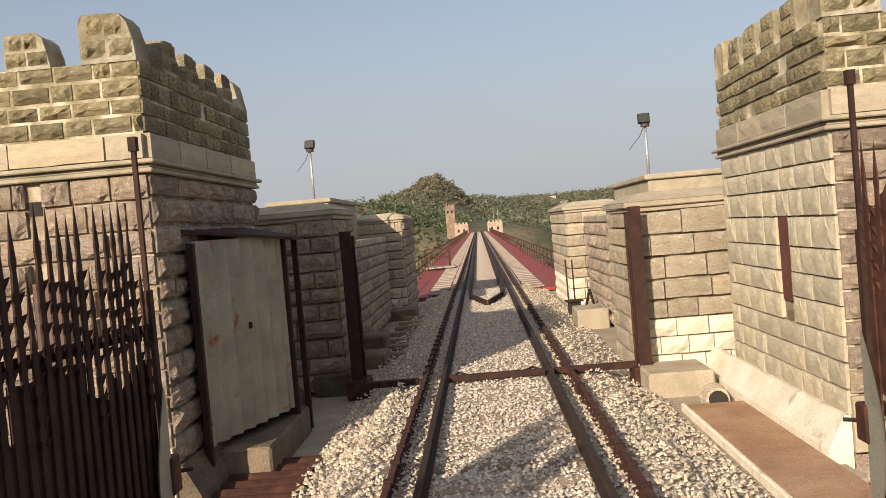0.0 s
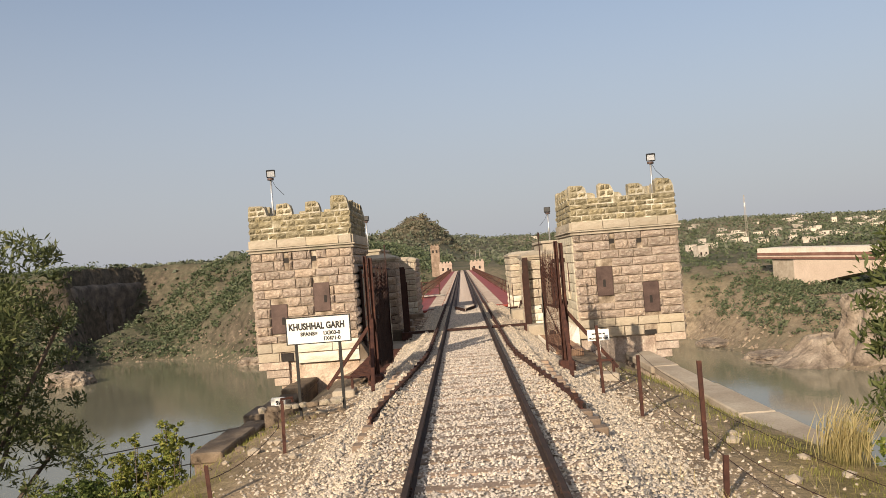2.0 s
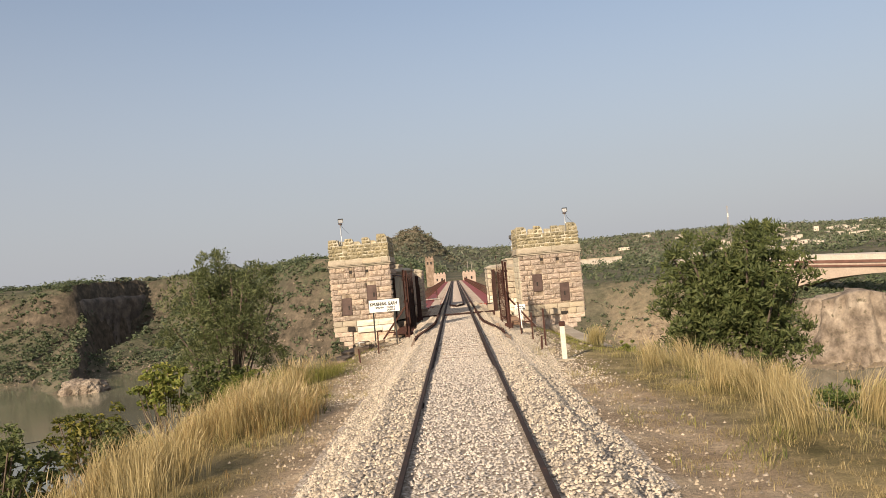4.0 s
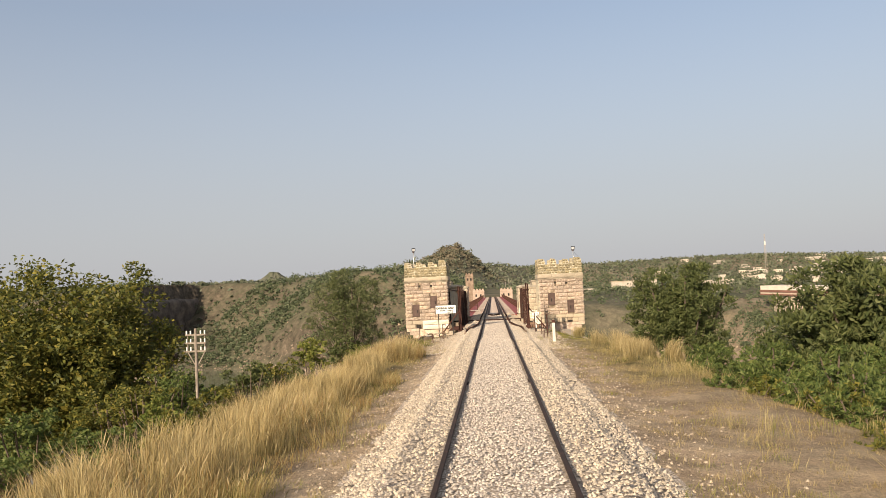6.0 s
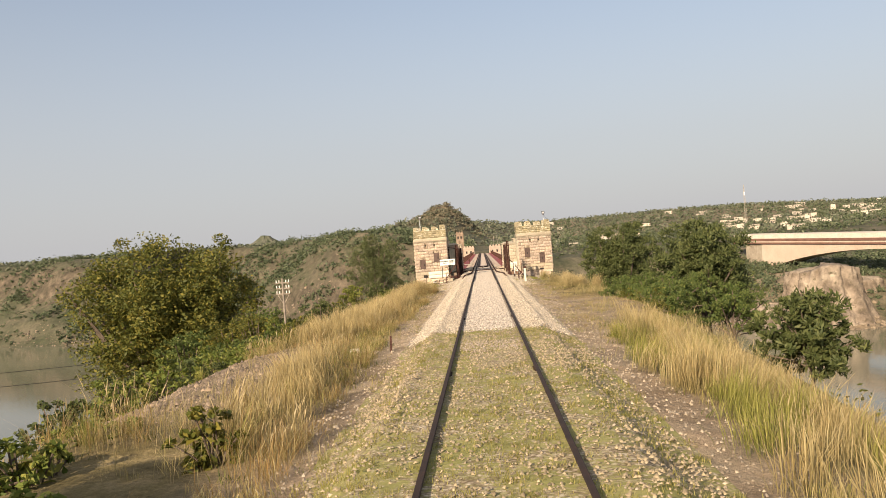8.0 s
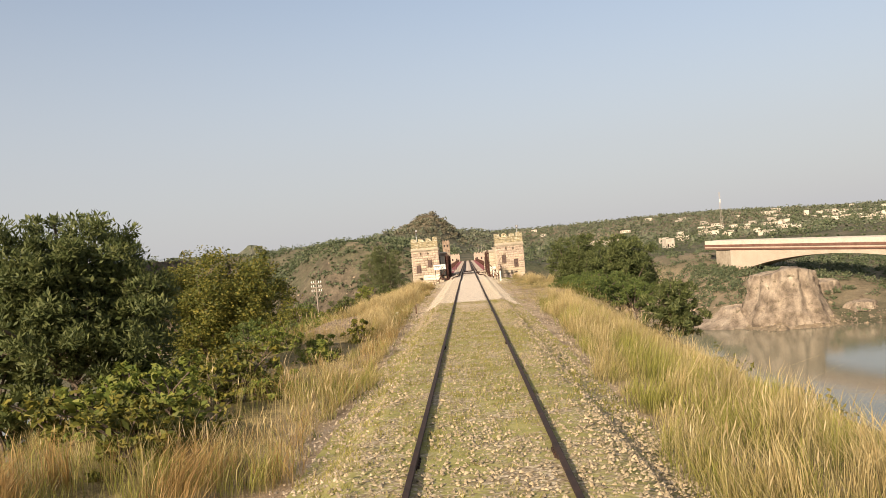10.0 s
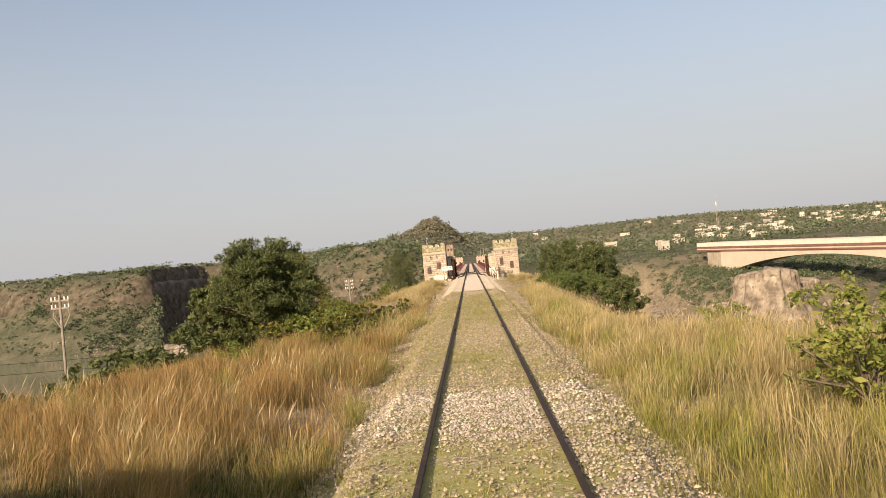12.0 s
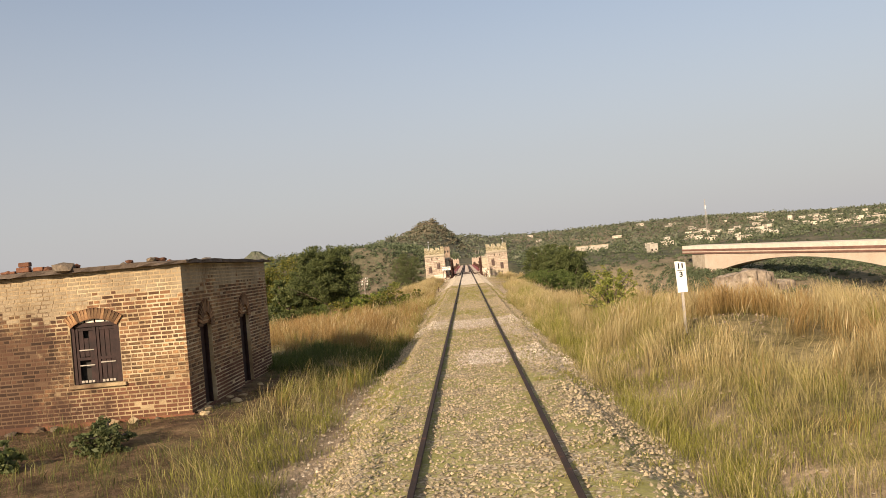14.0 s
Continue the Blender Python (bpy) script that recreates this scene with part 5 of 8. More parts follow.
for i in range(22):
    x, y = r.uniform(px0 + 0.1, px1 - 0.3), r.uniform(py0 + 0.05, py0 + 0.5) if i % 2 else r.uniform(py0, py1)
    s = r.uniform(0.05, 0.13) * (1.8 if i == 3 else 1)
    bm = bmesh.new()
    bmesh.ops.create_icosphere(bm, subdivisions=1, radius=s)
    for v in bm.verts:
        v.co *= r.uniform(0.7, 1.25)
        v.co.z *= 0.6
    part("rubble", bm, M_BRICK_RED if i % 3 else M_WALLDARK, hut, m=pose(x, y, HZ1 + 0.12))

# fallen stones and a low ledge of rubble at the foot of the walls
for k in range(26):
    u = r.random()
    x, y = ((HX0 + 0.4 + u * (HX1 - HX0), HY0 - abs(r.gauss(0.12, 0.15))) if k % 2 else (HX1 + abs(r.gauss(0.1, 0.2)), HY0 + u * 4.0))
    s = r.uniform(0.05, 0.16)
    t = root("foot_stone", "earth-stained stone at the foot of the hut", "stone", (x, y, float(ground_z(x, y)) + s * 0.15), group="foot stones", rz=r.uniform(0, 360))
    bm = bmesh.new()
    bmesh.ops.create_icosphere(bm, subdivisions=1, radius=s)
    for v in bm.verts:
        v.co *= r.uniform(0.7, 1.25)
        v.co.z *= 0.55
    part("stone", bm, M_BRICKMORTAR if k % 3 else M_WALLDARK, t)
part("plinth", bbox(HX0 - 0.03, HX1 + 0.05, HY0 - 0.06, HY0 - 0.001, HZ0 - 0.4, HZ0 + 0.10, bevel=0.02), M_BRICK_RED, hut, "worn brick footing course")

# the bricks: those nearest the line one by one, the rest in bulk
BRICKS = []
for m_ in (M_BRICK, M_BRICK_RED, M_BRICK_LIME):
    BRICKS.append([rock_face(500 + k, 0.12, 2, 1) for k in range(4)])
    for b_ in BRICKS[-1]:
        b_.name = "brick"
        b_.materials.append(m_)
BRICK = BRICKS[0]
CH, BL = 0.079, 0.235
bulk = [([], []) for _ in BRICKS]
rr = random.Random(77)


def brick(at, udir, normal, length, alone):
    # reddish and damp near the ground, lime-streaked under the roof
    ragged = 0.7 * float(fbm(np.array(at[0] * 0.9 + at[1] * 0.9), np.array(at[2] * 0.5), 4, 3)) + rr.uniform(-0.08, 0.08)
    tone = 1 if at[2] < 0.5 + 1.3 * ragged else 2 if at[2] > 2.3 + 1.5 * ragged else 0
    me = rr.choice(BRICKS[tone])
    bulk_v, bulk_f = bulk[tone]
    d = 0.06 * rr.uniform(0.85, 1.2)
    m = Matrix(((udir[0], -normal[0], 0, at[0] + normal[0] * (-0.009 - d / 2)), (udir[1], -normal[1], 0, at[1] + normal[1] * (-0.009 - d / 2)), (0, 0, 1, at[2]), (0, 0, 0, 1))) @ Matrix.Diagonal((length, d, (CH - 0.021) * rr.uniform(0.8, 1.08), 1))
    if alone:
        ob = new("brick", me)
        ob.parent = hut
        ob.matrix_basis = m
    else:
        base = len(bulk_v)
        bulk_v.extend([tuple(m @ v.co) for v in me.vertices])
        bulk_f.extend([[base + i for i in p.vertices] for p in me.polygons])


def brick_wall(start, udir, normal, length, holes, alone_span):
    rows = int((HZ1 - HZ0) / CH)
    for k in range(rows):
        z = HZ0 + (k + 0.5) * CH
        # courses of stretchers and of headers by turns, laid by eye
        size = BL if k % 2 else BL / 2
        u = rr.uniform(-0.9, -0.1) * size
        while u < length:
            step = size * rr.uniform(0.9, 1.1)
            a, b = max(u, 0), min(u + step, length)
            for h0, h1, c, d in holes:
                if c < z < d:
                    if a < h0 < b:
                        b = h0
                    elif h0 <= a < h1:
                        a = min(h1, b)
            if b - a > 0.05 and rr.random() > 0.02:
                c = (a + b) / 2
                alone = alone_span[0] < c < alone_span[1] and 0.6 < z < 1.4
                brick((start[0] + udir[0] * c, start[1] + udir[1] * c, z + rr.uniform(-0.003, 0.003)), udir, normal, b - a - 0.022, alone)
            u += step


brick_wall((HX0, HY0), X, (0, -1), HX1 - HX0, [(WIN[0] - HX0, WIN[1] - HX0, WIN[2] - 0.08, WIN[3] - 0.03)], (HX1 - HX0 - 2.7, HX1 - HX0))
brick_wall((HX1, HY0), Y, (1, 0), HY1 - HY0, [(a - HY0, b - HY0, c, d) for a, b, c, d in DOORS], (0, 1.85))
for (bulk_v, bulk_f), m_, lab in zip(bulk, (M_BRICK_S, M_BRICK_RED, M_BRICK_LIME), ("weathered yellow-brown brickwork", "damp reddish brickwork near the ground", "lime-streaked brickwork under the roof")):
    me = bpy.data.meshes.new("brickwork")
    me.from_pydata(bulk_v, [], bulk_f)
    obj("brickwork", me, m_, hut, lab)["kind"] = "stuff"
# relieving arches of bricks on edge over the openings: a low one over the window, steep fans over the doors
for cx_, cz, rad, plane, a0, a1, count in ((cx, WIN[3] - 0.80, 0.86, "front", 55, 125, 17), (-127.12, 1.56, 0.40, "side", 2, 178, 17), (-124.08, 1.56, 0.40, "side", 2, 178, 17)):
    for i in range(count):
        a = radians(a0 + (a1 - a0) * i / (count - 1))
        m = pose(cx_ + rad * math.cos(a), HY0, cz + rad * math.sin(a)) if plane == "front" else pose(HX1, cx_ + rad * math.cos(a), cz + rad * math.sin(a))
        rot = pose(0, 0, 0, 0, 90 - math.degrees(a), 0) if plane == "front" else pose(0, 0, 0, 0, 0, 90) @ pose(0, 0, 0, 0, 90 - math.degrees(a), 0)
        ob = new("arch_brick", BRICK[i % 4])
        ob.parent = hut
        ob.matrix_basis = m @ rot @ Matrix.Diagonal((0.06, 0.05, 0.22 if plane == "front" else 0.27, 1))
# a stack of loose bricks and a slate left on the roof
for dx, dz, w_, h_ in ((0.0, 0.0, 0.26, 0.1), (0.03, 0.105, 0.22, 0.09), (0.3, 0.0, 0.2, 0.08), (-0.3, -0.01, 0.3, 0.05)):
    b_ = root("loose_brick", "loose dark brick lying on the hut roof edge", "brick", (-8.75 + dx, HY0 + 0.05, HZ1 + 0.1 + dz), group="roof bricks", rz=7 * dx)
    part("brick", bbox(-w_ / 2, w_ / 2, -0.06, 0.06, 0, h_, bevel=0.012), M_BRICK_RED, b_)

# ---- iron gates, signs, fences and clutter round the towers ----
def spiked_gate(side):
    """One open leaf of the spiked iron gate, with its post and braces."""
    t = root("iron_gate", "rusted spiked iron gate leaf standing open on a braced post", "gate", (side * 2.46, -6.3, 0), group="iron gates")
    r = random.Random(31 + side)
    ex, ey = -side * 0.24, 2.45
    # post: two channels back to back with rivets
    for dx, top in ((-0.06, 2.86), (0.065, 2.80)):
        bm = bmesh.new()
        extrude_path(bm, [(-0.05, -0.012), (0.05, -0.012), (0.05, 0.09), (0.038, 0.09), (0.038, 0.012), (-0.038, 0.012), (-0.038, 0.09), (-0.05, 0.09)], [(dx, 0, -0.45), (dx, 0, top)])
        p = part("post", bm, M_RUST, t, "tall iron channel post")
    for k in range(16):
        part("rivet", bbox(-0.075, -0.05, -0.03, 0.0, -0.2 + k * 0.19, -0.16 + k * 0.19, bevel=0.006), M_RUST_DARK, p)
    part("socket", bbox(-0.2, 0.2, -0.2, 0.22, -0.52, -0.2, bevel=0.05), M_RUST, t)
    for z in (0.1, 1.25, 2.35):
        part("hinge", bbox(-0.16, 0.16, 0.03, 0.2, z - 0.05, z + 0.06, bevel=0.015), M_RUST_DARK, t)
    bm = bmesh.new()
    rod(bm, [(0, 0.16, -0.25), (0, 0.16, 1.35)], 0.075, 10)
    part("pivot_post", bm, M_RUST, t)
    # leaf frame: flat rails behind the bars
    for z in (0.02, 1.12, 1.95):
        bm = bmesh.new()
        bar(bm, (side * 0.03, 0.14, z), (ex + side * 0.03, ey, z), 0.012, 0.07)
        part("gate_rail", bm, M_RUST_DARK, t)
    bm = bmesh.new()
    bar(bm, (side * 0.045, 0.2, 0.05), (ex + side * 0.045, ey, 1.1), 0.012, 0.06)
    part("gate_brace", bm, M_RUST_DARK, t)
    n = 25 if side < 0 else 21
    for i in range(n):
        f = (i + 0.5) / n
        x, y = ex * f, 0.18 + (ey - 0.18) * f
        thin = f < 0.22
        top = 2.44 + r.uniform(-0.05, 0.04) if thin else (2.74 + r.uniform(-0.08, 0.06) if i % 6 else 2.4)
        w = 0.018 if thin else r.uniform(0.025, 0.030)
        lean = r.uniform(-0.02, 0.02)
        bm = bmesh.new()
        ring = ((-1, -1), (1, -1), (1, 1), (-1, 1))
        rows = [[bm.verts.new((x + a * 0.006, y + b * w * k + lean * z / top, z)) for a, b in ring] for z, k in ((-0.16 + r.uniform(-0.03, 0.03), 1), (top - 0.42, 1), (top - 0.30, 0.62), (top - 0.26, 0.95))]
        tip = bm.verts.new((x, y + lean, top))
        bm.faces.new(rows[0][::-1])
        for lo, hi in zip(rows, rows[1:]):
            for k in range(4):
                bm.faces.new((lo[k], lo[(k + 1) % 4], hi[(k + 1) % 4], hi[k]))
        for k in range(4):
            bm.faces.new((rows[-1][k], rows[-1][(k + 1) % 4], tip))
        # barbs split from both edges
        for z in np.arange(1.3 if thin else top - 0.9, top - 0.42, 0.11):
            for e in (-1, 1):
                y0 = y + e * w + lean * z / top
                b0 = [bm.verts.new((x + q * 0.008, y0, z + dz)) for q, dz in ((-1, 0), (1, 0), (1, 0.045), (-1, 0.045))]
                tp = bm.verts.new((x - side * 0.025, y0 + e * 0.022, z + 0.06))
                for k in range(4):
                    bm.faces.new((b0[k], b0[(k + 1) % 4], tp))
        # darker rust on the left leaf puts its shade into the colour
        part("spike", bm, M_RUST_DARK if side < 0 or i % 3 == 0 else M_RUST, t)
    # torn sheet plates riveted behind the bars
    plates_ = ((0.3, 1.15, -0.1, 1.6, 0.02), (1.1, 1.75, -0.05, 1.9, 0.022), (1.7, 2.4, -0.15, 1.75, 0.02)) if side < 0 else ((0.62, 1.3, 1.1, 2.3, 0.016), (2.05, 2.4, 1.15, 2.45, 0.016), (0.3, 0.62, -0.1, 1.3, 0.02))
    for y0, y1, z0, z1, off in plates_:
        bm = bmesh.new()
        cols = 7
        low, top = [], []
        for k in range(cols + 1):
            y = y0 + (y1 - y0) * k / cols
            x = ex * y / ey + side * off
            low.append((x, y, z0 + r.uniform(-0.06, 0.06)))
            top.append((x, y, z1 + r.uniform(-0.14, 0.08)))
        for d in (0, 0.006):
            a = [bm.verts.new((x + d, y, z)) for x, y, z in low]
            b = [bm.verts.new((x + d, y, z)) for x, y, z in top]
            for k in range(cols):
                bm.faces.new((a[k], a[k + 1], b[k + 1], b[k]))
        # left sheets are darker rust as well, their shade held in the colour
        part("sheet", bm, M_RUST_DARK if side < 0 else M_RUST, t, "torn rusty sheet plate")
    # end stile, latch and the grey curved plate
    bm = bmesh.new()
    bar(bm, (ex, ey + 0.03, -0.2), (ex, ey + 0.03, 2.2), 0.05, 0.06)
    bar(bm, (ex, ey + 0.03, 2.2), (ex, ey + 0.03, 3.08), 0.028, 0.03)
    box(bm, ex - 0.025, ex + 0.025, ey + 0.005, ey + 0.055, 3.081, 3.17)
    part("stile", bm, M_RUST_DARK, t)
    part("latch_box", bbox(ex - 0.06, ex + 0.06, ey + 0.02, ey + 0.16, 0.88, 1.12, bevel=0.01), M_RUST, t)
    bm = bmesh.new()
    rod(bm, [(ex, ey + 0.14, 1.0), (ex - side * 0.12, ey + 0.2, 1.0)], 0.014, 6)
    part("bolt", bm, M_RUST_DARK, t)
    bm = bmesh.new()
    ring = [(0, 0)] + [(math.sin(math.pi * k / 14) * 0.22, k / 14) for k in range(1, 14)] + [(0, 1)]
    for d in (0.0, 0.008):
        vs = [bm.verts.new((ex - side * (0.035 + d), ey + 0.05 - u, 0.25 + 1.35 * v)) for u, v in ring]
        bm.faces.new(vs if d else vs[::-1])
    part("curved_plate", bm, M_TIN, t, "pale grey curved sheet riveted to the leaf")
    # braces
    for bx, by, bz, z0 in ((side * 1.3, 0.1, -0.5, 1.15), (-side * 0.1, -1.75, -0.38, 1.25)):
        bm = bmesh.new()
        bar(bm, (0, 0.0, z0), (bx, by, bz), 0.085, 0.085)
        part("brace", bm, M_RUST, t)
    bm = bmesh.new()
    bar(bm, (ex, ey - 0.1, 0.75), (ex + side * 0.1, ey + 0.75, -0.45), 0.04, 0.05)
    part("stay", bm, M_RUST, t)
    return t


spiked_gate(-1)
spiked_gate(1)
for k, (x, y) in enumerate(((-3.2, -6.9), (3.25, -7.4))):
    a = root("anchor_block", "low rusted anchor frame on a stone block beside the gate", "anchor", (x, y, -0.5), group="gate anchors")
    part("stone", bbox(-0.28, 0.28, -0.3, 0.3, -0.15, 0.06, bevel=0.03), M_CONCRETE, a)
    bm = bmesh.new()
    bar(bm, (-0.2, 0, 0.36), (0.2, 0, 0.36), 0.06, 0.06)
    bar(bm, (0.2, 0, 0.36), (0.2, 0, 0.05), 0.06, 0.06)
    part("frame", bm, M_RUST, a)

# inner gate posts and sill
for s in (-1, 1):
    t = root("inner_gate_post", "tall dark riveted steel gate post at the pier", "gate post", (s * 2.42, 5.6 if s < 0 else 4.75, 0), group="inner gate posts")
    bm = bbox(-0.02, 0.02, -0.18, 0.18, -0.35, 2.5)
    box(bm, -0.1, 0.1, -0.2, -0.17, -0.35, 2.5)
    box(bm, -0.1, 0.1, 0.17, 0.2, -0.35, 2.42)
    part("post", bm, M_RUST_DARK, t)
    part("shoe", bbox(-0.2, 0.2, -0.28, 0.28, -0.42, -0.1, bevel=0.02), M_RUST, t)
    bm = bmesh.new()
    rod(bm, [(-s * 0.13, -0.05, -0.2), (-s * 0.13, -0.05, 1.9)], 0.02, 6)
    part("bolt_rod", bm, M_RUST, t)
t = root("gate_sill", "dark iron gate sill laid across the track", "gate sill", (0, 4.75, 0))
for x0, x1 in ((-0.8, 0.8), (0.95, 2.3), (-2.2, -1.3)):
    part("sill_bar", bbox(x0, x1, -0.06, 0.06, -0.14, -0.035, bevel=0.01), M_RUST_DARK, t)
for s in (-1, 1):
    bm = bmesh.new()
    rod(bm, [(s * 0.78, 0.1, -0.09), (s * 0.62, 0.38, -0.06), (s * 0.42, 0.1, -0.09)], 0.02, 6)
    part("hoop", bm, M_RUST_DARK, t)

# tin lean-to against the left tower wall
sh = root("tin_lean_to", "small lean-to of weathered corrugated tin against the tower", "lean-to", (0, 0, 0))


def corrugated(a, b, z0, z1, waves, amp, material, parent, name, label=""):
    bm = bmesh.new()
    n = waves * 6
    d = Vector((b[0] - a[0], b[1] - a[1], 0))
    nrm = Vector((d.y, -d.x, 0)).normalized()
    for lay_ in (0, 0.004):
        lo, hi = [], []
        for i in range(n + 1):
            p = Vector((a[0], a[1], 0)) + d * (i / n) + nrm * (amp * math.sin(2 * math.pi * waves * i / n) + lay_)
            lo.append(bm.verts.new((p.x, p.y, z0)))
            hi.append(bm.verts.new((p.x, p.y, z1)))
        for i in range(n):
            bm.faces.new((lo[i], lo[i + 1], hi[i + 1], hi[i]))
    return part(name, bm, material, parent, label, smooth=True)


door_ = corrugated((-3.52, 0.75), (-2.93, 2.75), 0.05, 2.52, 7, 0.034, M_TIN, sh, "tin_door", "dull corrugated sheet door with rust spots")
part("lock_hole", bbox(-3.14, -3.11, 1.55, 1.63, 1.35, 1.43), M_DARKHOLE, door_)
part("back_sheet", bbox(-3.64, -2.95, 2.78, 2.82, -0.1, 2.5), M_DARKHOLE, sh)
for x, y in ((-2.91, 2.82), (-3.5, 0.7), (-2.86, 3.35)):
    part("frame_post", bbox(x - 0.04, x + 0.04, y - 0.04, y + 0.04, -0.4, 2.5), M_RUST_DARK, sh)
bm = bmesh.new()
vs = [bm.verts.new(p) for p in ((-3.66, 0.5, 2.64), (-2.72, 2.7, 2.44), (-2.72, 3.4, 2.44), (-3.66, 3.4, 2.66))]
up = [bm.verts.new((v.co.x, v.co.y, v.co.z + 0.04)) for v in vs]
bm.faces.new(vs[::-1])
bm.faces.new(up)
for k in range(4):
    bm.faces.new((vs[k], vs[(k + 1) % 4], up[(k + 1) % 4], up[k]))
part("roof", bm, M_RUST_DARK, sh, "thin rusty sheet roof")
part("step_block", bbox(-3.6, -2.85, 1.0, 3.4, -0.6, -0.06, bevel=0.03), M_WALLDARK, sh)

# rusty corrugated sheet on the ground, dirt trench and drain mouth
t = root("floor_sheet", "rusted corrugated sheet lying beside the ballast", "metal sheet", (0, 0, 0))
bm = bmesh.new()
n = 140
for lay_ in (0, 0.006):
    a, b = [], []
    for i in range(n + 1):
        y = -5.4 + 7.0 * i / n
        z = -0.385 + 0.03 * math.sin(i * 1.05) + lay_
        a.append(bm.verts.new((-3.35, y, z)))
        b.append(bm.verts.new((-2.35, y, z)))
    for i in range(n):
        bm.faces.new((a[i], b[i], b[i + 1], a[i + 1]))
part("sheet", bm, M_RUST, t)
t = root("dirt_trench", "brown dirt strip along the tower footing", "dirt trench", kind="structure")
part("floor", bbox(2.62, 3.45, -2.4, 2.9, -0.6, -0.38, bevel=0.02), M_DIRT, t)
part("kerb", bbox(2.555, 2.615, -2.4, 2.9, -0.6, -0.355, bevel=0.015), M_WHITEWASH, t)
for s, y in ((-1, 1.5), (1, 3.1)):
    t = root("drain_mouth", "round dark drain mouth in a low stone foot", "drain", (s * 3.1, y, -0.36), group="drain mouths")
    bm = bmesh.new()
    bmesh.ops.create_cone(bm, cap_ends=True, segments=16, radius1=0.2, radius2=0.17, depth=0.24)
    bmesh.ops.rotate(bm, matrix=Matrix.Rotation(radians(90), 3, "X"), verts=bm.verts)
    part("stone_ring", bm, M_WALLDARK if s < 0 else M_STONE_PALE, t)
    bm = bmesh.new()
    bmesh.ops.create_cone(bm, cap_ends=True, segments=14, radius1=0.13, radius2=0.13, depth=0.3)
    bmesh.ops.rotate(bm, matrix=Matrix.Rotation(radians(90), 3, "X"), verts=bm.verts)
    part("hole", bm, M_DARKHOLE, t, m=pose(0, -0.02, 0.0))
# stone feet and steps beside the track
for x0, x1, y0, y1, z1 in ((-3.3, -2.45, 5.9, 6.7, -0.05), (2.3, 3.3, 3.75, 4.8, -0.08), (-2.9, -2.3, 8.6, 9.5, -0.15), (-3.3, -2.3, 17.6, 18.5, -0.1), (2.2, 3.0, 12.0, 13.2, 0.05), (-3.1, -2.5, 10.3, 11.5, 0.02)):
    t = root("footing_block", "worn stone footing block beside the track", "stone block", group="footing blocks")
    # left blocks take the dark stone, putting the gateway's shade into their colour
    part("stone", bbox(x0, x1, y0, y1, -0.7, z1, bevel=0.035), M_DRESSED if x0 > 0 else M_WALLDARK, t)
for k in range(7):
    t = root("old_sleeper", "grey weathered sleeper laid flat beside the track", "sleeper", (-2.15, 9.6 + 1.25 * k, -0.36), group="old sleepers", rz=2 * math.sin(k * 3.1))
    part("wood", bbox(-0.55, 0.5, -0.13, 0.13, -0.05, 0.07, bevel=0.015), M_SLEEPER, t)
# signal levers on the right pier
t = root("lever_stand", "small rusted lever stand beside the pier", "lever stand", (2.42, 14.6, -0.3))
part("plate", bbox(-0.25, 0.25, -0.25, 0.25, 0.32, 0.36, bevel=0.008), M_RUST_DARK, t)
part("box", bbox(-0.17, 0.17, -0.17, 0.17, -0.2, 0.315), M_DARKHOLE, t)
for x in (-0.15, 0.03):
    bm = bmesh.new()
    rod(bm, [(x, 0, 0.36), (x, 0.02, 1.5)], 0.022, 6)
    part("lever", bm, M_RUST, t)
bm = bmesh.new()
for a, b in (((0.2, -0.6, 0), (0.36, -0.75, 0.7)), ((0.5, -0.9, 0), (0.36, -0.75, 0.7)), ((0.2, -0.6, 0), (0.5, -0.9, 0))):
    bar(bm, a, b, 0.05, 0.05)
part("bracket", bm, M_RUST_DARK, t)


# ---- lettered boards ----
def lettering(text, size, parent, m, material=None, align="CENTER", wide=1.0):
    cu = bpy.data.curves.new("lettering", "FONT")
    cu.body, cu.size, cu.extrude, cu.align_x, cu.offset = text, size, 0.0015, align, size * 0.045
    cu.materials.append(material or M_BLACK)
    ob = new("lettering", cu)
    ob.parent = parent
    ob.matrix_basis = m @ Matrix.Diagonal((wide, 1, 1, 1))
    return ob


board = root("station_board", "white lettered station board with black rim on two posts", "sign board", (0, -9.41, 0))
bd = part("panel", bbox(-4.01, -2.61, -0.015, 0.015, 0.98, 1.55), M_WHITE, board)
for a, b, c, d in ((-4.03, -2.59, 0.962, 0.985), (-4.03, -2.59, 1.545, 1.568), (-4.03, -4.005, 0.985, 1.545), (-2.615, -2.59, 0.985, 1.545)):
    part("rim", bbox(a, b, -0.022, 0.022, c, d), M_BLACK, bd)
for x in (-3.83, -2.86):
    part("post", bbox(x - 0.03, x + 0.03, 0.0, 0.06, -0.75, 0.98), M_BLACK, board)
lettering("KHUSHHAL GARH", 0.20, bd, pose(-3.34, -0.019, 1.285, 90, 0, 0), wide=0.76)
lettering("SPANS=", 0.115, bd, pose(-3.52, -0.019, 1.145, 90, 0, 0), wide=0.95)
lettering("1X303-0", 0.115, bd, pose(-3.02, -0.019, 1.145, 90, 0, 0), wide=0.95)
lettering("1X471-0", 0.115, bd, pose(-3.02, -0.019, 1.025, 90, 0, 0), wide=0.95)

pb = root("warning_board", "small white lettered warning board on a painted post", "sign board", (2.86, -9.2, 0))
part("post", bbox(-0.03, 0.03, 0.012, 0.06, -0.3, 0.80), M_WHITE, pb)
part("post_foot", bbox(-0.032, 0.032, 0.01, 0.062, -0.75, -0.304), M_BLACK, pb)
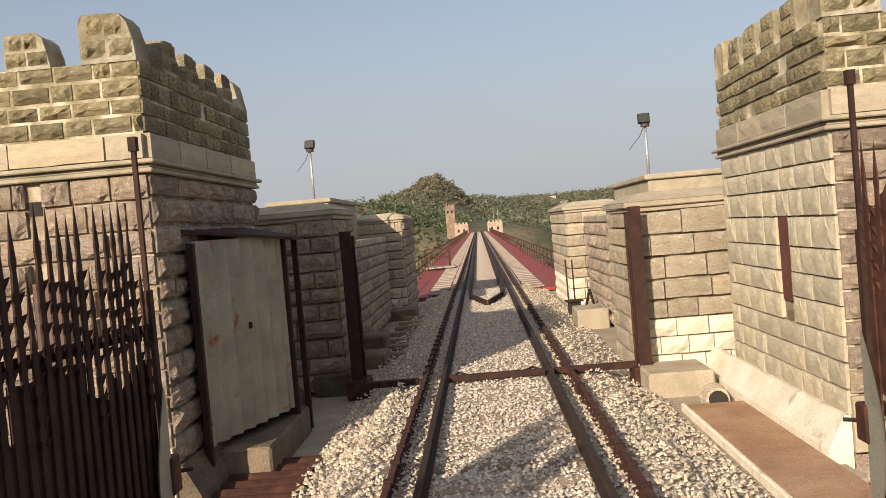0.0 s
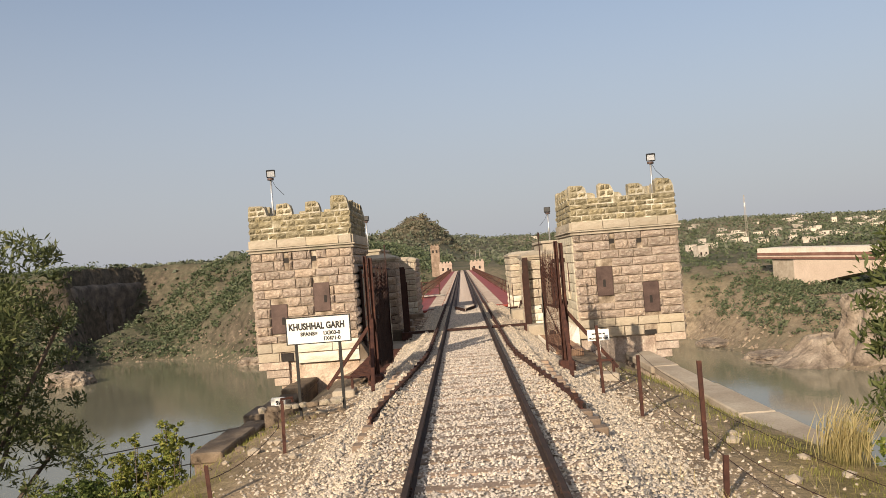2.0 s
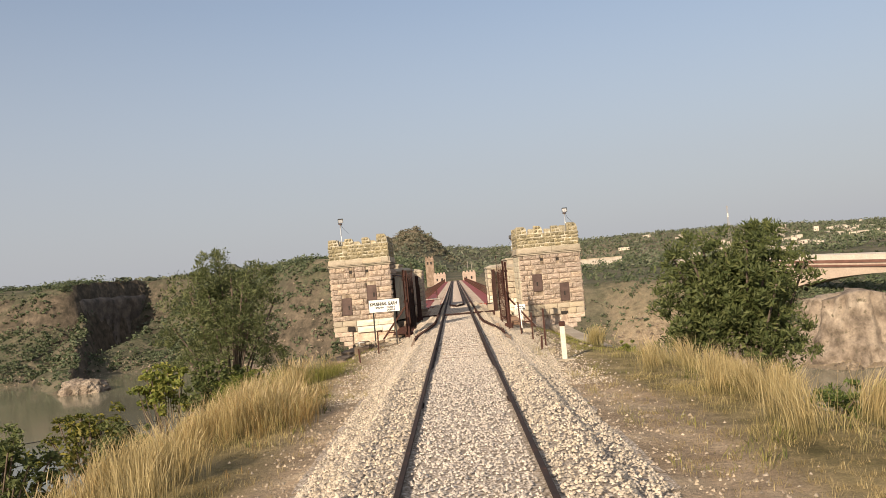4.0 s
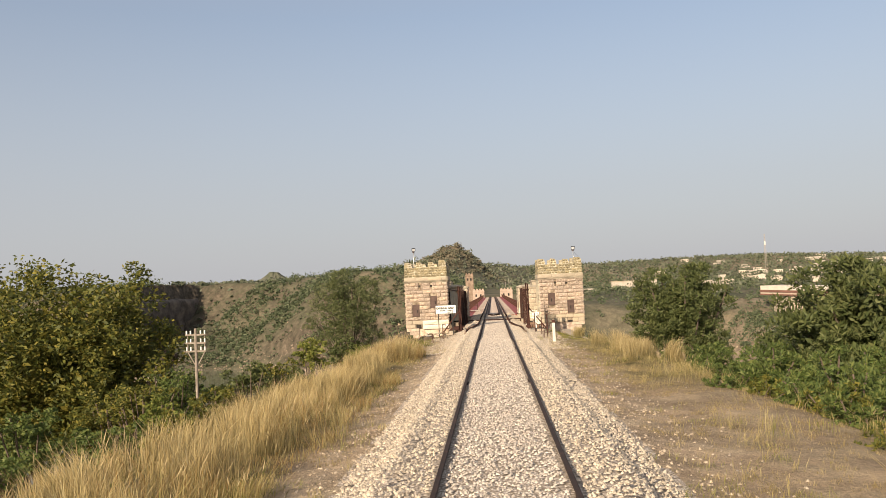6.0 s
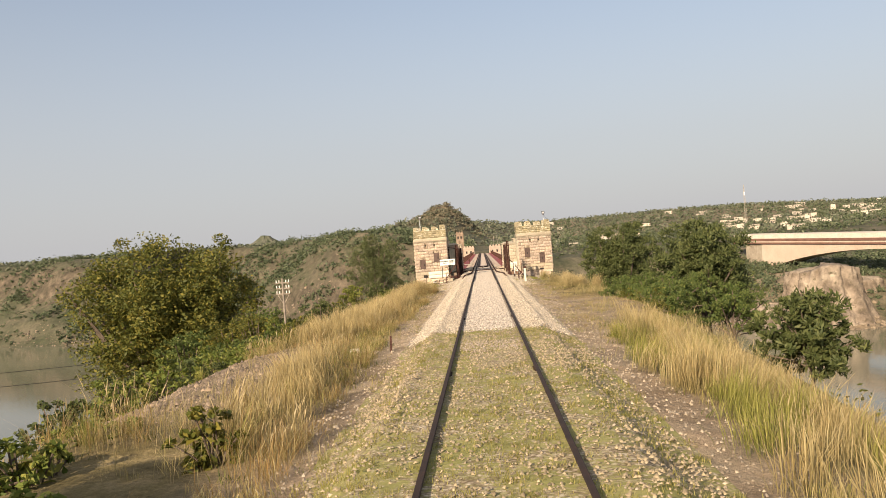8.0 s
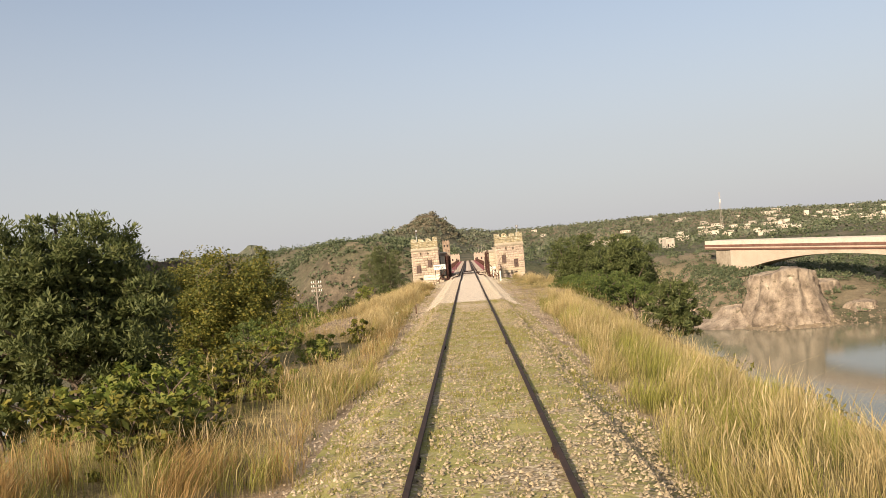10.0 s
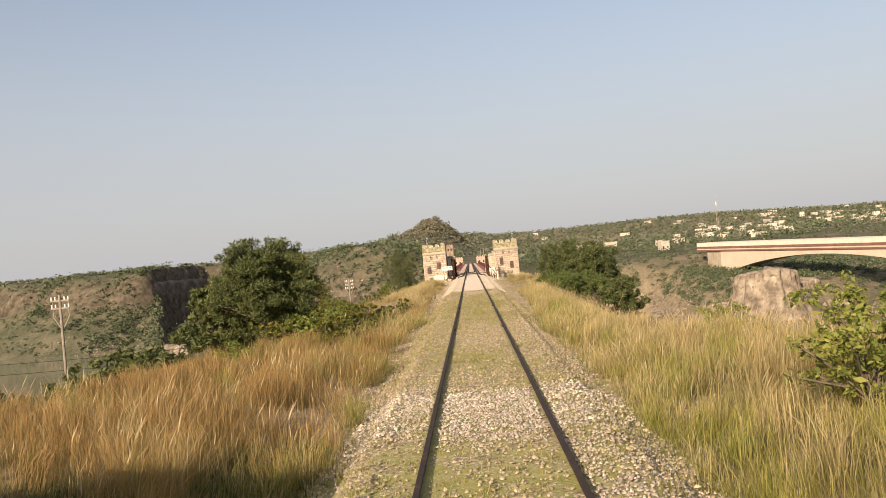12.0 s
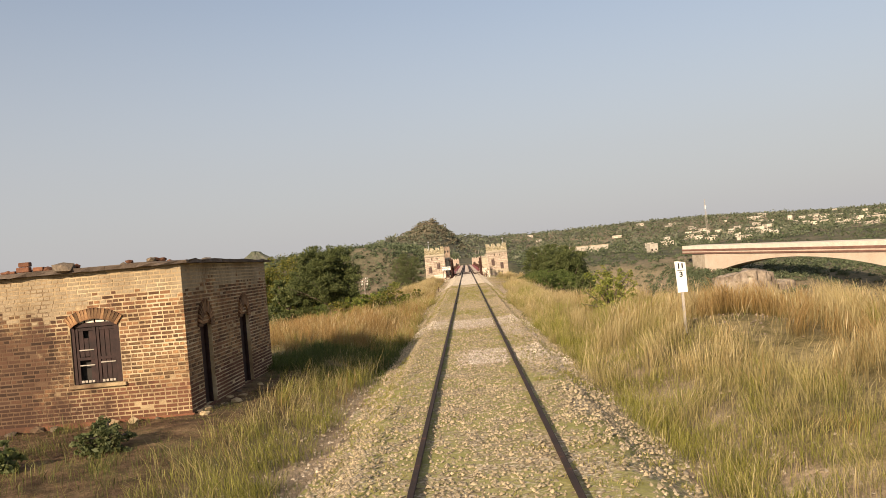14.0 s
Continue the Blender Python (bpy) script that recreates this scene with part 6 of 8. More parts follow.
pl = part("panel", bbox(-0.24, 0.24, -0.012, 0.012, 0.53, 0.78, bevel=0.008), M_WHITE, pb)
lettering("PROHIBITED AREA", 0.058, pl, pose(0, -0.0135, 0.565, 90, 0, 0), wide=0.9)
for x, w in ((-0.12, 0.05), (-0.05, 0.07), (0.04, 0.06), (0.12, 0.05)):
    part("lettering_bar", bbox(x - w / 2, x + w / 2, -0.016, -0.0125, 0.67, 0.70), M_BLACK, pl)

km = root("kilometre_post", "white kilometre plate on a thin post in the grass", "kilometre post", (5.0, -124.6, 0.33))
part("post", bbox(-0.03, 0.03, 0.0, 0.05, -0.8, 1.0), M_POLEWOOD, km)
bm = bmesh.new()
for y in (-0.012, 0.012):
    vs = [bm.verts.new(p) for p in ((-0.11, y, 0.86), (0.12, y, 0.86), (0.125, y, 1.56), (-0.05, y, 1.60), (-0.13, y, 1.60))]
    bm.faces.new(vs if y < 0 else vs[::-1])
bm.verts.ensure_lookup_table()
for k in range(5):
    bm.faces.new((bm.verts[k], bm.verts[5 + k], bm.verts[5 + (k + 1) % 5], bm.verts[(k + 1) % 5]))
bmesh.ops.recalc_face_normals(bm, faces=bm.faces)
pl = part("plate", bm, M_WHITE, km)
lettering("11", 0.17, pl, pose(0.0, -0.014, 1.43, 90, 0, 0))
lettering("3", 0.17, pl, pose(0.0, -0.014, 1.23, 90, 0, 0))
part("rule", bbox(-0.09, 0.1, -0.016, -0.0122, 1.375, 1.39), M_BLACK, pl)

ms = root("marker_stone", "small white painted marker stone on the wing wall", "marker stone", (-4.72, -7.65, -0.62), rz=4)
stn = part("stone", bbox(-0.17, 0.17, -0.08, 0.08, 0.0, 0.2, bevel=0.02), M_WHITE, ms)
part("footing", bbox(-0.32, 0.4, -0.28, 0.4, -0.6, -0.003, bevel=0.03), M_WALLDARK, ms, "dark rubble footing")
lettering("9A", 0.14, stn, pose(0.03, -0.083, 0.04, 90, 0, 0))


# ---- fence posts and barbed wire ----
def fence_post(x, y, top, tilt=0.0, material=None, label="rusty angle-iron fence post"):
    z = float(ground_z(x, y))
    t = root("fence_post", label, "fence post", (x, y, z), group="fence posts")
    bm = bmesh.new()
    box(bm, -0.03, 0.03, -0.005, 0.005, -0.3, top - z, pose(0, 0, 0, 0, tilt, 0))
    box(bm, -0.03, -0.02, 0.005, 0.05, -0.3, top - z, pose(0, 0, 0, 0, tilt, 0))
    part("post", bm, material or M_RUST, t)
    return t


R_POSTS = [(2.78, -9.85, 0.93, -2), (3.05, -12.4, 0.55, 0), (3.2, -15.9, 0.85, 0), (2.85, -17.9, 0.0, 3)]
L_POSTS = [(-3.34, -13.4, 0.36, 1), (-3.78, -16.2, -0.05, -4), (-3.0, -61.6, -0.05, 2)]
for p in R_POSTS + L_POSTS:
    fence_post(*p)
arm = root("fence_bracket", "bent rusty iron arm lying over the fence post", "bracket", (-3.32, -13.4, 0.365), rz=35)
part("bar", bbox(-0.03, 0.2, -0.02, 0.02, 0.0, 0.035, bevel=0.006), M_RUST, arm)
part("hook", bbox(0.17, 0.2, -0.02, 0.02, -0.06, -0.002), M_RUST, arm)
# ragged stone ledge at the foot of the station board
rl = root("rubble_ledge", "ragged ledge of broken pale stones under the station board", "stone ledge", (0, 0, 0))
r = random.Random(12)
for course in range(2):
    x = -4.75
    while x < -2.9:
        w_ = r.uniform(0.14, 0.3)
        zc = float(ground_z(x, -9.5)) if course == 0 else -0.44 + 0.06 * (x + 4.7)
        bm = bmesh.new()
        bmesh.ops.create_icosphere(bm, subdivisions=1, radius=0.5)
        for v in bm.verts:
            v.co = Vector((max(-0.4, min(0.4, v.co.x)), max(-0.36, min(0.36, v.co.y)), max(-0.34, min(0.34, v.co.z)))) * r.uniform(0.88, 1.1)
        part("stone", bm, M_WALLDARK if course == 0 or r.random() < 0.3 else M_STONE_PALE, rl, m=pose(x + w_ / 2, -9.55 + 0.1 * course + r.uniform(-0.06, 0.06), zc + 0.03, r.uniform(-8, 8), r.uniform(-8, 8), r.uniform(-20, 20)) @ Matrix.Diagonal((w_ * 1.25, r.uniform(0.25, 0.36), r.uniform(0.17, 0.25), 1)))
        x += w_
wp = root("white_post", "white painted post with a rusty cap", "post", (3.2, -21.3, float(ground_z(3.2, -21.3))))
part("post", bbox(-0.075, 0.075, -0.075, 0.075, -0.3, 1.05, bevel=0.012), M_WHITEWASH, wp)
part("cap", bbox(-0.09, 0.09, -0.09, 0.09, 1.055, 1.2, bevel=0.015), M_RUST, wp)
part("foot", bbox(-0.3, 0.3, -0.25, 0.25, -0.2, 0.04, bevel=0.03), M_CONCRETE, wp)


def wire(points, sag):
    t = root("barbed_wire", "sagging rusty barbed wire strand", "wire", group="wires")
    pts = []
    for a, b in zip(points, points[1:]):
        for i in range(12):
            f = i / 12
            p = Vector(a).lerp(Vector(b), f)
            p.z -= sag * 4 * f * (1 - f)
            pts.append(p)
    pts.append(Vector(points[-1]))
    bm = bmesh.new()
    rod(bm, pts, 0.006, 4)
    part("strand", bm, M_RUST_DARK, t)
    bm = bmesh.new()
    r_ = random.Random(3)
    for a, b in zip(pts, pts[1:]):
        for f in (0.25, 0.75):
            p = a.lerp(b, f)
            d = Vector((r_.uniform(-1, 1), r_.uniform(-1, 1), r_.uniform(-1, 1))).normalized() * 0.03
            bar(bm, p - d, p + d, 0.004, 0.004)
    part("barbs", bm, M_RUST_DARK, t)


wire([(2.5, -6.4, 0.2), (2.80, -9.85, 0.45), (3.07, -12.4, 0.15), (3.22, -15.9, -0.1), (3.2, -21.2, 0.2)], 0.14)
wire([(2.5, -6.4, -0.1), (2.80, -9.85, 0.1), (3.07, -12.4, -0.12), (3.22, -15.9, -0.3), (3.2, -21.2, -0.1)], 0.1)
wire([(5.3, -1.0, -0.7), (4.6, -9.0, -0.55), (4.4, -14.5, -0.5), (5.0, -20.0, -0.4)], 0.1)
wire([(-3.9, -6.5, -0.2), (-4.3, -9.6, -0.45), (-3.42, -13.4, -0.1), (-3.80, -16.2, -0.25)], 0.12)
# two cables over the water
for z in (-6.0, -7.6):
    t = root("river_cable", "thin dark cable slung over the river", "cable", group="river cables")
    bm = bmesh.new()
    rod(bm, [(-90 + 84 * k / 20, -6 + 34 * k / 20 - 0, z - 5 * 4 * (k / 20) * (1 - k / 20) * 0.4) for k in range(21)], 0.035, 4)
    part("strand", bm, M_BLACK, t)
# larger loose stones
r = random.Random(8)
for k in range(34):
    x, y = r.choice(((-3.3, -9.6), (-3.6, -11.5), (3.4, -11.0), (3.6, -14.0), (-4.3, -12.5), (4.2, -17.0), (-3.3, -15.5)))
    x, y = x + r.uniform(-0.7, 0.7), y + r.uniform(-1.6, 1.6)
    s = r.uniform(0.05, 0.14)
    t = root("loose_stone", "loose pale rubble stone on the earth", "stone", (x, y, float(ground_z(x, y)) + s * 0.2), group="loose stones", rz=r.uniform(0, 360))
    bm = bmesh.new()
    bmesh.ops.create_icosphere(bm, subdivisions=1, radius=s)
    for v in bm.verts:
        v.co *= r.uniform(0.75, 1.2)
        v.co.z *= 0.6
    part("stone", bm, M_CONCRETE if k % 3 else M_WALLDARK, t)

# painted distance stone beside the line
ms = root("marker_stone", "small whitewashed marker stone with dark figures in the grass", "marker stone", (-4.05, -62.0, float(ground_z(-4.05, -62.0))))
part("stone", bbox(-0.14, 0.14, -0.05, 0.05, -0.2, 0.27, bevel=0.025), M_WHITEWASH, ms)
for x, z, w, h in ((-0.06, 0.16, 0.04, 0.1), (0.05, 0.17, 0.05, 0.07), (-0.02, 0.07, 0.1, 0.035)):
    part("painted_bar", bbox(x - w / 2, x + w / 2, -0.056, -0.052, z - h / 2, z + h / 2), M_BLACK, ms)

# ---- the railway bridge beyond the gate ----
br = root("railway_bridge", "red-oxide steel railway bridge over the river", "bridge")
BY0, BY1 = 24.0, 258.0
M_DECK = mat("bleached_deck_timber", [(0.3, (0.26, 0.205, 0.17)), (0.7, (0.42, 0.35, 0.30))], 1.5, 30, 0.9, bump=0.4, dist=0.01)
for s in (-1, 1):
    bm = bmesh.new()
    box(bm, s * 3.0 - 0.75, s * 3.0 + 0.75, BY0, BY1, -0.42, -0.30)
    box(bm, s * 2.95 - 0.06, s * 2.95 + 0.06, BY0, BY1, -1.2, -0.422)
    part("top_chord", bm, M_REDPAINT, br)
    bm = bmesh.new()
    box(bm, s * 2.95 - 0.4, s * 2.95 + 0.4, BY0, BY1, -9.3, -8.9)
    part("bottom_chord", bm, M_REDPAINT, br)
    bm = bmesh.new()
    y = BY0
    k = 0
    while y < BY1 - 1:
        bar(bm, (s * 2.95, y, -0.6), (s * 2.95, y, -9.0), 0.3, 0.3)
        a, b = ((y, -0.6), (y + 6, -9.0)) if k % 2 else ((y, -9.0), (y + 6, -0.6))
        bar(bm, (s * 2.95, a[0], a[1]), (s * 2.95, min(b[0], BY1), b[1]), 0.3, 0.3)
        y += 6
        k += 1
    part("lattice", bm, M_REDPAINT, br)
    bm = bmesh.new()
    box(bm, s * 0.95 - 0.18, s * 0.95 + 0.18, BY0, BY1, -0.85, -0.38)
    part("stringer", bm, M_REDPAINT, br)
    bm = bmesh.new()
    for y in np.arange(BY0 + 2, BY1, 2.6):
        box(bm, s * 3.5 - 0.035, s * 3.5 + 0.035, y - 0.035, y + 0.035, -0.3, 0.75)
    for z in (0.25, 0.72):
        box(bm, s * 3.5 - 0.02, s * 3.5 + 0.02, BY0, BY1, z, z + 0.05)
    part("railing", bm, M_RUST, br)
    bm = bmesh.new()
    for y in np.arange(BY0 + 0.4, BY1, 1.25):
        box(bm, min(s * 1.55, s * 2.35), max(s * 1.55, s * 2.35), y, y + 0.5, -0.28, -0.23)
    part("walkway_planks", bm, M_DECK, br, "worn walkway boards")["kind"] = "stuff"
bm = bmesh.new()
for y in np.arange(BY0, BY1, 5.0):
    box(bm, -2.9, 2.9, y - 0.16, y + 0.16, -1.1, -0.6)
part("cross_girder", bm, M_REDPAINT, br)
rf = part("refuge", bbox(-3.7, -1.75, 44.2, 45.8, -0.2, -0.12), M_POLEWOOD, br, "small railed refuge platform")
bm = bmesh.new()
for x in (-3.65, -2.1):
    for y in (44.3, 45.7):
        box(bm, x - 0.04, x + 0.04, y - 0.04, y + 0.04, -0.12, 1.05)
for z in (0.45, 1.0):
    for y in (44.3, 45.7):
        box(bm, -3.65, -2.1, y - 0.025, y + 0.025, z, z + 0.05)
part("rail", bm, M_RUST, rf)
for y in (24.5, 116.0, 257.0):
    part("pier", bbox(-4.2, 4.2, y - 2.2 if y > 30 else y - 0.4, y + 2.2 if y > 30 else y + 1.0, -37, -9.35, bevel=0.2), M_STONE, br, "tall masonry bridge pier")
timber_mesh = bpy.data.meshes.new("bridge_timber")
bm = bbox(-1.45, 1.45, -0.13, 0.13, -0.37, -0.165, bevel=0.01)
bm.to_mesh(timber_mesh)
bm.free()
timber_mesh.materials.append(M_DECK)
bm = bmesh.new()
for k, y in enumerate(np.arange(BY0 + 0.3, BY1, 0.62)):
    if k < 290:
        ob = new("bridge_timber", timber_mesh)
        ob.parent = br
        ob.matrix_basis = pose(0.03 * math.sin(k * 2.3), float(y), 0)
    else:
        box(bm, -1.45, 1.45, y - 0.13, y + 0.13, -0.37, -0.165)
part("far_timbers", bm, M_DECK, br, "closely laid bridge timbers")["kind"] = "stuff"


# far gate towers
M_FARSTONE = mat("brown_rubble_tower_stone", [(0.3, (0.15, 0.105, 0.075)), (0.5, (0.23, 0.165, 0.12)), (0.7, (0.32, 0.24, 0.18))], 0.9, 6, 0.95, bump=0.6, dist=0.1)
M_FARPINK = mat("pinkish_tower_stone", [(0.3, (0.34, 0.25, 0.20)), (0.7, (0.47, 0.37, 0.30))], 0.9, 6, 0.95, bump=0.6, dist=0.1)


def far_tower(x0, x1, y0, y1, z0, z1, label, stone):
    t = root("far_tower", label, "tower", group="far towers")
    part("wall", bbox(x0, x1, y0, y1, z0, z1 - 0.5, bevel=0.03), stone, t)
    part("cornice", bbox(x0 - 0.15, x1 + 0.15, y0 - 0.15, y1 + 0.15, z1 - 1.3, z1 - 1.1), stone, t)
    n = max(3, int((x1 - x0) / 1.0))
    for i in range(n):
        c = x0 + (x1 - x0) * (i + 0.5) / n
        part("merlon", bbox(c - 0.32, c + 0.32, y0, y0 + 0.4, z1 - 0.5, z1), stone, t)
    for fx in (0.28, 0.68):
        c = x0 + (x1 - x0) * fx
        part("window", bbox(c - 0.32, c + 0.32, y0 - 0.03, y0 + 0.05, z1 - 3.1, z1 - 2.1), M_DARKHOLE, t)
    return t


far_tower(-7.6, -3.2, 259, 263, -20.0, 3.2, "small pinkish gate tower at the far bridge end", M_FARPINK)
far_tower(3.0, 7.8, 259, 263, -20.0, 3.1, "small pinkish gate tower at the far bridge end", M_FARPINK)
far_tower(-10.9, -7.6, 278, 281, -2.0, 9.9, "narrow brown stone watch tower above the far bridge end", M_FARSTONE)
for x in (5.2, 6.6):
    t = root("aerial_pole", "thin pole on the far tower", "pole", (x, 260.5, 3.3), group="aerial poles")
    bm = bmesh.new()
    rod(bm, [(0, 0, 0), (0, 0, 3.4)], 0.07, 6)
    part("pole", bm, M_POLEWOOD, t)

# ---- road bridge ----
rb = root("road_bridge", "buff concrete arch road bridge with red-brown bands", "bridge")
rb.matrix_world = pose(113, 292, -0.9, 0, 1.3, -76)
DZ = 0.0
part("parapet", bbox(0, 378, -0.2, 9.2, DZ - 1.7, DZ), M_PARAPETCONC, rb, "pale concrete parapet")
part("upper_band", bbox(0, 378, -0.6, 9.6, DZ - 2.6, DZ - 1.72), M_BANDCONC, rb)
part("middle_band", bbox(0, 378, -0.3, 9.3, DZ - 3.3, DZ - 2.62), M_PINKCONC, rb)
part("lower_band", bbox(0, 378, -0.6, 9.6, DZ - 3.9, DZ - 3.32), M_BANDCONC, rb)
for k in range(2):
    bm = bmesh.new()
    x0, span = 21 + k * 150, 150
    N = 32
    prev = None
    for i in range(N + 1):
        u = i / N
        x = x0 + span * u
        e = 9.2 if (u < 0.07 or u > 0.93) else 9.2 - 7.6 * math.sin(math.pi * (u - 0.07) / 0.86) ** 0.75
        col_ = [bm.verts.new(p) for p in ((x, 0, DZ - 3.92), (x, 9, DZ - 3.92), (x, 9, DZ - 3.92 - e), (x, 0, DZ - 3.92 - e))]
        if prev:
            for j in range(4):
                bm.faces.new((prev[j], prev[(j + 1) % 4], col_[(j + 1) % 4], col_[j]))
        else:
            bm.faces.new(col_)
        prev = col_
    bm.faces.new(prev[::-1])
    bmesh.ops.recalc_face_normals(bm, faces=bm.faces)
    part("arch_girder", bm, M_PINKCONC, rb)
    part("pier", bbox(x0 + span - 3, x0 + span + 3, 0.5, 8.5, -36, DZ - 12, bevel=0.1), M_PINKCONC, rb)
part("abutment", bbox(8, 20.9, 0.5, 8.5, -30, DZ - 3.92), M_CONCRETE, rb)


# ---- rock outcrops ----
def outcrop(x, y, z0, sx, sy, sz, seed, label):
    bm = bmesh.new()
    bmesh.ops.create_icosphere(bm, subdivisions=5, radius=1)
    for v in bm.verts:
        p = v.co.copy()
        flat = Vector((max(-0.8, min(0.8, p.x)), max(-0.8, min(0.8, p.y)), max(-0.9, min(0.72, p.z))))
        p = p.lerp(flat * 1.15, 0.6)
        d = noise.fractal(p * 1.6 + Vector((seed, 0, 0)), 0.9, 2.1, 6) * 0.22
        c = noise.fractal(Vector((p.x * 4, p.y * 4, p.z * 0.9 + seed)), 0.8, 2, 4) * 0.10
        p += v.co * (d + c)
        v.co = (p.x * sx, p.y * sy, p.z * sz)
    t = root("rock_outcrop", label, "rock", (x, y, z0), group="rock outcrops")
    part("rock", bm, M_ROCK, t, smooth=False)


M_ROCK = mat("buff_sandstone_rock", [(0.32, (0.11, 0.085, 0.063)), (0.46, (0.24, 0.19, 0.145)), (0.6, (0.35, 0.285, 0.22)), (0.74, (0.47, 0.395, 0.31))], 0.22, 1.8, 0.95, bump=1.0, dist=0.6, stain=((0.12, 0.10, 0.065), 0.58, 0.68, 0.5))


M_FARHILL = mat("distant_scrub_hill", [(0.35, (0.07, 0.08, 0.05)), (0.65, (0.14, 0.135, 0.10))], 0.05, 0.5, 0.95, bump=0.3, dist=0.6)


def crag(x, y, z0, z1, r0, r1, seed, label, stone=None):
    """A flat-topped crag with steep fluted sides."""
    nu, nv = 110, 40
    u, v = np.meshgrid(np.arange(nu) * 2 * np.pi / nu, np.linspace(0, 1, nv))
    cx_, cy_ = np.cos(u), np.sin(u)
    flute = fbm(cx_ * 1.3 + seed, cy_ * 1.3 + v * 0.4, 4, 3) * 0.9 + fbm(cx_ * 4.5 + seed, cy_ * 4.5 + v * 1.0, 4, 13) * 0.5 + fbm(cx_ * 11 + seed, cy_ * 11 + v * 6.0, 4, 9) * 0.34
    ledge = fbm(v * 7 + cx_, cy_ * 1.5, 3, 21) * 0.16
    rad_ = (r1 + (r0 - r1) * (1 - v) ** 1.7) * (1 + flute * (0.35 + 0.65 * v) + ledge)
    top = np.clip((v - 0.9) / 0.1, 0, 1)
    rad_ = rad_ * np.where(v > 0.9, np.sqrt(np.clip(1 - top**2, 0, 1)) * 0.98 + 0.02, 1.0)
    zz = z0 + (z1 - z0) * np.minimum(v / 0.9, 1.0) * (1 + fbm(cx_ * 1.2 + seed, cy_ * 1.2, 3, 5) * 0.22) + top * 0.8
    co = np.stack([rad_ * cx_, rad_ * cy_, zz - z0], -1).reshape(-1, 3)
    i_ = np.arange(nu * nv).reshape(nv, nu)
    a, b = i_, np.roll(i_, -1, 1)
    f = np.concatenate([np.stack([a[:-1], b[:-1], b[1:]], -1).reshape(-1, 3), np.stack([a[:-1], b[1:], a[1:]], -1).reshape(-1, 3)])
    t = root("rock_outcrop", label, "rock", (x, y, z0), group="rock outcrops")
    obj("rock", tri_mesh("rock", co, f), stone or M_ROCK, t)


crag(109, 189, -33, -12.8, 18, 11.5, 2.0, "large buff sandstone crag on the river bank")
crag(134, 186, -33, -25.5, 11, 5, 5.0, "low pale sandstone rock beside the buff crag")
crag(127, 203, -33, -18.5, 12, 7, 14.0, "darker sandstone crag beside the buff crag")
crag(94, 196, -34, -24.5, 20, 4, 8.0, "broken sandstone shoulder beside the buff crag")
# sheer shaded rock wall of the ravine on the left bank
nu, nv = 46, 26
u, v = np.meshgrid(np.linspace(0.02, 1.1, nu), np.linspace(0, 1, nv))
bulge = 5.0 * fbm(u * 5, v * 1.6, 4, 61) + 2.2 * fbm(u * 17, v * 5, 3, 63)
out_ = 3.0 + bulge - np.clip((v - 0.93) / 0.07, 0, 1) ** 2 * 9
cx_, cy_ = -199 + 11 * u + 0.982 * out_, 388 + 60 * u - 0.186 * out_
cz_ = -33 + 40.5 * v + 2.2 * fbm(u * 6, v * 0, 3, 67) * v
front_ = np.stack([cx_, cy_, cz_], -1).reshape(-1, 3)
back_ = front_ + np.array([-12.0, 2.3, -1.5])
i_ = np.arange(nu * nv).reshape(nv, nu)
q = np.stack([i_[:-1, :-1], i_[:-1, 1:], i_[1:, 1:], i_[1:, :-1]], -1).reshape(-1, 4)
f = np.concatenate([q[:, [0, 1, 2]], q[:, [0, 2, 3]]])
ring = np.concatenate([i_[0, :], i_[1:, -1], i_[-1, -2::-1], i_[-2:0:-1, 0]])
nxt, k = np.roll(ring, -1), nu * nv
f = np.concatenate([f, f[:, ::-1] + k, np.stack([ring, ring + k, nxt], -1), np.stack([nxt, ring + k, nxt + k], -1)])
t = root("rock_cliff", "sheer grey-brown rock cliff in shade above the river", "cliff", (0, 0, 0))
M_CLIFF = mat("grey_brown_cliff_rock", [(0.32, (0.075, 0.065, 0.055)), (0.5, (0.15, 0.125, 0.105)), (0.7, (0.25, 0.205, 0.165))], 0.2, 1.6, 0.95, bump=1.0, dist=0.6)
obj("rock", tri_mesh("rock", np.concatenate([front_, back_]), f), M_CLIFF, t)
crag(-408, 1480, 30, 54, 58, 9, 41.0, "small pointed hill on the far skyline", M_FARHILL)
outcrop(-146, 274, -31, 9, 8, 5.5, 9.0, "pale rock point at the water's edge")
outcrop(-84, 299, -30.6, 7, 5, 2.6, 12.0, "low boulders along the far shore")
outcrop(86, 206, -31, 9, 10, 2.4, 15.0, "low boulders along the far shore")
outcrop(84, 250, -31, 8, 10, 2.0, 18.0, "low boulders along the far shore")


# ---- village on the far hillside ----
def house_kind(w, d, h, seed):
    t = root("village_house", "pale flat-roofed village house on the hillside", "house", (0, 0, 0), group="village houses")
    part("wall", bbox(-w / 2, w / 2, 0, d, -4, h), M_PLASTER, t)
    part("roof", bbox(-w / 2 - 0.25, w / 2 + 0.25, -0.25, d + 0.25, h + 0.004, h + 0.35), M_PLASTER, t)
    r_ = random.Random(seed)
    n = max(2, int(w / 3.2))
    for i in range(n):
        c = -w / 2 + w * (i + 0.5) / n
        if r_.random() < 0.3:
            part("door", bbox(c - 0.6, c + 0.6, -0.06, 0.1, 0.2, 2.3), M_WOOD, t)
        else:
            part("window", bbox(c - 0.6, c + 0.6, -0.06, 0.1, 1.0, 2.2), M_DARKHOLE, t)
    return t


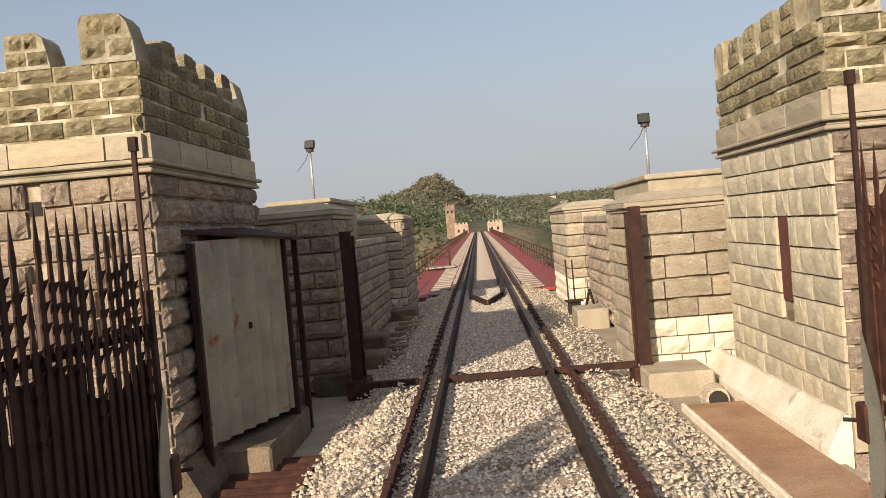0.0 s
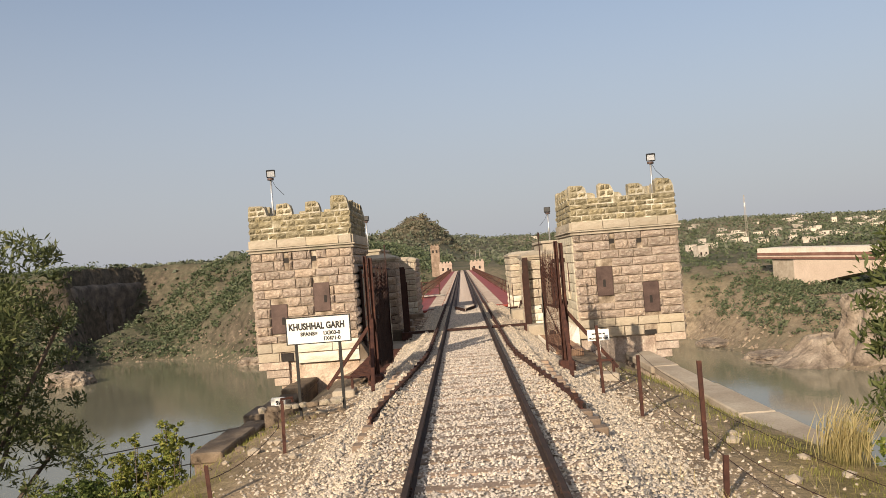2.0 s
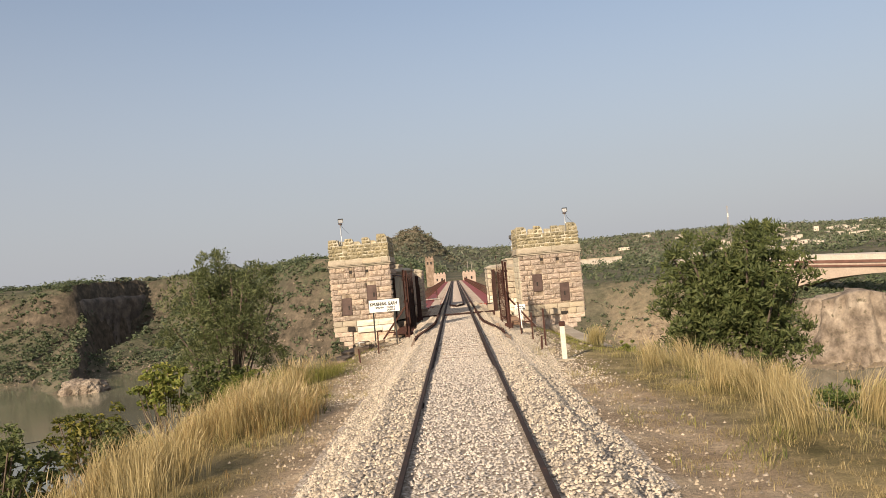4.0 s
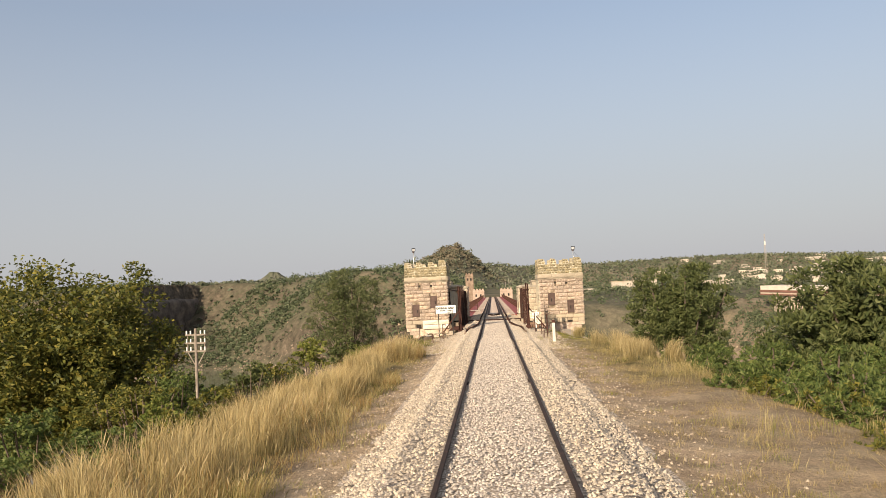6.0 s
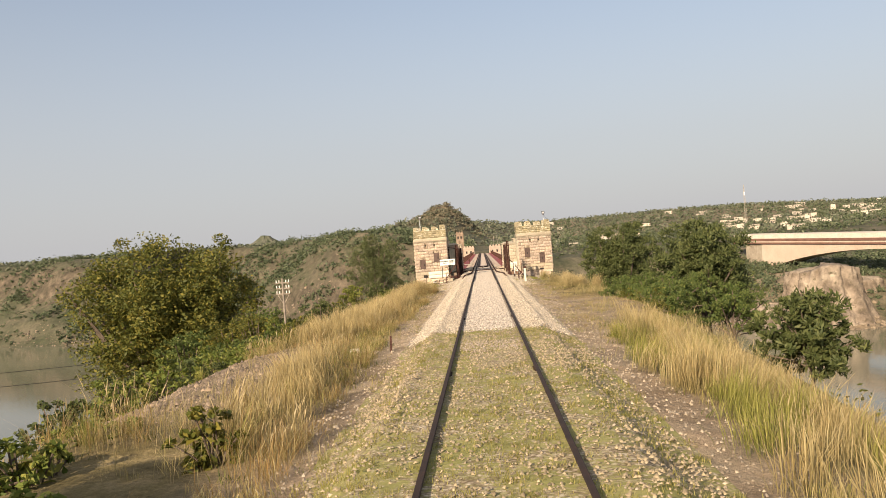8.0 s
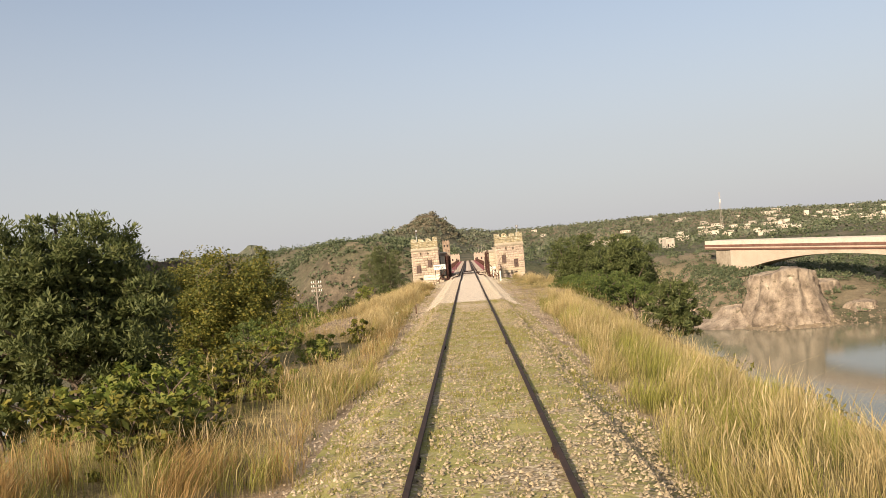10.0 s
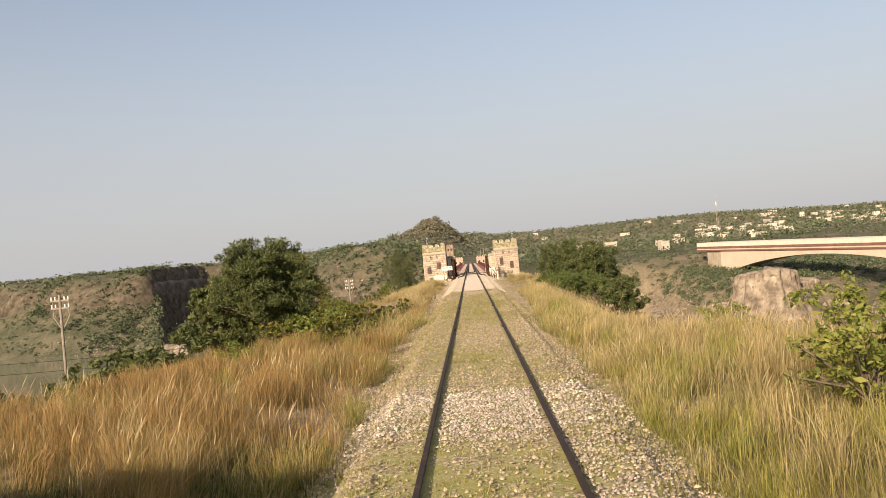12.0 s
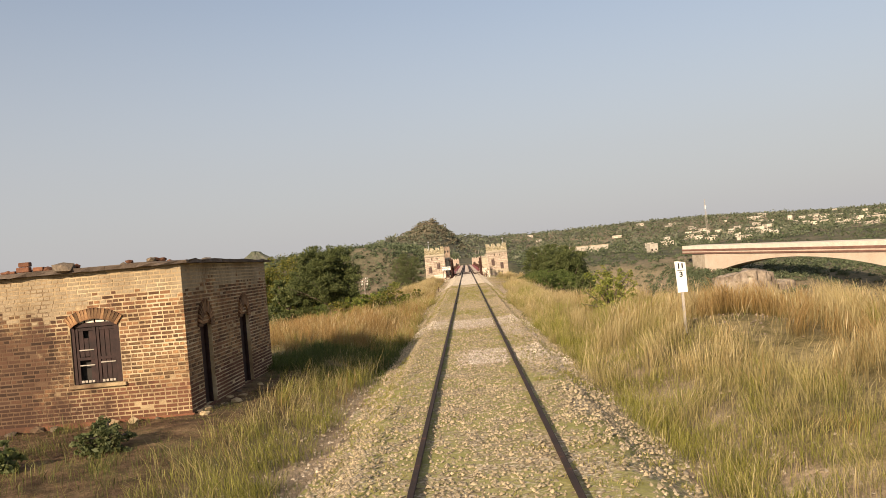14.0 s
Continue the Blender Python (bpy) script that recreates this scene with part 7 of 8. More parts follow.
HOUSES = [house_kind(9, 7, 3.4, 1), house_kind(13, 8, 3.6, 2), house_kind(7, 7, 6.2, 3), house_kind(18, 8, 3.4, 4)]
r = random.Random(12)
spots = [(150, 470), (190, 420), (118, 380)]
while len(spots) < 88:
    x, y = r.uniform(180, 620), r.uniform(430, 950)
    if r.random() < math.exp(-((x - 0.5 * y + 10) / 110) ** 2 - ((y - 650) / 210) ** 2):
        spots.append((x, y))
while len(spots) < 104:
    spots.append((r.uniform(60, 260), r.uniform(420, 900)))
while len(spots) < 112:
    spots.append((r.uniform(-330, -80), r.uniform(480, 800)))
while len(spots) < 146:
    y = r.uniform(470, 760)
    spots.append((r.uniform(0.42, 0.58) * (y + 140), y))
for i, (x, y) in enumerate(spots):
    m = pose(x, y, float(ground_z(x, y)) + 0.6, 0, 0, r.uniform(-35, 35)) @ Matrix.Scale(r.uniform(0.6, 0.88), 4)
    if i < 4:
        HOUSES[i].matrix_basis = m
    else:
        copy_thing(HOUSES[r.choice((0, 0, 1, 2, 3))], m)
# long walled compound
for x, y, w, h, lab, nm in ((95, 498, 30, 5.0, "long pale retaining wall across the valley", "compound_wall"),):
    t = root(nm, lab, "building", (x, y, float(ground_z(x, y))))
    part("wall", bbox(-w / 2, w / 2, 0, 3, -6, h), M_PLASTER, t)
    part("coping", bbox(-w / 2 - 0.2, w / 2 + 0.2, -0.2, 3.2, h + 0.004, h + 0.4), M_DRESSED, t)
t = root("radio_mast", "tall thin lattice radio mast on the ridge", "radio mast", (221, 618, float(ground_z(221, 618))))
bm = bmesh.new()
for a in range(3):
    c, s = math.cos(a * 2.094), math.sin(a * 2.094)
    bar(bm, (1.3 * c, 1.3 * s, 0), (0.35 * c, 0.35 * s, 34), 0.12, 0.12)
for k in range(16):
    z0_, z1_ = 34 * k / 16, 34 * (k + 1) / 16
    for a in range(3):
        q0, q1 = 1.3 - 0.95 * k / 16, 1.3 - 0.95 * (k + 1) / 16
        bar(bm, (q0 * math.cos(a * 2.094), q0 * math.sin(a * 2.094), z0_), (q1 * math.cos((a + 1) * 2.094), q1 * math.sin((a + 1) * 2.094), z1_), 0.06, 0.06)
part("lattice", bm, M_POLEWOOD, t)
part("aerials", bbox(-0.4, 0.4, -0.4, 0.4, 25, 28), M_WHITE, t)


# ---- telegraph poles ----
M_POLE = mat("dull_weathered_pole", [(0.3, (0.17, 0.14, 0.115)), (0.7, (0.31, 0.265, 0.22))], 3, 40, 0.85, bump=0.3, dist=0.006)


def telegraph_pole(x, y, top, arms):
    z = float(ground_z(x, y))
    t = root("telegraph_pole", "dull weathered telegraph pole with white insulators", "telegraph pole", (x, y, z), group="telegraph poles")
    bm = bmesh.new()
    rod(bm, [(0, 0, -0.5), (0, 0, top - z)], 0.075, 8)
    part("pole", bm, M_POLE, t)
    for k in range(arms):
        za = top - z - 0.35 - 0.4 * k
        a_ = part("crossarm", bbox(-0.5, 0.5, -0.045, 0.045, za, za + 0.08), M_POLE, t)
        for xx in (-0.45, -0.25, 0.25, 0.45):
            bm = bmesh.new()
            rod(bm, [(xx, 0, za + 0.08), (xx, 0, za + 0.25)], 0.038, 8)
            part("insulator", bm, M_WHITE, a_)
    bm = bmesh.new()
    for s in (-1, 1):
        bar(bm, (0, 0.06, top - z - 1.9), (s * 0.42, 0.06, top - z - 1.15), 0.05, 0.05)
        bar(bm, (s * 0.42, 0.06, top - z - 1.15), (s * 0.42, 0.06, top - z - 0.3), 0.04, 0.04)
    part("bracket", bm, M_POLE, t)


telegraph_pole(-14.6, -27.0, 1.25, 3)
telegraph_pole(-21.7, -82.4, 2.5, 2)

# ---- trees, scrub and grass ----
def leaf_cloud(centres, radii, per, size, squash=0.8, drop=0.0, aspect=0.42, out=0.0):
    """Small bent leaf sprays scattered through clumps: points and triangles. out: how far sprays point outwards and up."""
    n = len(centres) * per
    c = np.repeat(np.asarray(centres), per, 0)
    rad = np.repeat(np.asarray(radii), per)
    d = rng.normal(0, 1, (n, 3))
    d /= np.linalg.norm(d, axis=1, keepdims=True)
    rr_ = rng.uniform(0.15, 1.0, n) ** 0.6 * rad
    p = c + d * rr_[:, None] * np.array([1, 1, squash])
    a = rng.normal(0, 1, (n, 3)) * np.array([1, 1, 0.7])
    a /= np.linalg.norm(a, axis=1, keepdims=True)
    if out:
        a = a * (1 - out) + (d + np.array([0, 0, 0.75])) * out
        a /= np.linalg.norm(a, axis=1, keepdims=True)
    b = np.cross(a, rng.normal(0, 1, (n, 3)))
    b /= np.linalg.norm(b, axis=1, keepdims=True)
    s = size * rng.uniform(0.6, 1.4, (n, 1))
    v = np.stack([p - a * s, p + b * s * aspect, p + a * s - np.array([0, 0, 1]) * s * drop, p - b * s * aspect], 1).reshape(-1, 3)
    k = (np.arange(n) * 4)[:, None]
    f = np.concatenate([k + np.array([[0, 1, 2]]), k + np.array([[0, 2, 3]])])
    return v, f


def tree(name, x, y, ztop, radius, height, seed, material, label, leaf=0.13, clumps=85, per=170, flat=0.75, thin=1.0, lean=0.0, inner=0.16, fine=False):
    """A forked trunk and a crown of lobes, each a crowd of small sprays; larger leaves fill the heart of the crown."""
    global rng
    rng = np.random.default_rng(seed)
    r_ = random.Random(seed)
    g = float(ground_z(x, y))
    zb = ztop - height
    t = root(name, label, "tree" if height > 3 else "shrub", (x, y, g), group="trees" if height > 3 else "shrubs")
    base = min(g, zb) - g
    lo, hi = zb - g, ztop - g
    mid, half = (lo + hi) / 2, (hi - lo) / 2
    fine = fine or name == "acacia_tree"
    lobes = []
    count = max(5, min(26, int(6 + radius * 3.6)))
    for i in range(count):
        u = -0.8 + 1.72 * (i + 0.5) / count
        th = i * 2.4 + r_.uniform(-0.5, 0.5)
        ring = math.sqrt(max(0.05, 1 - abs(u) ** (2.4 if u > 0 else 5))) * r_.uniform(0.54, 0.68)
        lr = r_.uniform(0.31, 0.42)
        lobes.append((radius * ring * math.cos(th) + lean * (u + 1), radius * ring * math.sin(th), mid + u * half * 0.78, lr))
    lobes.append((lean, 0.0, mid + 0.56 * half, 0.46))
    lobes.append((lean * 0.5, 0.0, mid, 0.5))
    count += 2
    tips, cen, rad = [], [], []
    for i in range(clumps):
        lx, ly, lz, lr = lobes[i % count]
        d = Vector((r_.gauss(0, 1), r_.gauss(0, 1), r_.gauss(0.35, 0.8))).normalized() * r_.uniform(0.35, 1.0) ** 0.5
        p = (lx + d.x * lr * radius, ly + d.y * lr * radius, min(lz + d.z * lr * half * 1.05, hi - 0.04 * half))
        cen.append(p)
        rad.append(radius * r_.uniform(0.08, 0.17))
        tips.append(p)
    n_leaf = int(per * thin * 0.46)
    if fine:
        v, f = leaf_cloud(cen, rad, int(n_leaf * 1.1), leaf * (1.4 if name == "acacia_tree" else 1.12), flat, 0.0, 0.27, 0.45)
    else:
        v, f = leaf_cloud(cen, rad, n_leaf, leaf * 1.06, flat, 0.15, 0.46, 0.12)
    # the shaded heart of the crown
    v2, f2 = leaf_cloud([(a * 0.62, b * 0.62, mid + (c - mid) * 0.62) for a, b, c in cen], [q * 1.6 for q in rad], max(3, int(n_leaf * inner)), leaf * 1.7, flat)
    obj("crown", tri_mesh("crown", np.concatenate([v, v2]), np.concatenate([f, f2 + len(v)])), material, t)
    # trunk and limbs
    bm = bmesh.new()
    fork = base + max(0.25 * (hi - base), 0.4)
    tr = max(0.05, radius * 0.045)
    rod(bm, [(0, 0, base - 0.5), (0.05 * radius, 0.02, base + 0.5 * (fork - base)), (0.02, -0.03, fork)], tr, 8)
    part("trunk", bm, M_BARK, t)
    bm = bmesh.new()
    n_limb = min(22, clumps)
    for k in range(n_limb):
        a = tips[k * len(tips) // n_limb]
        m1 = (a[0] * 0.4 + r_.uniform(-0.1, 0.1), a[1] * 0.4, fork + (a[2] - fork) * 0.5)
        rod(bm, [(0.02, -0.03, fork - 0.1), m1, a], tr * 0.32, 5)
    part("branchwork", bm, M_BARK, t)
    return t


M_LEAF_HEDGE = leaf_mat("mid_green_shrub_leaves", (0.055, 0.085, 0.024), (0.095, 0.135, 0.038), (0.17, 0.195, 0.06), 0.35)
M_LEAF_OLIVE = leaf_mat("pale_olive_shrub_leaves", (0.12, 0.155, 0.035), (0.21, 0.24, 0.055), (0.34, 0.32, 0.09), 0.4)
tree("acacia_tree", 12.7, -9.0, 3.6, 3.8, 7.8, 21, M_LEAF, "dense dark-green acacia on the embankment slope", 0.095, 280, 170, inner=0.3)
tree("acacia_tree", 13.0, -36.8, 3.0, 3.5, 6.6, 22, M_LEAF, "dense dark-green acacia on the embankment slope", 0.09, 280, 170, inner=0.3)
tree("acacia_tree", 13.0, -52.0, -0.3, 2.4, 4.2, 23, M_LEAF, "low dark-green acacia on the river slope", 0.11, 110, 120)
tree("acacia_tree", -9.5, -13.0, 4.2, 2.8, 6.0, 24, M_LEAF_GREY, "open feathery acacia on the slope by the gate", 0.05, 290, 170, inner=0.12)
tree("broadleaf_tree", -25.9, -19.0, 5.2, 8.8, 14.8, 25, M_LEAF_WARM, "broad olive-green tree standing below the embankment", 0.14, 440, 230, inner=0.22)
tree("leafy_shrub", -15.2, -21.0, -2.2, 2.2, 3.4, 44, M_LEAF_WARM, "olive-green shrub below the bank", 0.1, 60, 110)
tree("acacia_tree", -10.1, -85.6, 4.3, 2.75, 5.2, 26, M_LEAF, "spreading dark-green acacia beside the line", 0.06, 320, 240, inner=0.22)
tree("acacia_tree", -12.9, -84.4, 2.2, 2.3, 4.2, 126, M_LEAF, "lower dark-green acacia beside the spreading one", 0.11, 70, 180)
tree("leafy_shrub", 5.0, -114.4, 1.75, 1.15, 2.2, 28, M_LEAF_OLIVE, "thin yellow-green shrub among the grass", 0.042, 120, 60, inner=0.1)
tree("leafy_shrub", 9.5, -36.0, -0.9, 1.9, 2.0, 31, M_LEAF_BRIGHT, "low bright-green shrub on the bank", 0.08, 50, 110)
tree("leafy_shrub", 8.6, -40.5, -0.8, 1.7, 1.8, 32, M_LEAF_BRIGHT, "low bright-green shrub on the bank", 0.08, 50, 110)
tree("leafy_shrub", 10.5, -30.0, -1.2, 2.2, 2.4, 33, M_LEAF_BRIGHT, "low bright-green shrub on the bank", 0.08, 50, 110)
for k, (x, y, ztop, rad_) in enumerate(((-17.6, 19.3, -5.0, 1.7), (-19.2, 18.6, -5.7, 1.6), (-21.4, 18.2, -6.9, 1.9), (-16.6, 23.0, -7.1, 0.9), (-24.5, 17.5, -7.6, 2.4), (-16.6, 17.2, -7.9, 1.5))):
    tree("riverside_tree", x, y, ztop, rad_, 6.0, 340 + k, M_LEAF_OLIVE, "bright olive-green tree on the river slope below the gate", 0.09, 80, 110)
tree("leafy_shrub", -11.0, -52.0, -0.8, 2.4, 2.6, 39, M_LEAF_BRIGHT, "low green shrubs below the bank", 0.09, 60, 110)
tree("leafy_shrub", -13.5, -58.0, -1.9, 2.8, 2.8, 40, M_LEAF_BRIGHT, "low green shrubs below the bank", 0.09, 60, 110)
tree("leafy_shrub", -6.05, -131.4, 0.42, 0.55, 0.75, 41, M_LEAF_GREY, "small grey-green weed by the hut", 0.035, 70, 60)
tree("leafy_shrub", -7.25, -132.2, 0.3, 0.36, 0.6, 42, M_LEAF, "dark broad-leaved weed by the hut", 0.075, 18, 36)
r = random.Random(31)
for k in range(22):
    y = r.uniform(-93.5, -74)
    x = -r.uniform(4.6, 8.6) + (y + 84) * 0.06
    rad_ = r.uniform(0.7, 1.25)
    tree("leafy_shrub", x, y, r.uniform(0.15, 0.95) - 0.03 * (y + 93), rad_, r.uniform(1.2, 1.9), 60 + k, M_LEAF_BRIGHT if k % 3 else M_LEAF_WARM, "leafy green shrub in the thicket by the line", 0.07, 34, 60)
for k, (x, y, z, rad_) in enumerate(((-8.4, -96.0, 0.2, 1.2), (-7.4, -71.5, -0.3, 1.2), (-9.0, -67.5, -0.9, 1.6))):
    tree("leafy_shrub", x, y, z, rad_, 1.3, 90 + k, M_LEAF_BRIGHT, "leafy green shrub by the path", 0.065, 36, 90)
for k, (x, y) in enumerate(((-11.3, -65.5), (-10.9, -63.2), (-10.6, -61.0), (-10.2, -58.8), (-9.6, -56.6), (-9.0, -54.4), (-12.4, -60.0), (-11.6, -57.0))):
    tree("leafy_shrub", x, y, -0.7 + 0.09 * (k % 3), 1.25, 1.9, 320 + k, M_LEAF_BRIGHT if k % 3 else M_LEAF, "leafy green shrub at the edge of the rubble slope", 0.065, 36, 90)
for k, (x, y, ztop, rad_, m_) in enumerate(((-12.4, -25.8, -0.5, 1.7, M_LEAF), (-15.9, -30.5, -0.9, 1.9, M_LEAF_WARM), (-13.6, -33.5, -1.2, 1.6, M_LEAF_BRIGHT), (-11.4, -15.6, 0.1, 1.35, M_LEAF_OLIVE), (-9.2, -16.6, 0.0, 1.5, M_LEAF), (-12.6, -19.5, -0.9, 1.7, M_LEAF_WARM), (-10.8, -21.0, -1.3, 1.5, M_LEAF))):
    tree("leafy_shrub", x, y, ztop, rad_, 2.6, 420 + k, m_, "leafy green shrub on the slope by the gate", 0.075, 60, 90)
for k, (x, y, ztop, rad_) in enumerate(((-6.8, -15.6, -0.72, 1.25), (-5.8, -14.3, -0.85, 0.95), (-8.0, -17.3, -0.6, 1.45), (-7.2, -13.4, -0.8, 1.1), (-8.6, -14.8, -0.5, 1.3))):
    tree("leafy_shrub", x, y, ztop, rad_, 1.9, 500 + k, M_LEAF_HEDGE if k % 2 else M_LEAF_BRIGHT, "thick green shrub on the bank beside the gate", 0.036, 190, 125, inner=0.25)
for k, (x, y, ztop, rad_) in enumerate(((8.9, -45.5, 0.15, 1.8), (9.8, -42.0, 0.3, 2.0), (9.2, -38.4, 0.25, 1.8), (10.2, -34.6, 0.1, 1.9), (8.8, -31.8, -0.1, 1.5), (11.6, -46.5, -0.2, 1.9), (8.0, -48.5, -0.1, 1.4), (11.8, -39.8, 0.1, 1.9), (7.4, -35.5, -0.35, 1.1))):
    tree("leafy_shrub", x, y, ztop, rad_, 2.7, 440 + k, M_LEAF_HEDGE, "feathery mid-green shrub in the row along the bank", 0.07, 90, 110, fine=True)
for k, (x, y, ztop, rad_) in enumerate(((-16.8, -24.0, -1.0, 2.3), (-18.2, -28.5, -1.2, 2.4), (-19.6, -33.0, -1.6, 2.4), (-12.4, -30.5, -1.2, 1.7), (-14.2, -37.0, -1.6, 1.9), (-12.2, -36.0, -1.5, 1.6), (-16.2, -41.0, -2.0, 2.3))):
    tree("leafy_shrub", x, y, ztop, rad_, 3.6, 480 + k, M_LEAF_WARM if k % 2 else M_LEAF_HEDGE, "dense green shrub at the foot of the embankment", 0.08, 80, 100)
for k, (x, y, ztop) in enumerate(((-12.4, -94.0, 0.05), (-13.9, -97.5, -0.35), (-17.2, -95.0, -1.2), (-20.6, -98.0, 0.2), (-14.4, -91.5, -0.25), (-20.8, -91.0, -1.2))):
    tree("leafy_shrub", x, y, ztop, 1.7, 2.4, 460 + k, M_LEAF, "dark green shrub on the lower bank", 0.09, 60, 90)
r = random.Random(47)
for k in range(10):
    y = r.uniform(-52, -28)
    tree("leafy_shrub", r.uniform(6.4, 8.4), y, r.uniform(-0.5, 0.0), r.uniform(0.8, 1.3), r.uniform(1.2, 1.6), 160 + k, M_LEAF_HEDGE if k % 2 else M_LEAF_WARM, "low green shrub on the bank", 0.055, 44, 80, fine=True)
tree("leafy_shrub", 9.7, -92.0, -0.2, 1.4, 1.7, 43, M_LEAF_OLIVE, "low yellow-green shrub in the grass", 0.045, 80, 80)
r = random.Random(71)
for k in range(9):
    y = -103 + 4.6 * k + r.uniform(-1.5, 1.5)
    x = -15.5 - 0.25 * k + r.uniform(-3, 3)
    tree("leafy_shrub", x, y, float(ground_z(x, y)) + r.uniform(1.6, 2.6), r.uniform(1.6, 2.5), 2.6, 200 + k, M_LEAF if k % 2 else M_LEAF_WARM, "dark green shrub on the lower bank", 0.11, 50, 80)
rng = np.random.default_rng(99)


M_DRYBUSH = leaf_mat("dry_tan_bush", (0.105, 0.095, 0.065), (0.15, 0.135, 0.095), (0.21, 0.19, 0.14), 0.15)


# greyer, paler leaves for far scrub: distance haze put into the colour
M_HAZESCRUB = leaf_mat("haze_pale_far_scrub", (0.075, 0.092, 0.06), (0.115, 0.13, 0.09), (0.165, 0.17, 0.125), 0.15)


def scrub(name, px, py, pz, rad, per, size, material, label):
    cen = np.stack([px, py, pz + rad * 0.35], -1)
    v, f = leaf_cloud(cen, rad, per, size, 0.6)
    tagged(obj(name, tri_mesh(name, v, f), material), label, "scrub", kind="stuff")


n = 26000
px, py = rng.uniform(-420, 620, n), rng.uniform(170, 1000, n)
d = shore_distance(px, py)
gz_ = ground_z(px, py)
den = 0.62 + 0.3 * sstep((-px - 20) / 40) - 0.25 * np.exp(-(((px + 30) / 40) ** 2) - ((py - 585) / 80) ** 2) + fbm(px * 0.02, py * 0.02, 4, 91) * 2.2 + 0.25 * sstep((px - 20) / 80) + 0.5 * sstep((px - 50) / 20) * sstep((330 - py) / 40) - 0.1 * np.exp(-(((px + 24) / 20) ** 2) - ((py - 575) / 45) ** 2)
ok = (d > 6) & (rng.uniform(0, 1, n) < np.clip(den, 0.03, 1)) & ~((np.abs(px) < 5) & (py < 420)) & ~((np.abs(px - 113 - 0.238 * (299 - py)) < 9) & (py < 305))
px, py, gz_ = px[ok], py[ok], gz_[ok]
near_ = py < 420
rad = (0.8 + 2.4 * rng.uniform(0, 1, len(px)) ** 1.8) * np.where(py > 500, 1.5, 1.0)
scrub("hillside_scrub", px[near_], py[near_], gz_[near_], rad[near_], 13, 0.66, M_SCRUB, "patchy olive scrub on the far banks")
scrub("distant_scrub", px[~near_], py[~near_], gz_[~near_], rad[~near_], 4, 1.6, M_HAZESCRUB, "scrub and small trees on the far hills")
# taller trees between the houses and along the far valley
n = 1500
px, py = rng.uniform(40, 620, n), rng.uniform(380, 900, n)
ok = rng.uniform(0, 1, n) < 0.45 + 1.6 * fbm(px * 0.012, py * 0.012, 3, 95)
px, py = px[ok], py[ok]
scrub("village_trees", px, py, ground_z(px, py) + 0.8, rng.uniform(2.6, 6.0, len(px)), 36, 0.95, M_SCRUB, "rounded green trees among the village houses")
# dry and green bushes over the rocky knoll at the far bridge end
for nm_, m_, k_ in (("knoll_scrub", M_HAZESCRUB, 90), ("dry_knoll_scrub", M_DRYBUSH, 300)):
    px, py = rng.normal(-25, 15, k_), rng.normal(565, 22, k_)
    scrub(nm_, px, py, ground_z(px, py), rng.uniform(1.3, 3.4, k_), 26, 0.75, m_, "green bushes on the rocky knoll" if m_ is M_HAZESCRUB else "dry tan bushes on the rocky knoll")
# bushes clinging to the left bank, thicker in the gullies
n = 9000
px, py = rng.uniform(-300, -6, n), rng.uniform(262, 445, n)
g0 = ground_z(px, py)
steep_ = np.hypot(ground_z(px + 2, py) - g0, ground_z(px, py + 2) - g0) / 2
den = (0.32 + 3.0 * fbm(px * 0.03, py * 0.03, 4, 29)) * np.sqrt(1 + np.minimum(steep_, 2.0) ** 2)
ok = (g0 > WATER_Z + 1) & (rng.uniform(0, 1, n) < den) & (steep_ < 3.0)
scrub("bank_scrub", px[ok], py[ok], g0[ok], 0.9 + 4.2 * rng.uniform(0, 1, ok.sum()) ** 2.4, 22, 0.75, M_SCRUB, "olive bushes clinging to the rocky left bank")
# darker thickets on the right bank below the road
n = 620
px, py = rng.normal(99, 16, n), rng.normal(250, 32, n)
px[340:], py[340:] = rng.normal(158, 24, 280), rng.normal(232, 24, 280)
ok = shore_distance(px, py) > 8
px, py = px[ok], py[ok]
scrub("bank_thicket", px, py, ground_z(px, py), rng.uniform(1.2, 3.2, len(px)), 44, 0.5, M_SCRUB, "dense green thicket on the bank under the road bridge")
# scrub on the near slopes
n = 2600
px, py = rng.uniform(-60, 60, n), rng.uniform(-150, -8, n)
w_ = np.where(px < 0, np.interp(py, [-150, -112, -90, -50, -16], [30, 13, 11, 10, 9]), np.interp(py, [-150, -110, -90, -50, -16], [27, 15, 13, 12, 9]))
ok = (np.abs(px) > w_) & (ground_z(px, py) > -30.5) & (rng.uniform(0, 1, n) < 0.3 + 1.5 * fbm(px * 0.08, py * 0.08, 3, 17))
px, py = px[ok], py[ok]
scrub("slope_scrub", px, py, ground_z(px, py), rng.uniform(0.5, 1.4, len(px)), 32, 0.17, M_LEAF_WARM, "low scrub on the embankment slopes")


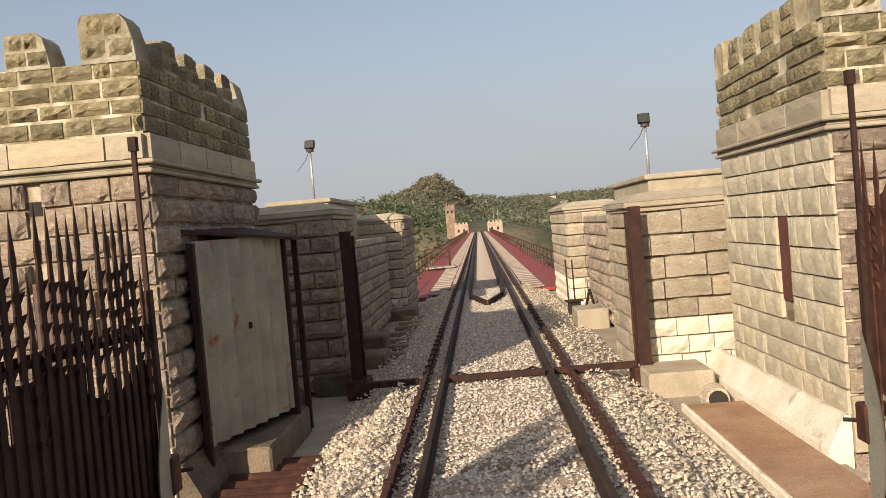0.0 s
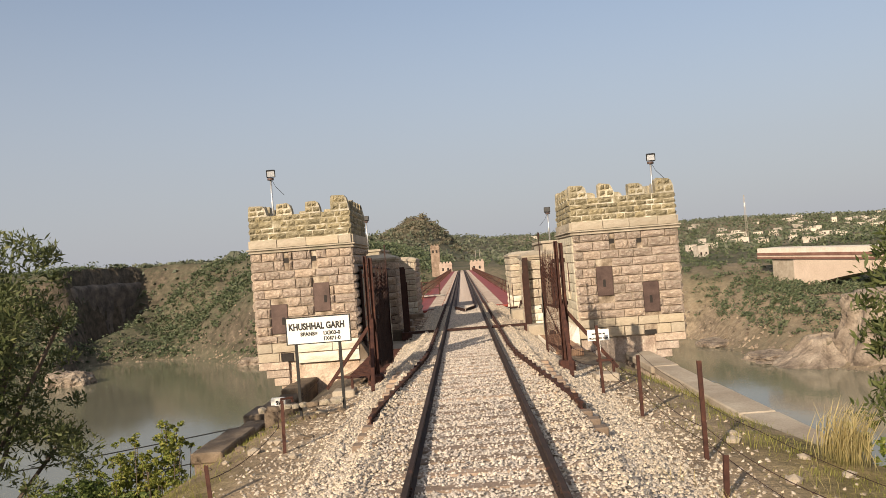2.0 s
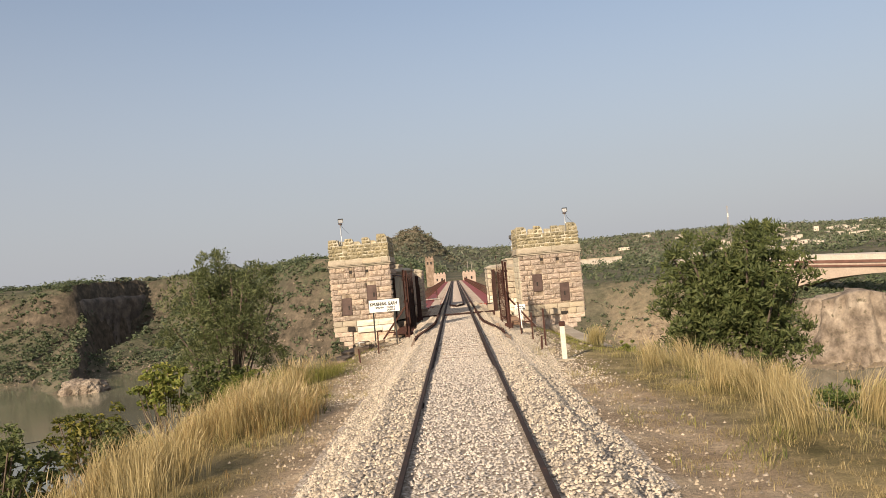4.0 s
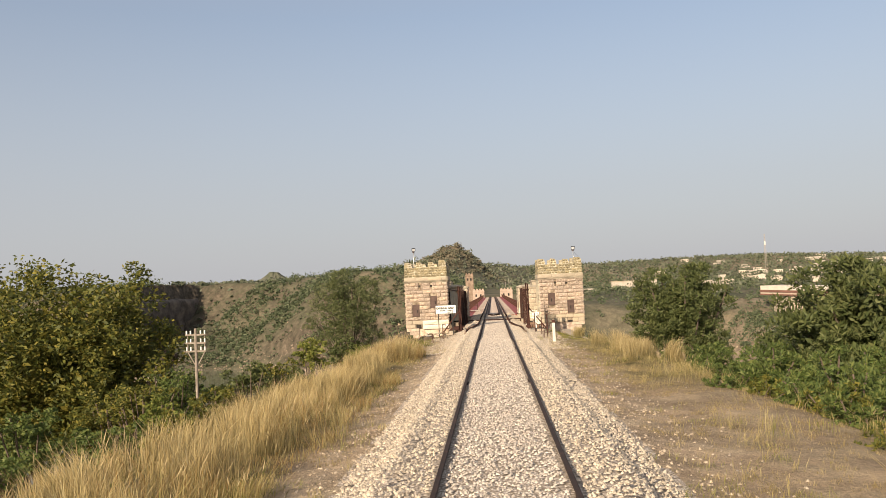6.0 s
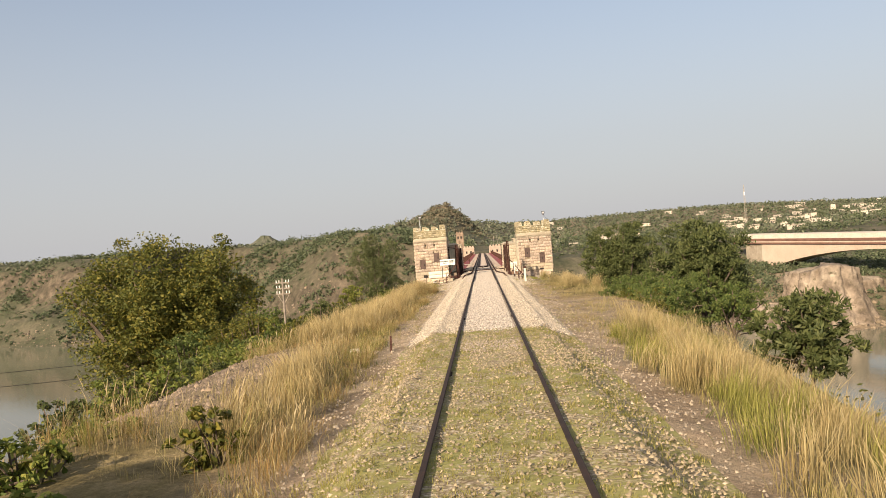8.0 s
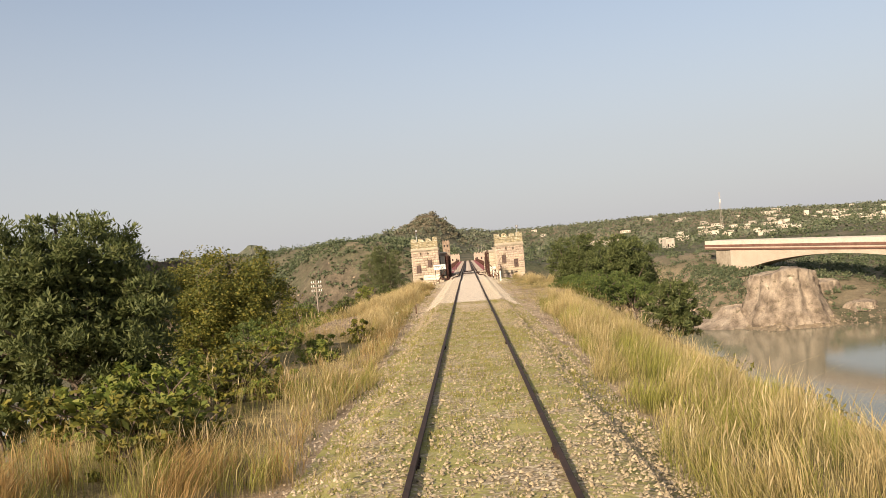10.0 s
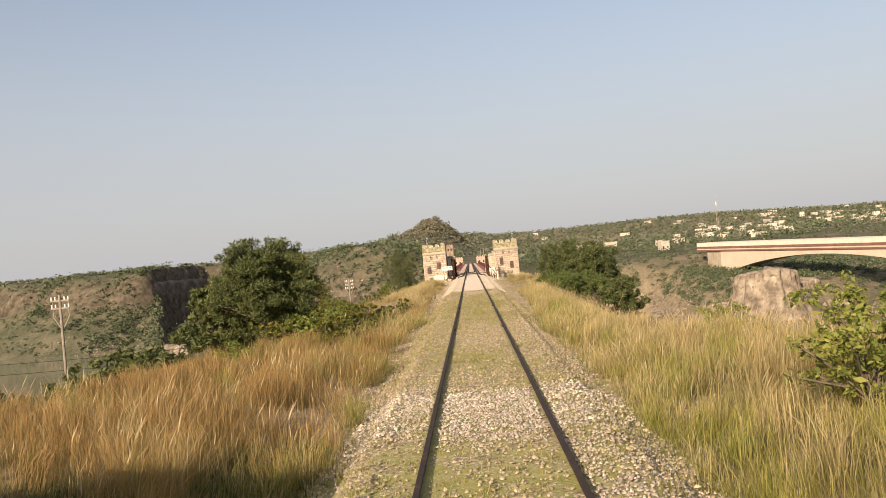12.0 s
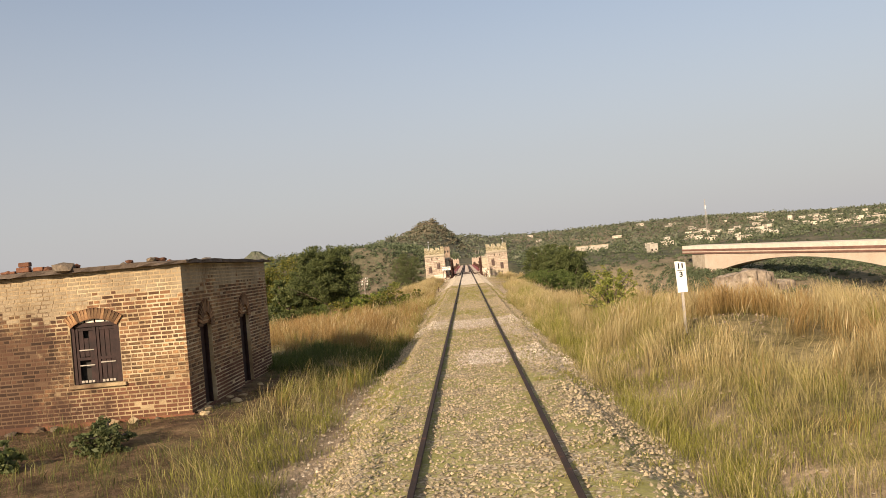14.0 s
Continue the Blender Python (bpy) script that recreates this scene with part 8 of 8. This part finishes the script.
def grass(name, px, py, hgt, per, material, label, width=0.0032, spread=0.13, bend=0.62, heads=0.25):
    """Tufts of bent blades, some with feathery heads."""
    n = len(px) * per
    bx_ = np.repeat(px, per) + rng.normal(0, spread, n)
    by_ = np.repeat(py, per) + rng.normal(0, spread, n)
    bz_ = ground_z(bx_, by_) - 0.03
    h = np.repeat(hgt, per) * rng.uniform(0.45, 1.15, n)
    a = rng.uniform(0, 6.28, n)
    lean = np.abs(rng.normal(0, bend, n)) * h
    dx, dy = np.cos(a), np.sin(a)
    # wind sets them slightly to one side
    wind = 0.04 + 0.7 * fbm(bx_ * 0.5, by_ * 0.5, 3, 15)
    ox, oy = dx * lean + wind * h + np.repeat(rng.normal(0, 0.13, len(px)), per) * h, dy * lean + np.repeat(rng.normal(0, 0.16, len(px)), per) * h
    wx, wy = -dy * width, dx * width
    w0 = rng.uniform(0.7, 1.5, n)
    hd = rng.uniform(0, 1, n) < heads
    tw = np.where(hd, 1.2, 1.1) * w0
    p0 = np.stack([bx_, by_, bz_], -1)
    mx_, my_, mz_ = bx_ + ox * 0.3, by_ + oy * 0.3, bz_ + h * np.where(hd, 0.72, 0.45)
    p2 = np.stack([mx_ - wx * tw, my_ - wy * tw, mz_], -1)
    p3 = np.stack([mx_ + wx * tw, my_ + wy * tw, mz_], -1)
    p4 = np.stack([bx_ + ox, by_ + oy, bz_ + h * np.where(hd, 1.0, 0.95)], -1)
    v = np.stack([p0, p2, p3, p4], 1).reshape(-1, 3)
    k = (np.arange(n) * 4)[:, None]
    f = np.concatenate([k + np.array([[0, 2, 1]]), k + np.array([[1, 2, 3]])])
    me = tri_mesh(name, v, f)
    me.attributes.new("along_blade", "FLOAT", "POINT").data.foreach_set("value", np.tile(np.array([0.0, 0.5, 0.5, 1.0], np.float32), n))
    tagged(obj(name, me, material), label, "grass", kind="stuff")


M_TUSSOCK = leaf_mat("yellow_green_tussock", (0.20, 0.21, 0.045), (0.32, 0.31, 0.08), (0.46, 0.42, 0.15), 0.42, (0.10, 0.115, 0.025))


def grass_edge_l(y):
    return np.interp(y, [-150, -130, -112, -100, -85, -72, -60, -45, -30, -20], [3.2, 3.2, 2.7, 2.8, 2.9, 3.2, 3.6, 3.4, 3.6, 4.2])


def grass_edge_r(y):
    return np.interp(y, [-150, -130, -112, -100, -85, -72, -60, -45, -30, -20], [2.45, 2.4, 2.35, 2.5, 2.9, 3.7, 4.2, 4.5, 4.6, 4.8])


n = 21000
side = np.where(rng.uniform(0, 1, n) < 0.48, -1.0, 1.0)
py = rng.uniform(-141, -19, n)
edge = np.where(side < 0, grass_edge_l(py), grass_edge_r(py))
reach = np.where(side < 0, np.interp(py, [-150, -112, -90, -40, -19], [18, 12, 9, 6, 4]), np.interp(py, [-150, -112, -90, -40, -19], [20, 14, 9, 6, 4]))
off = rng.uniform(0, 1, n) ** 1.7 * reach
px = side * (edge + off + fbm(py * 0.3, side * 9, 3, 4) * 1.2)
thicket = (px < -3.9) & (px > -9.5) & (py > -93) & (py < -73) & (rng.uniform(0, 1, n) < 0.8)
rubble = ((px < -5.0 - 0.8 * fbm(py * 0.5, py * 0, 2, 6)) & (px > -11) & (py > -71) & (py < -58.5) & (rng.uniform(0, 1, n) < 0.93)) | ((np.hypot(px - 6.3, (py + 123.6) * 0.7) < 1.6) & (rng.uniform(0, 1, n) < 0.3))
hut_zone = thicket | rubble | (px < -4.6) & (px > -11.5) & (py > -137) & (py < -120)
patch = fbm(px * 0.25, py * 0.25, 3, 61)
bare_r = (px > 0) & (py > -58) & (rng.uniform(0, 1, n) < np.where((py < -41) & (px < 7.5), 0.93, 0.5))
ok = (rng.uniform(0, 1, n) < 0.55 + 2.2 * patch + 2.6 * fbm(px * 0.95, py * 0.95, 3, 65)) & ~hut_zone & ~bare_r & ~((px < -2.5) & (px > -6.5) & (py > -137) & (py < -117.5) & (rng.uniform(0, 1, n) < 0.82))
px, py, patch, side, off = px[ok], py[ok], patch[ok], side[ok], off[ok]
hgt = np.clip(0.56 + 2.0 * fbm(px * 0.45, py * 0.45, 3, 63) + rng.normal(0, 0.12, len(px)), 0.2, 1.2) * np.where(off < 0.6, 0.7, 1.0) * np.where((px > 0) & (py > -58), 0.75, 1.0)
green = (fbm(px * 0.12, py * 0.12, 3, 71) + np.where(off < 1.0, 0.08, 0.0) + rng.normal(0, 0.06, len(px))) > np.where(px > 0, 0.12, 0.11)
green &= ~((px > 4.8) & (py < -106) & (rng.uniform(0, 1, len(px)) < 0.75))
rust = ~green & (((px < 0) & (rng.uniform(0, 1, len(px)) < np.where(py < -94, 0.8, 0.35))) | ((px > 4.4) & (py < -104) & (rng.uniform(0, 1, len(px)) < 0.5)))
gold = ~green & ~rust
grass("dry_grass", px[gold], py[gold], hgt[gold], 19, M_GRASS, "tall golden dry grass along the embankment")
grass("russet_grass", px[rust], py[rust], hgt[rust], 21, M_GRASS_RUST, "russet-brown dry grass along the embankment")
grass("green_grass", px[green], py[green], hgt[green] * 0.85, 22, M_GRASS_GREEN, "half-green grass along the embankment", heads=0.15)
low = rng.uniform(0, 1, len(px)) < 0.1
grass("low_herbs", px[low] + rng.normal(0, 0.3, low.sum()), py[low] + rng.normal(0, 0.3, low.sum()), np.full(low.sum(), 0.22), 14, M_HERB, "low green herbs at the foot of the grass", width=0.008, bend=0.7, heads=0.0)
tall = (~green) & (hgt > 0.55)
# great clumps: plumed straw on the left brow, yellow-green mounds and straw by the river bend on the right
M_CLUMP = leaf_mat("plumed_straw", (0.38, 0.285, 0.135), (0.50, 0.395, 0.205), (0.64, 0.53, 0.31), 0.4, (0.19, 0.165, 0.07))
clump_rng = random.Random(58)
brow = [(-clump_rng.uniform(4.3, 7.6), clump_rng.uniform(-58, -24)) for _ in range(120)] + [(clump_rng.gauss(-4.3, 0.3), clump_rng.gauss(-65.2, 1.3)) for _ in range(11)] + [(clump_rng.uniform(4.6, 6.0), clump_rng.uniform(-68, -57)) for _ in range(26)] + [(clump_rng.uniform(4.9, 7.6), clump_rng.uniform(-36, -22)) for _ in range(26)]
brow += [(2.9 + 11.5 * clump_rng.random() ** 0.8, clump_rng.uniform(-132, -96)) for _ in range(210)]
brow = [p_ for p_ in brow if math.hypot(p_[0] - 6.3, (p_[1] + 123.6) * 0.8) > 1.9]
russet = [(-2.9 - 8.5 * clump_rng.random() ** 0.9, clump_rng.uniform(-117.5, -94)) for _ in range(150)] + [(clump_rng.uniform(5.2, 9.0), clump_rng.uniform(-127, -117)) for _ in range(24)]
brow += [(2.9 + 4.8 * clump_rng.random(), clump_rng.uniform(-112, -82)) for _ in range(55)]
brow += [(3.3 + 3.4 * clump_rng.random(), clump_rng.uniform(-80, -67)) for _ in range(46)] + [(4.2 + 2.4 * clump_rng.random(), clump_rng.uniform(-67, -60)) for _ in range(14)] + [(clump_rng.uniform(-4.9, -3.7), clump_rng.uniform(-72.5, -65)) for _ in range(18)]
mound = [(clump_rng.uniform(5.4, 8.0), clump_rng.uniform(-69, -58)) for _ in range(30)] + [(clump_rng.uniform(3.5, 5.6), clump_rng.uniform(-76, -65)) for _ in range(18)] + [(2.8 + 4.2 * clump_rng.random(), clump_rng.uniform(-121, -84)) for _ in range(75)] + [(clump_rng.gauss(-4.1, 0.3), clump_rng.gauss(-66.5, 1.2)) for _ in range(5)]
# trodden ground in front of the small marker stone
brow = [p_ for p_ in brow if not (-74 < p_[1] < -61.4 and -4.75 < p_[0] < -1.0 and p_[0] > -4.7 + 0.2 * (-62 - p_[1]) - 0.4)]
mound = [p_ for p_ in mound if not (-74 < p_[1] < -61.4 and -4.75 < p_[0] < -1.0 and p_[0] > -4.7 + 0.2 * (-62 - p_[1]) - 0.4)]
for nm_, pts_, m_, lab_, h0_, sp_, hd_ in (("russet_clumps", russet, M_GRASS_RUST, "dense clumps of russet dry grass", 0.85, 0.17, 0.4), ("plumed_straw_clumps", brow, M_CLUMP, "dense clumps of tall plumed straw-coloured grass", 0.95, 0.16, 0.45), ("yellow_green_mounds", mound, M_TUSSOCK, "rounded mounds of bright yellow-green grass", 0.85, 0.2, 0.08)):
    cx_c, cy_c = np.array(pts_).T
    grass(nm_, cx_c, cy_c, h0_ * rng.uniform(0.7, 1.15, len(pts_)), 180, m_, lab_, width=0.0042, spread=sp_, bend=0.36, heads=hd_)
# tussocks standing out of the thinner grass
tus = (rng.uniform(0, 1, len(px)) < 0.055) & (py < -60)
half_ = tus & (rng.uniform(0, 1, len(px)) < 0.5)
grass("yellow_tussocks", px[half_], py[half_], np.clip(hgt[half_] * 1.1, 0.55, 1.0), 75, M_TUSSOCK, "arching yellow-green grass tussocks along the embankment", width=0.0028, spread=0.075, bend=0.42, heads=0.1)
half_ = tus & ~half_
grass("straw_tussocks", px[half_], py[half_], np.clip(hgt[half_] * 1.15, 0.55, 1.05), 65, M_GRASS, "pale straw grass tussocks along the embankment", width=0.0028, spread=0.08, bend=0.42, heads=0.3)


def plumes(name, px, py, hgt, per, material, label):
    """Bent stalks that carry a loose feathery head."""
    n_ = len(px) * per
    bx_, by_ = np.repeat(px, per) + rng.normal(0, 0.14, n_), np.repeat(py, per) + rng.normal(0, 0.14, n_)
    z0_ = ground_z(bx_, by_) - 0.02
    h = np.repeat(hgt, per) * rng.uniform(0.85, 1.35, n_)
    a = rng.uniform(0, 6.28, n_)
    ox, oy = 0.06 * h + np.cos(a) * 0.22 * h, np.sin(a) * 0.22 * h
    p = lambda f, s: np.stack([bx_ + ox * f * f + s * np.sin(a), by_ + oy * f * f - s * np.cos(a), z0_ + h * (f - 0.12 * f**3)], -1)
    w = rng.uniform(0.005, 0.011, n_)
    v = np.stack([p(0.0, -0.003), p(0.0, 0.003), p(0.72, 0.0), p(0.85, -w), p(0.85, w), p(1.08, 0.0)], 1).reshape(-1, 3)
    k_ = (np.arange(n_) * 6)[:, None]
    f_ = np.concatenate([k_ + np.array([[0, 1, 2]]), k_ + np.array([[2, 4, 3]]), k_ + np.array([[3, 4, 5]])])
    tagged(obj(name, tri_mesh(name, v, f_), material), label, "grass", kind="stuff")


M_PLUME = leaf_mat("pale_grass_heads", (0.34, 0.25, 0.13), (0.45, 0.35, 0.20), (0.56, 0.46, 0.29), 0.35)
plumes("grass_heads", px[tall], py[tall], hgt[tall], 3, M_PLUME, "pale feathery grass heads along the embankment")
# short weeds on the old bed, and round the hut
n = 11500
px, py = rng.uniform(-2.6, 2.6, n), rng.uniform(-141, -62, n)
ok = (np.abs(np.abs(px) - 0.87) > 0.08) & (rng.uniform(0, 1, n) < 0.35 + 2.6 * fbm(px * 0.5, py * 0.22, 3, 81))
px, py = px[ok], py[ok]


M_BEDWEED = leaf_mat("yellow_green_bed_weed", (0.20, 0.19, 0.05), (0.29, 0.265, 0.08), (0.40, 0.35, 0.14), 0.4)


def weeds(name, px, py, base, hgt, per, material, label):
    n_ = len(px) * per
    bx_, by_ = np.repeat(px, per) + rng.normal(0, 0.07, n_), np.repeat(py, per) + rng.normal(0, 0.07, n_)
    bz_ = np.repeat(base, per)
    h = hgt * rng.uniform(0.4, 1.2, n_)
    a = rng.uniform(0, 6.28, n_)
    dx, dy = np.cos(a), np.sin(a)
    w = 0.006
    v = np.stack([np.stack([bx_ - dy * w, by_ + dx * w, bz_], -1), np.stack([bx_ + dy * w, by_ - dx * w, bz_], -1), np.stack([bx_ + dx * h * 0.7, by_ + dy * h * 0.7, bz_ + h], -1)], 1).reshape(-1, 3)
    f = (np.arange(n_) * 3)[:, None] + np.array([[0, 1, 2]])
    tagged(obj(name, tri_mesh(name, v, f), material), label, "weeds", kind="stuff")


weeds("bed_weeds", px, py, bed_z(px, py) - 0.02, 0.085, 16, M_BEDWEED, "short yellow-green weeds between the ballast stones")
n = 2600
px, py = rng.uniform(-9.5, -2.6, n), rng.uniform(-140, -111, n)
ok = ~((px < -5.3) & (py > -128.7) & (py < -121)) & (rng.uniform(0, 1, n) < 0.55 + 1.8 * fbm(px * 0.5, py * 0.5, 3, 83))
px, py = px[ok], py[ok]
# herbs reach over the hut's shadow; their dark green adds to its shade
grass("hut_grass", px, py, np.clip(0.2 + 1.0 * fbm(px * 0.7, py * 0.7, 2, 85), 0.06, 0.5), 18, M_HERB, "sparse green grass round the hut", heads=0.2)
# green grass behind the hut, coloured dark to deepen the hut's shadow
n = 620
px, py = -2.5 - 3.4 * rng.uniform(0, 1, n), rng.uniform(-122.5, -112.5, n)
ok = rng.uniform(0, 1, n) < 0.8 + 1.5 * fbm(px * 0.7, py * 0.7, 3, 86)
px, py = px[ok], py[ok]
M_SHADEGRASS = leaf_mat("shade_dark_grass", (0.05, 0.075, 0.018), (0.085, 0.115, 0.028), (0.15, 0.17, 0.05), 0.35, (0.035, 0.045, 0.012))
grass("lush_grass", px, py, np.clip(0.34 + 0.8 * fbm(px * 0.6, py * 0.6, 2, 84), 0.15, 0.6), 34, M_SHADEGRASS, "green grass beside the hut, darkened in colour for the hut's shadow", width=0.0045, bend=0.55, heads=0.1)
n = 260
px, py = np.concatenate([rng.normal(4.6, 0.5, n), rng.normal(-4.6, 0.5, n // 2)]), np.concatenate([rng.uniform(-19, -5, n), rng.uniform(-19, -8, n // 2)])
grass("wall_grass", px, py, np.clip(0.15 + 0.5 * fbm(px * 0.8, py * 0.8, 2, 87), 0.06, 0.35), 14, M_GRASS_GREEN, "low grass tufts along the wing walls", heads=0.15)
# fuller, finer grass where the verge meets the old bed
n = 2300
side = np.where(rng.uniform(0, 1, n) < 0.2, -1.0, 1.0)
py = rng.uniform(-138.5, -112, n)
px = side * (np.where(side < 0, 2.85, 2.5) + rng.uniform(0, 1, n) ** 1.2 * np.where(side < 0, 1.5, 3.2) + 0.5 * fbm(py * 0.5, side * 3, 3, 88))
ok = (np.hypot(px - 6.3, (py + 123.6) * 0.7) > 1.5) & (rng.uniform(0, 1, n) < 0.75 + 1.5 * fbm(px * 0.6, py * 0.6, 3, 89))
px, py = px[ok], py[ok]
hgt = np.clip(0.42 + 0.9 * fbm(px * 0.6, py * 0.6, 2, 90) + rng.normal(0, 0.08, len(px)), 0.15, 0.85)
mix_ = rng.uniform(0, 1, len(px)) < np.clip(0.95 - 0.24 * (np.abs(px) - 2.5), 0.2, 1)
M_VERGE = leaf_mat("yellow_green_verge_grass", (0.15, 0.155, 0.03), (0.28, 0.26, 0.06), (0.42, 0.39, 0.13), 0.4, (0.10, 0.11, 0.022))
grass("verge_grass", px[mix_], py[mix_], hgt[mix_] * 0.9, 30, M_VERGE, "yellow-green grass along the old ballast", width=0.0027, spread=0.12, heads=0.2)
grass("verge_straw", px[~mix_], py[~mix_], hgt[~mix_] * 1.15, 24, M_GRASS, "thin straw-coloured grass along the old ballast", width=0.0024, spread=0.12, heads=0.3)
# short dead stubble and litter over the bare earth
n = 5200
px, py = rng.uniform(2.9, 8.6, n), rng.uniform(-62, -26, n)
px[4200:], py[4200:] = -rng.uniform(2.8, 4.6, 1000), rng.uniform(-75, -20, 1000)
ok = rng.uniform(0, 1, n) < 0.5 + 2.2 * fbm(px * 0.6, py * 0.6, 3, 97)
px, py = px[ok], py[ok]
M_STUBBLE = leaf_mat("dead_stubble", (0.20, 0.15, 0.07), (0.30, 0.235, 0.12), (0.42, 0.34, 0.19), 0.3)
weeds("dead_stubble", px, py, ground_z(px, py) - 0.01, 0.09, 12, M_STUBBLE, "short dead stubble on the bare earth")
# stray tufts on the earth path beside the ballast
n = 1500
side = np.where(rng.uniform(0, 1, n) < 0.4, -1.0, 1.0)
py = rng.uniform(-100, -17, n)
px = side * (2.4 + rng.uniform(0, 1, n) ** 0.7 * 2.2)
ok = rng.uniform(0, 1, n) < 0.25 + 2.2 * fbm(px * 0.5, py * 0.35, 3, 67)
px, py = px[ok], py[ok]
mix_ = rng.uniform(0, 1, len(px)) < 0.5
grass("path_grass", px[mix_], py[mix_], np.clip(rng.normal(0.26, 0.1, mix_.sum()), 0.1, 0.5), 18, M_GRASS, "stray dry tufts on the earth path", bend=0.7, spread=0.1)
grass("path_herbs", px[~mix_], py[~mix_], np.clip(rng.normal(0.16, 0.06, (~mix_).sum()), 0.07, 0.3), 18, M_GRASS_GREEN, "stray green tufts on the earth path", bend=0.8, spread=0.12, heads=0.0)
px, py = rng.normal(5.0, 0.13, 14), rng.normal(-16.2, 0.13, 14)
grass("reed_clump", px, py, np.full(14, 0.8), 26, M_GRASS, "tall dry reed clump on the bank", width=0.006, bend=0.25)
tree("leafy_shrub", 6.7, -12.6, -0.95, 0.9, 1.6, 301, M_LEAF_BRIGHT, "bright green shrub below the wing wall", 0.05, 50, 90)
tree("leafy_shrub", 6.9, -15.4, -1.0, 0.9, 1.6, 302, M_LEAF_BRIGHT, "bright green shrub below the wing wall", 0.05, 50, 90)

# ---- sleepers, one by one ----
bm = bbox(-1.37, 1.37, -0.125, 0.125, -0.30, -0.155, bevel=0.012)
sm = bpy.data.meshes.new("sleeper")
bm.to_mesh(sm)
bm.free()
sm.materials.append(M_SLEEPER)
r = random.Random(4)
y, k = 23.3, 0
while y > -150 and k < 245:
    ob = new("sleeper", sm)
    ob.parent = track
    bare = -23 < y < 2
    wide = 1.42 if -15.5 < y < -6.5 else 1.0
    ob.matrix_basis = pose(r.uniform(-0.03, 0.03), y, (0.003 if bare else -0.06) + r.uniform(-0.006, 0.006), 0, 0, r.uniform(-0.5, 0.5)) @ Matrix.Diagonal((wide, 1, 1, 1))
    y -= 0.71
    k += 1
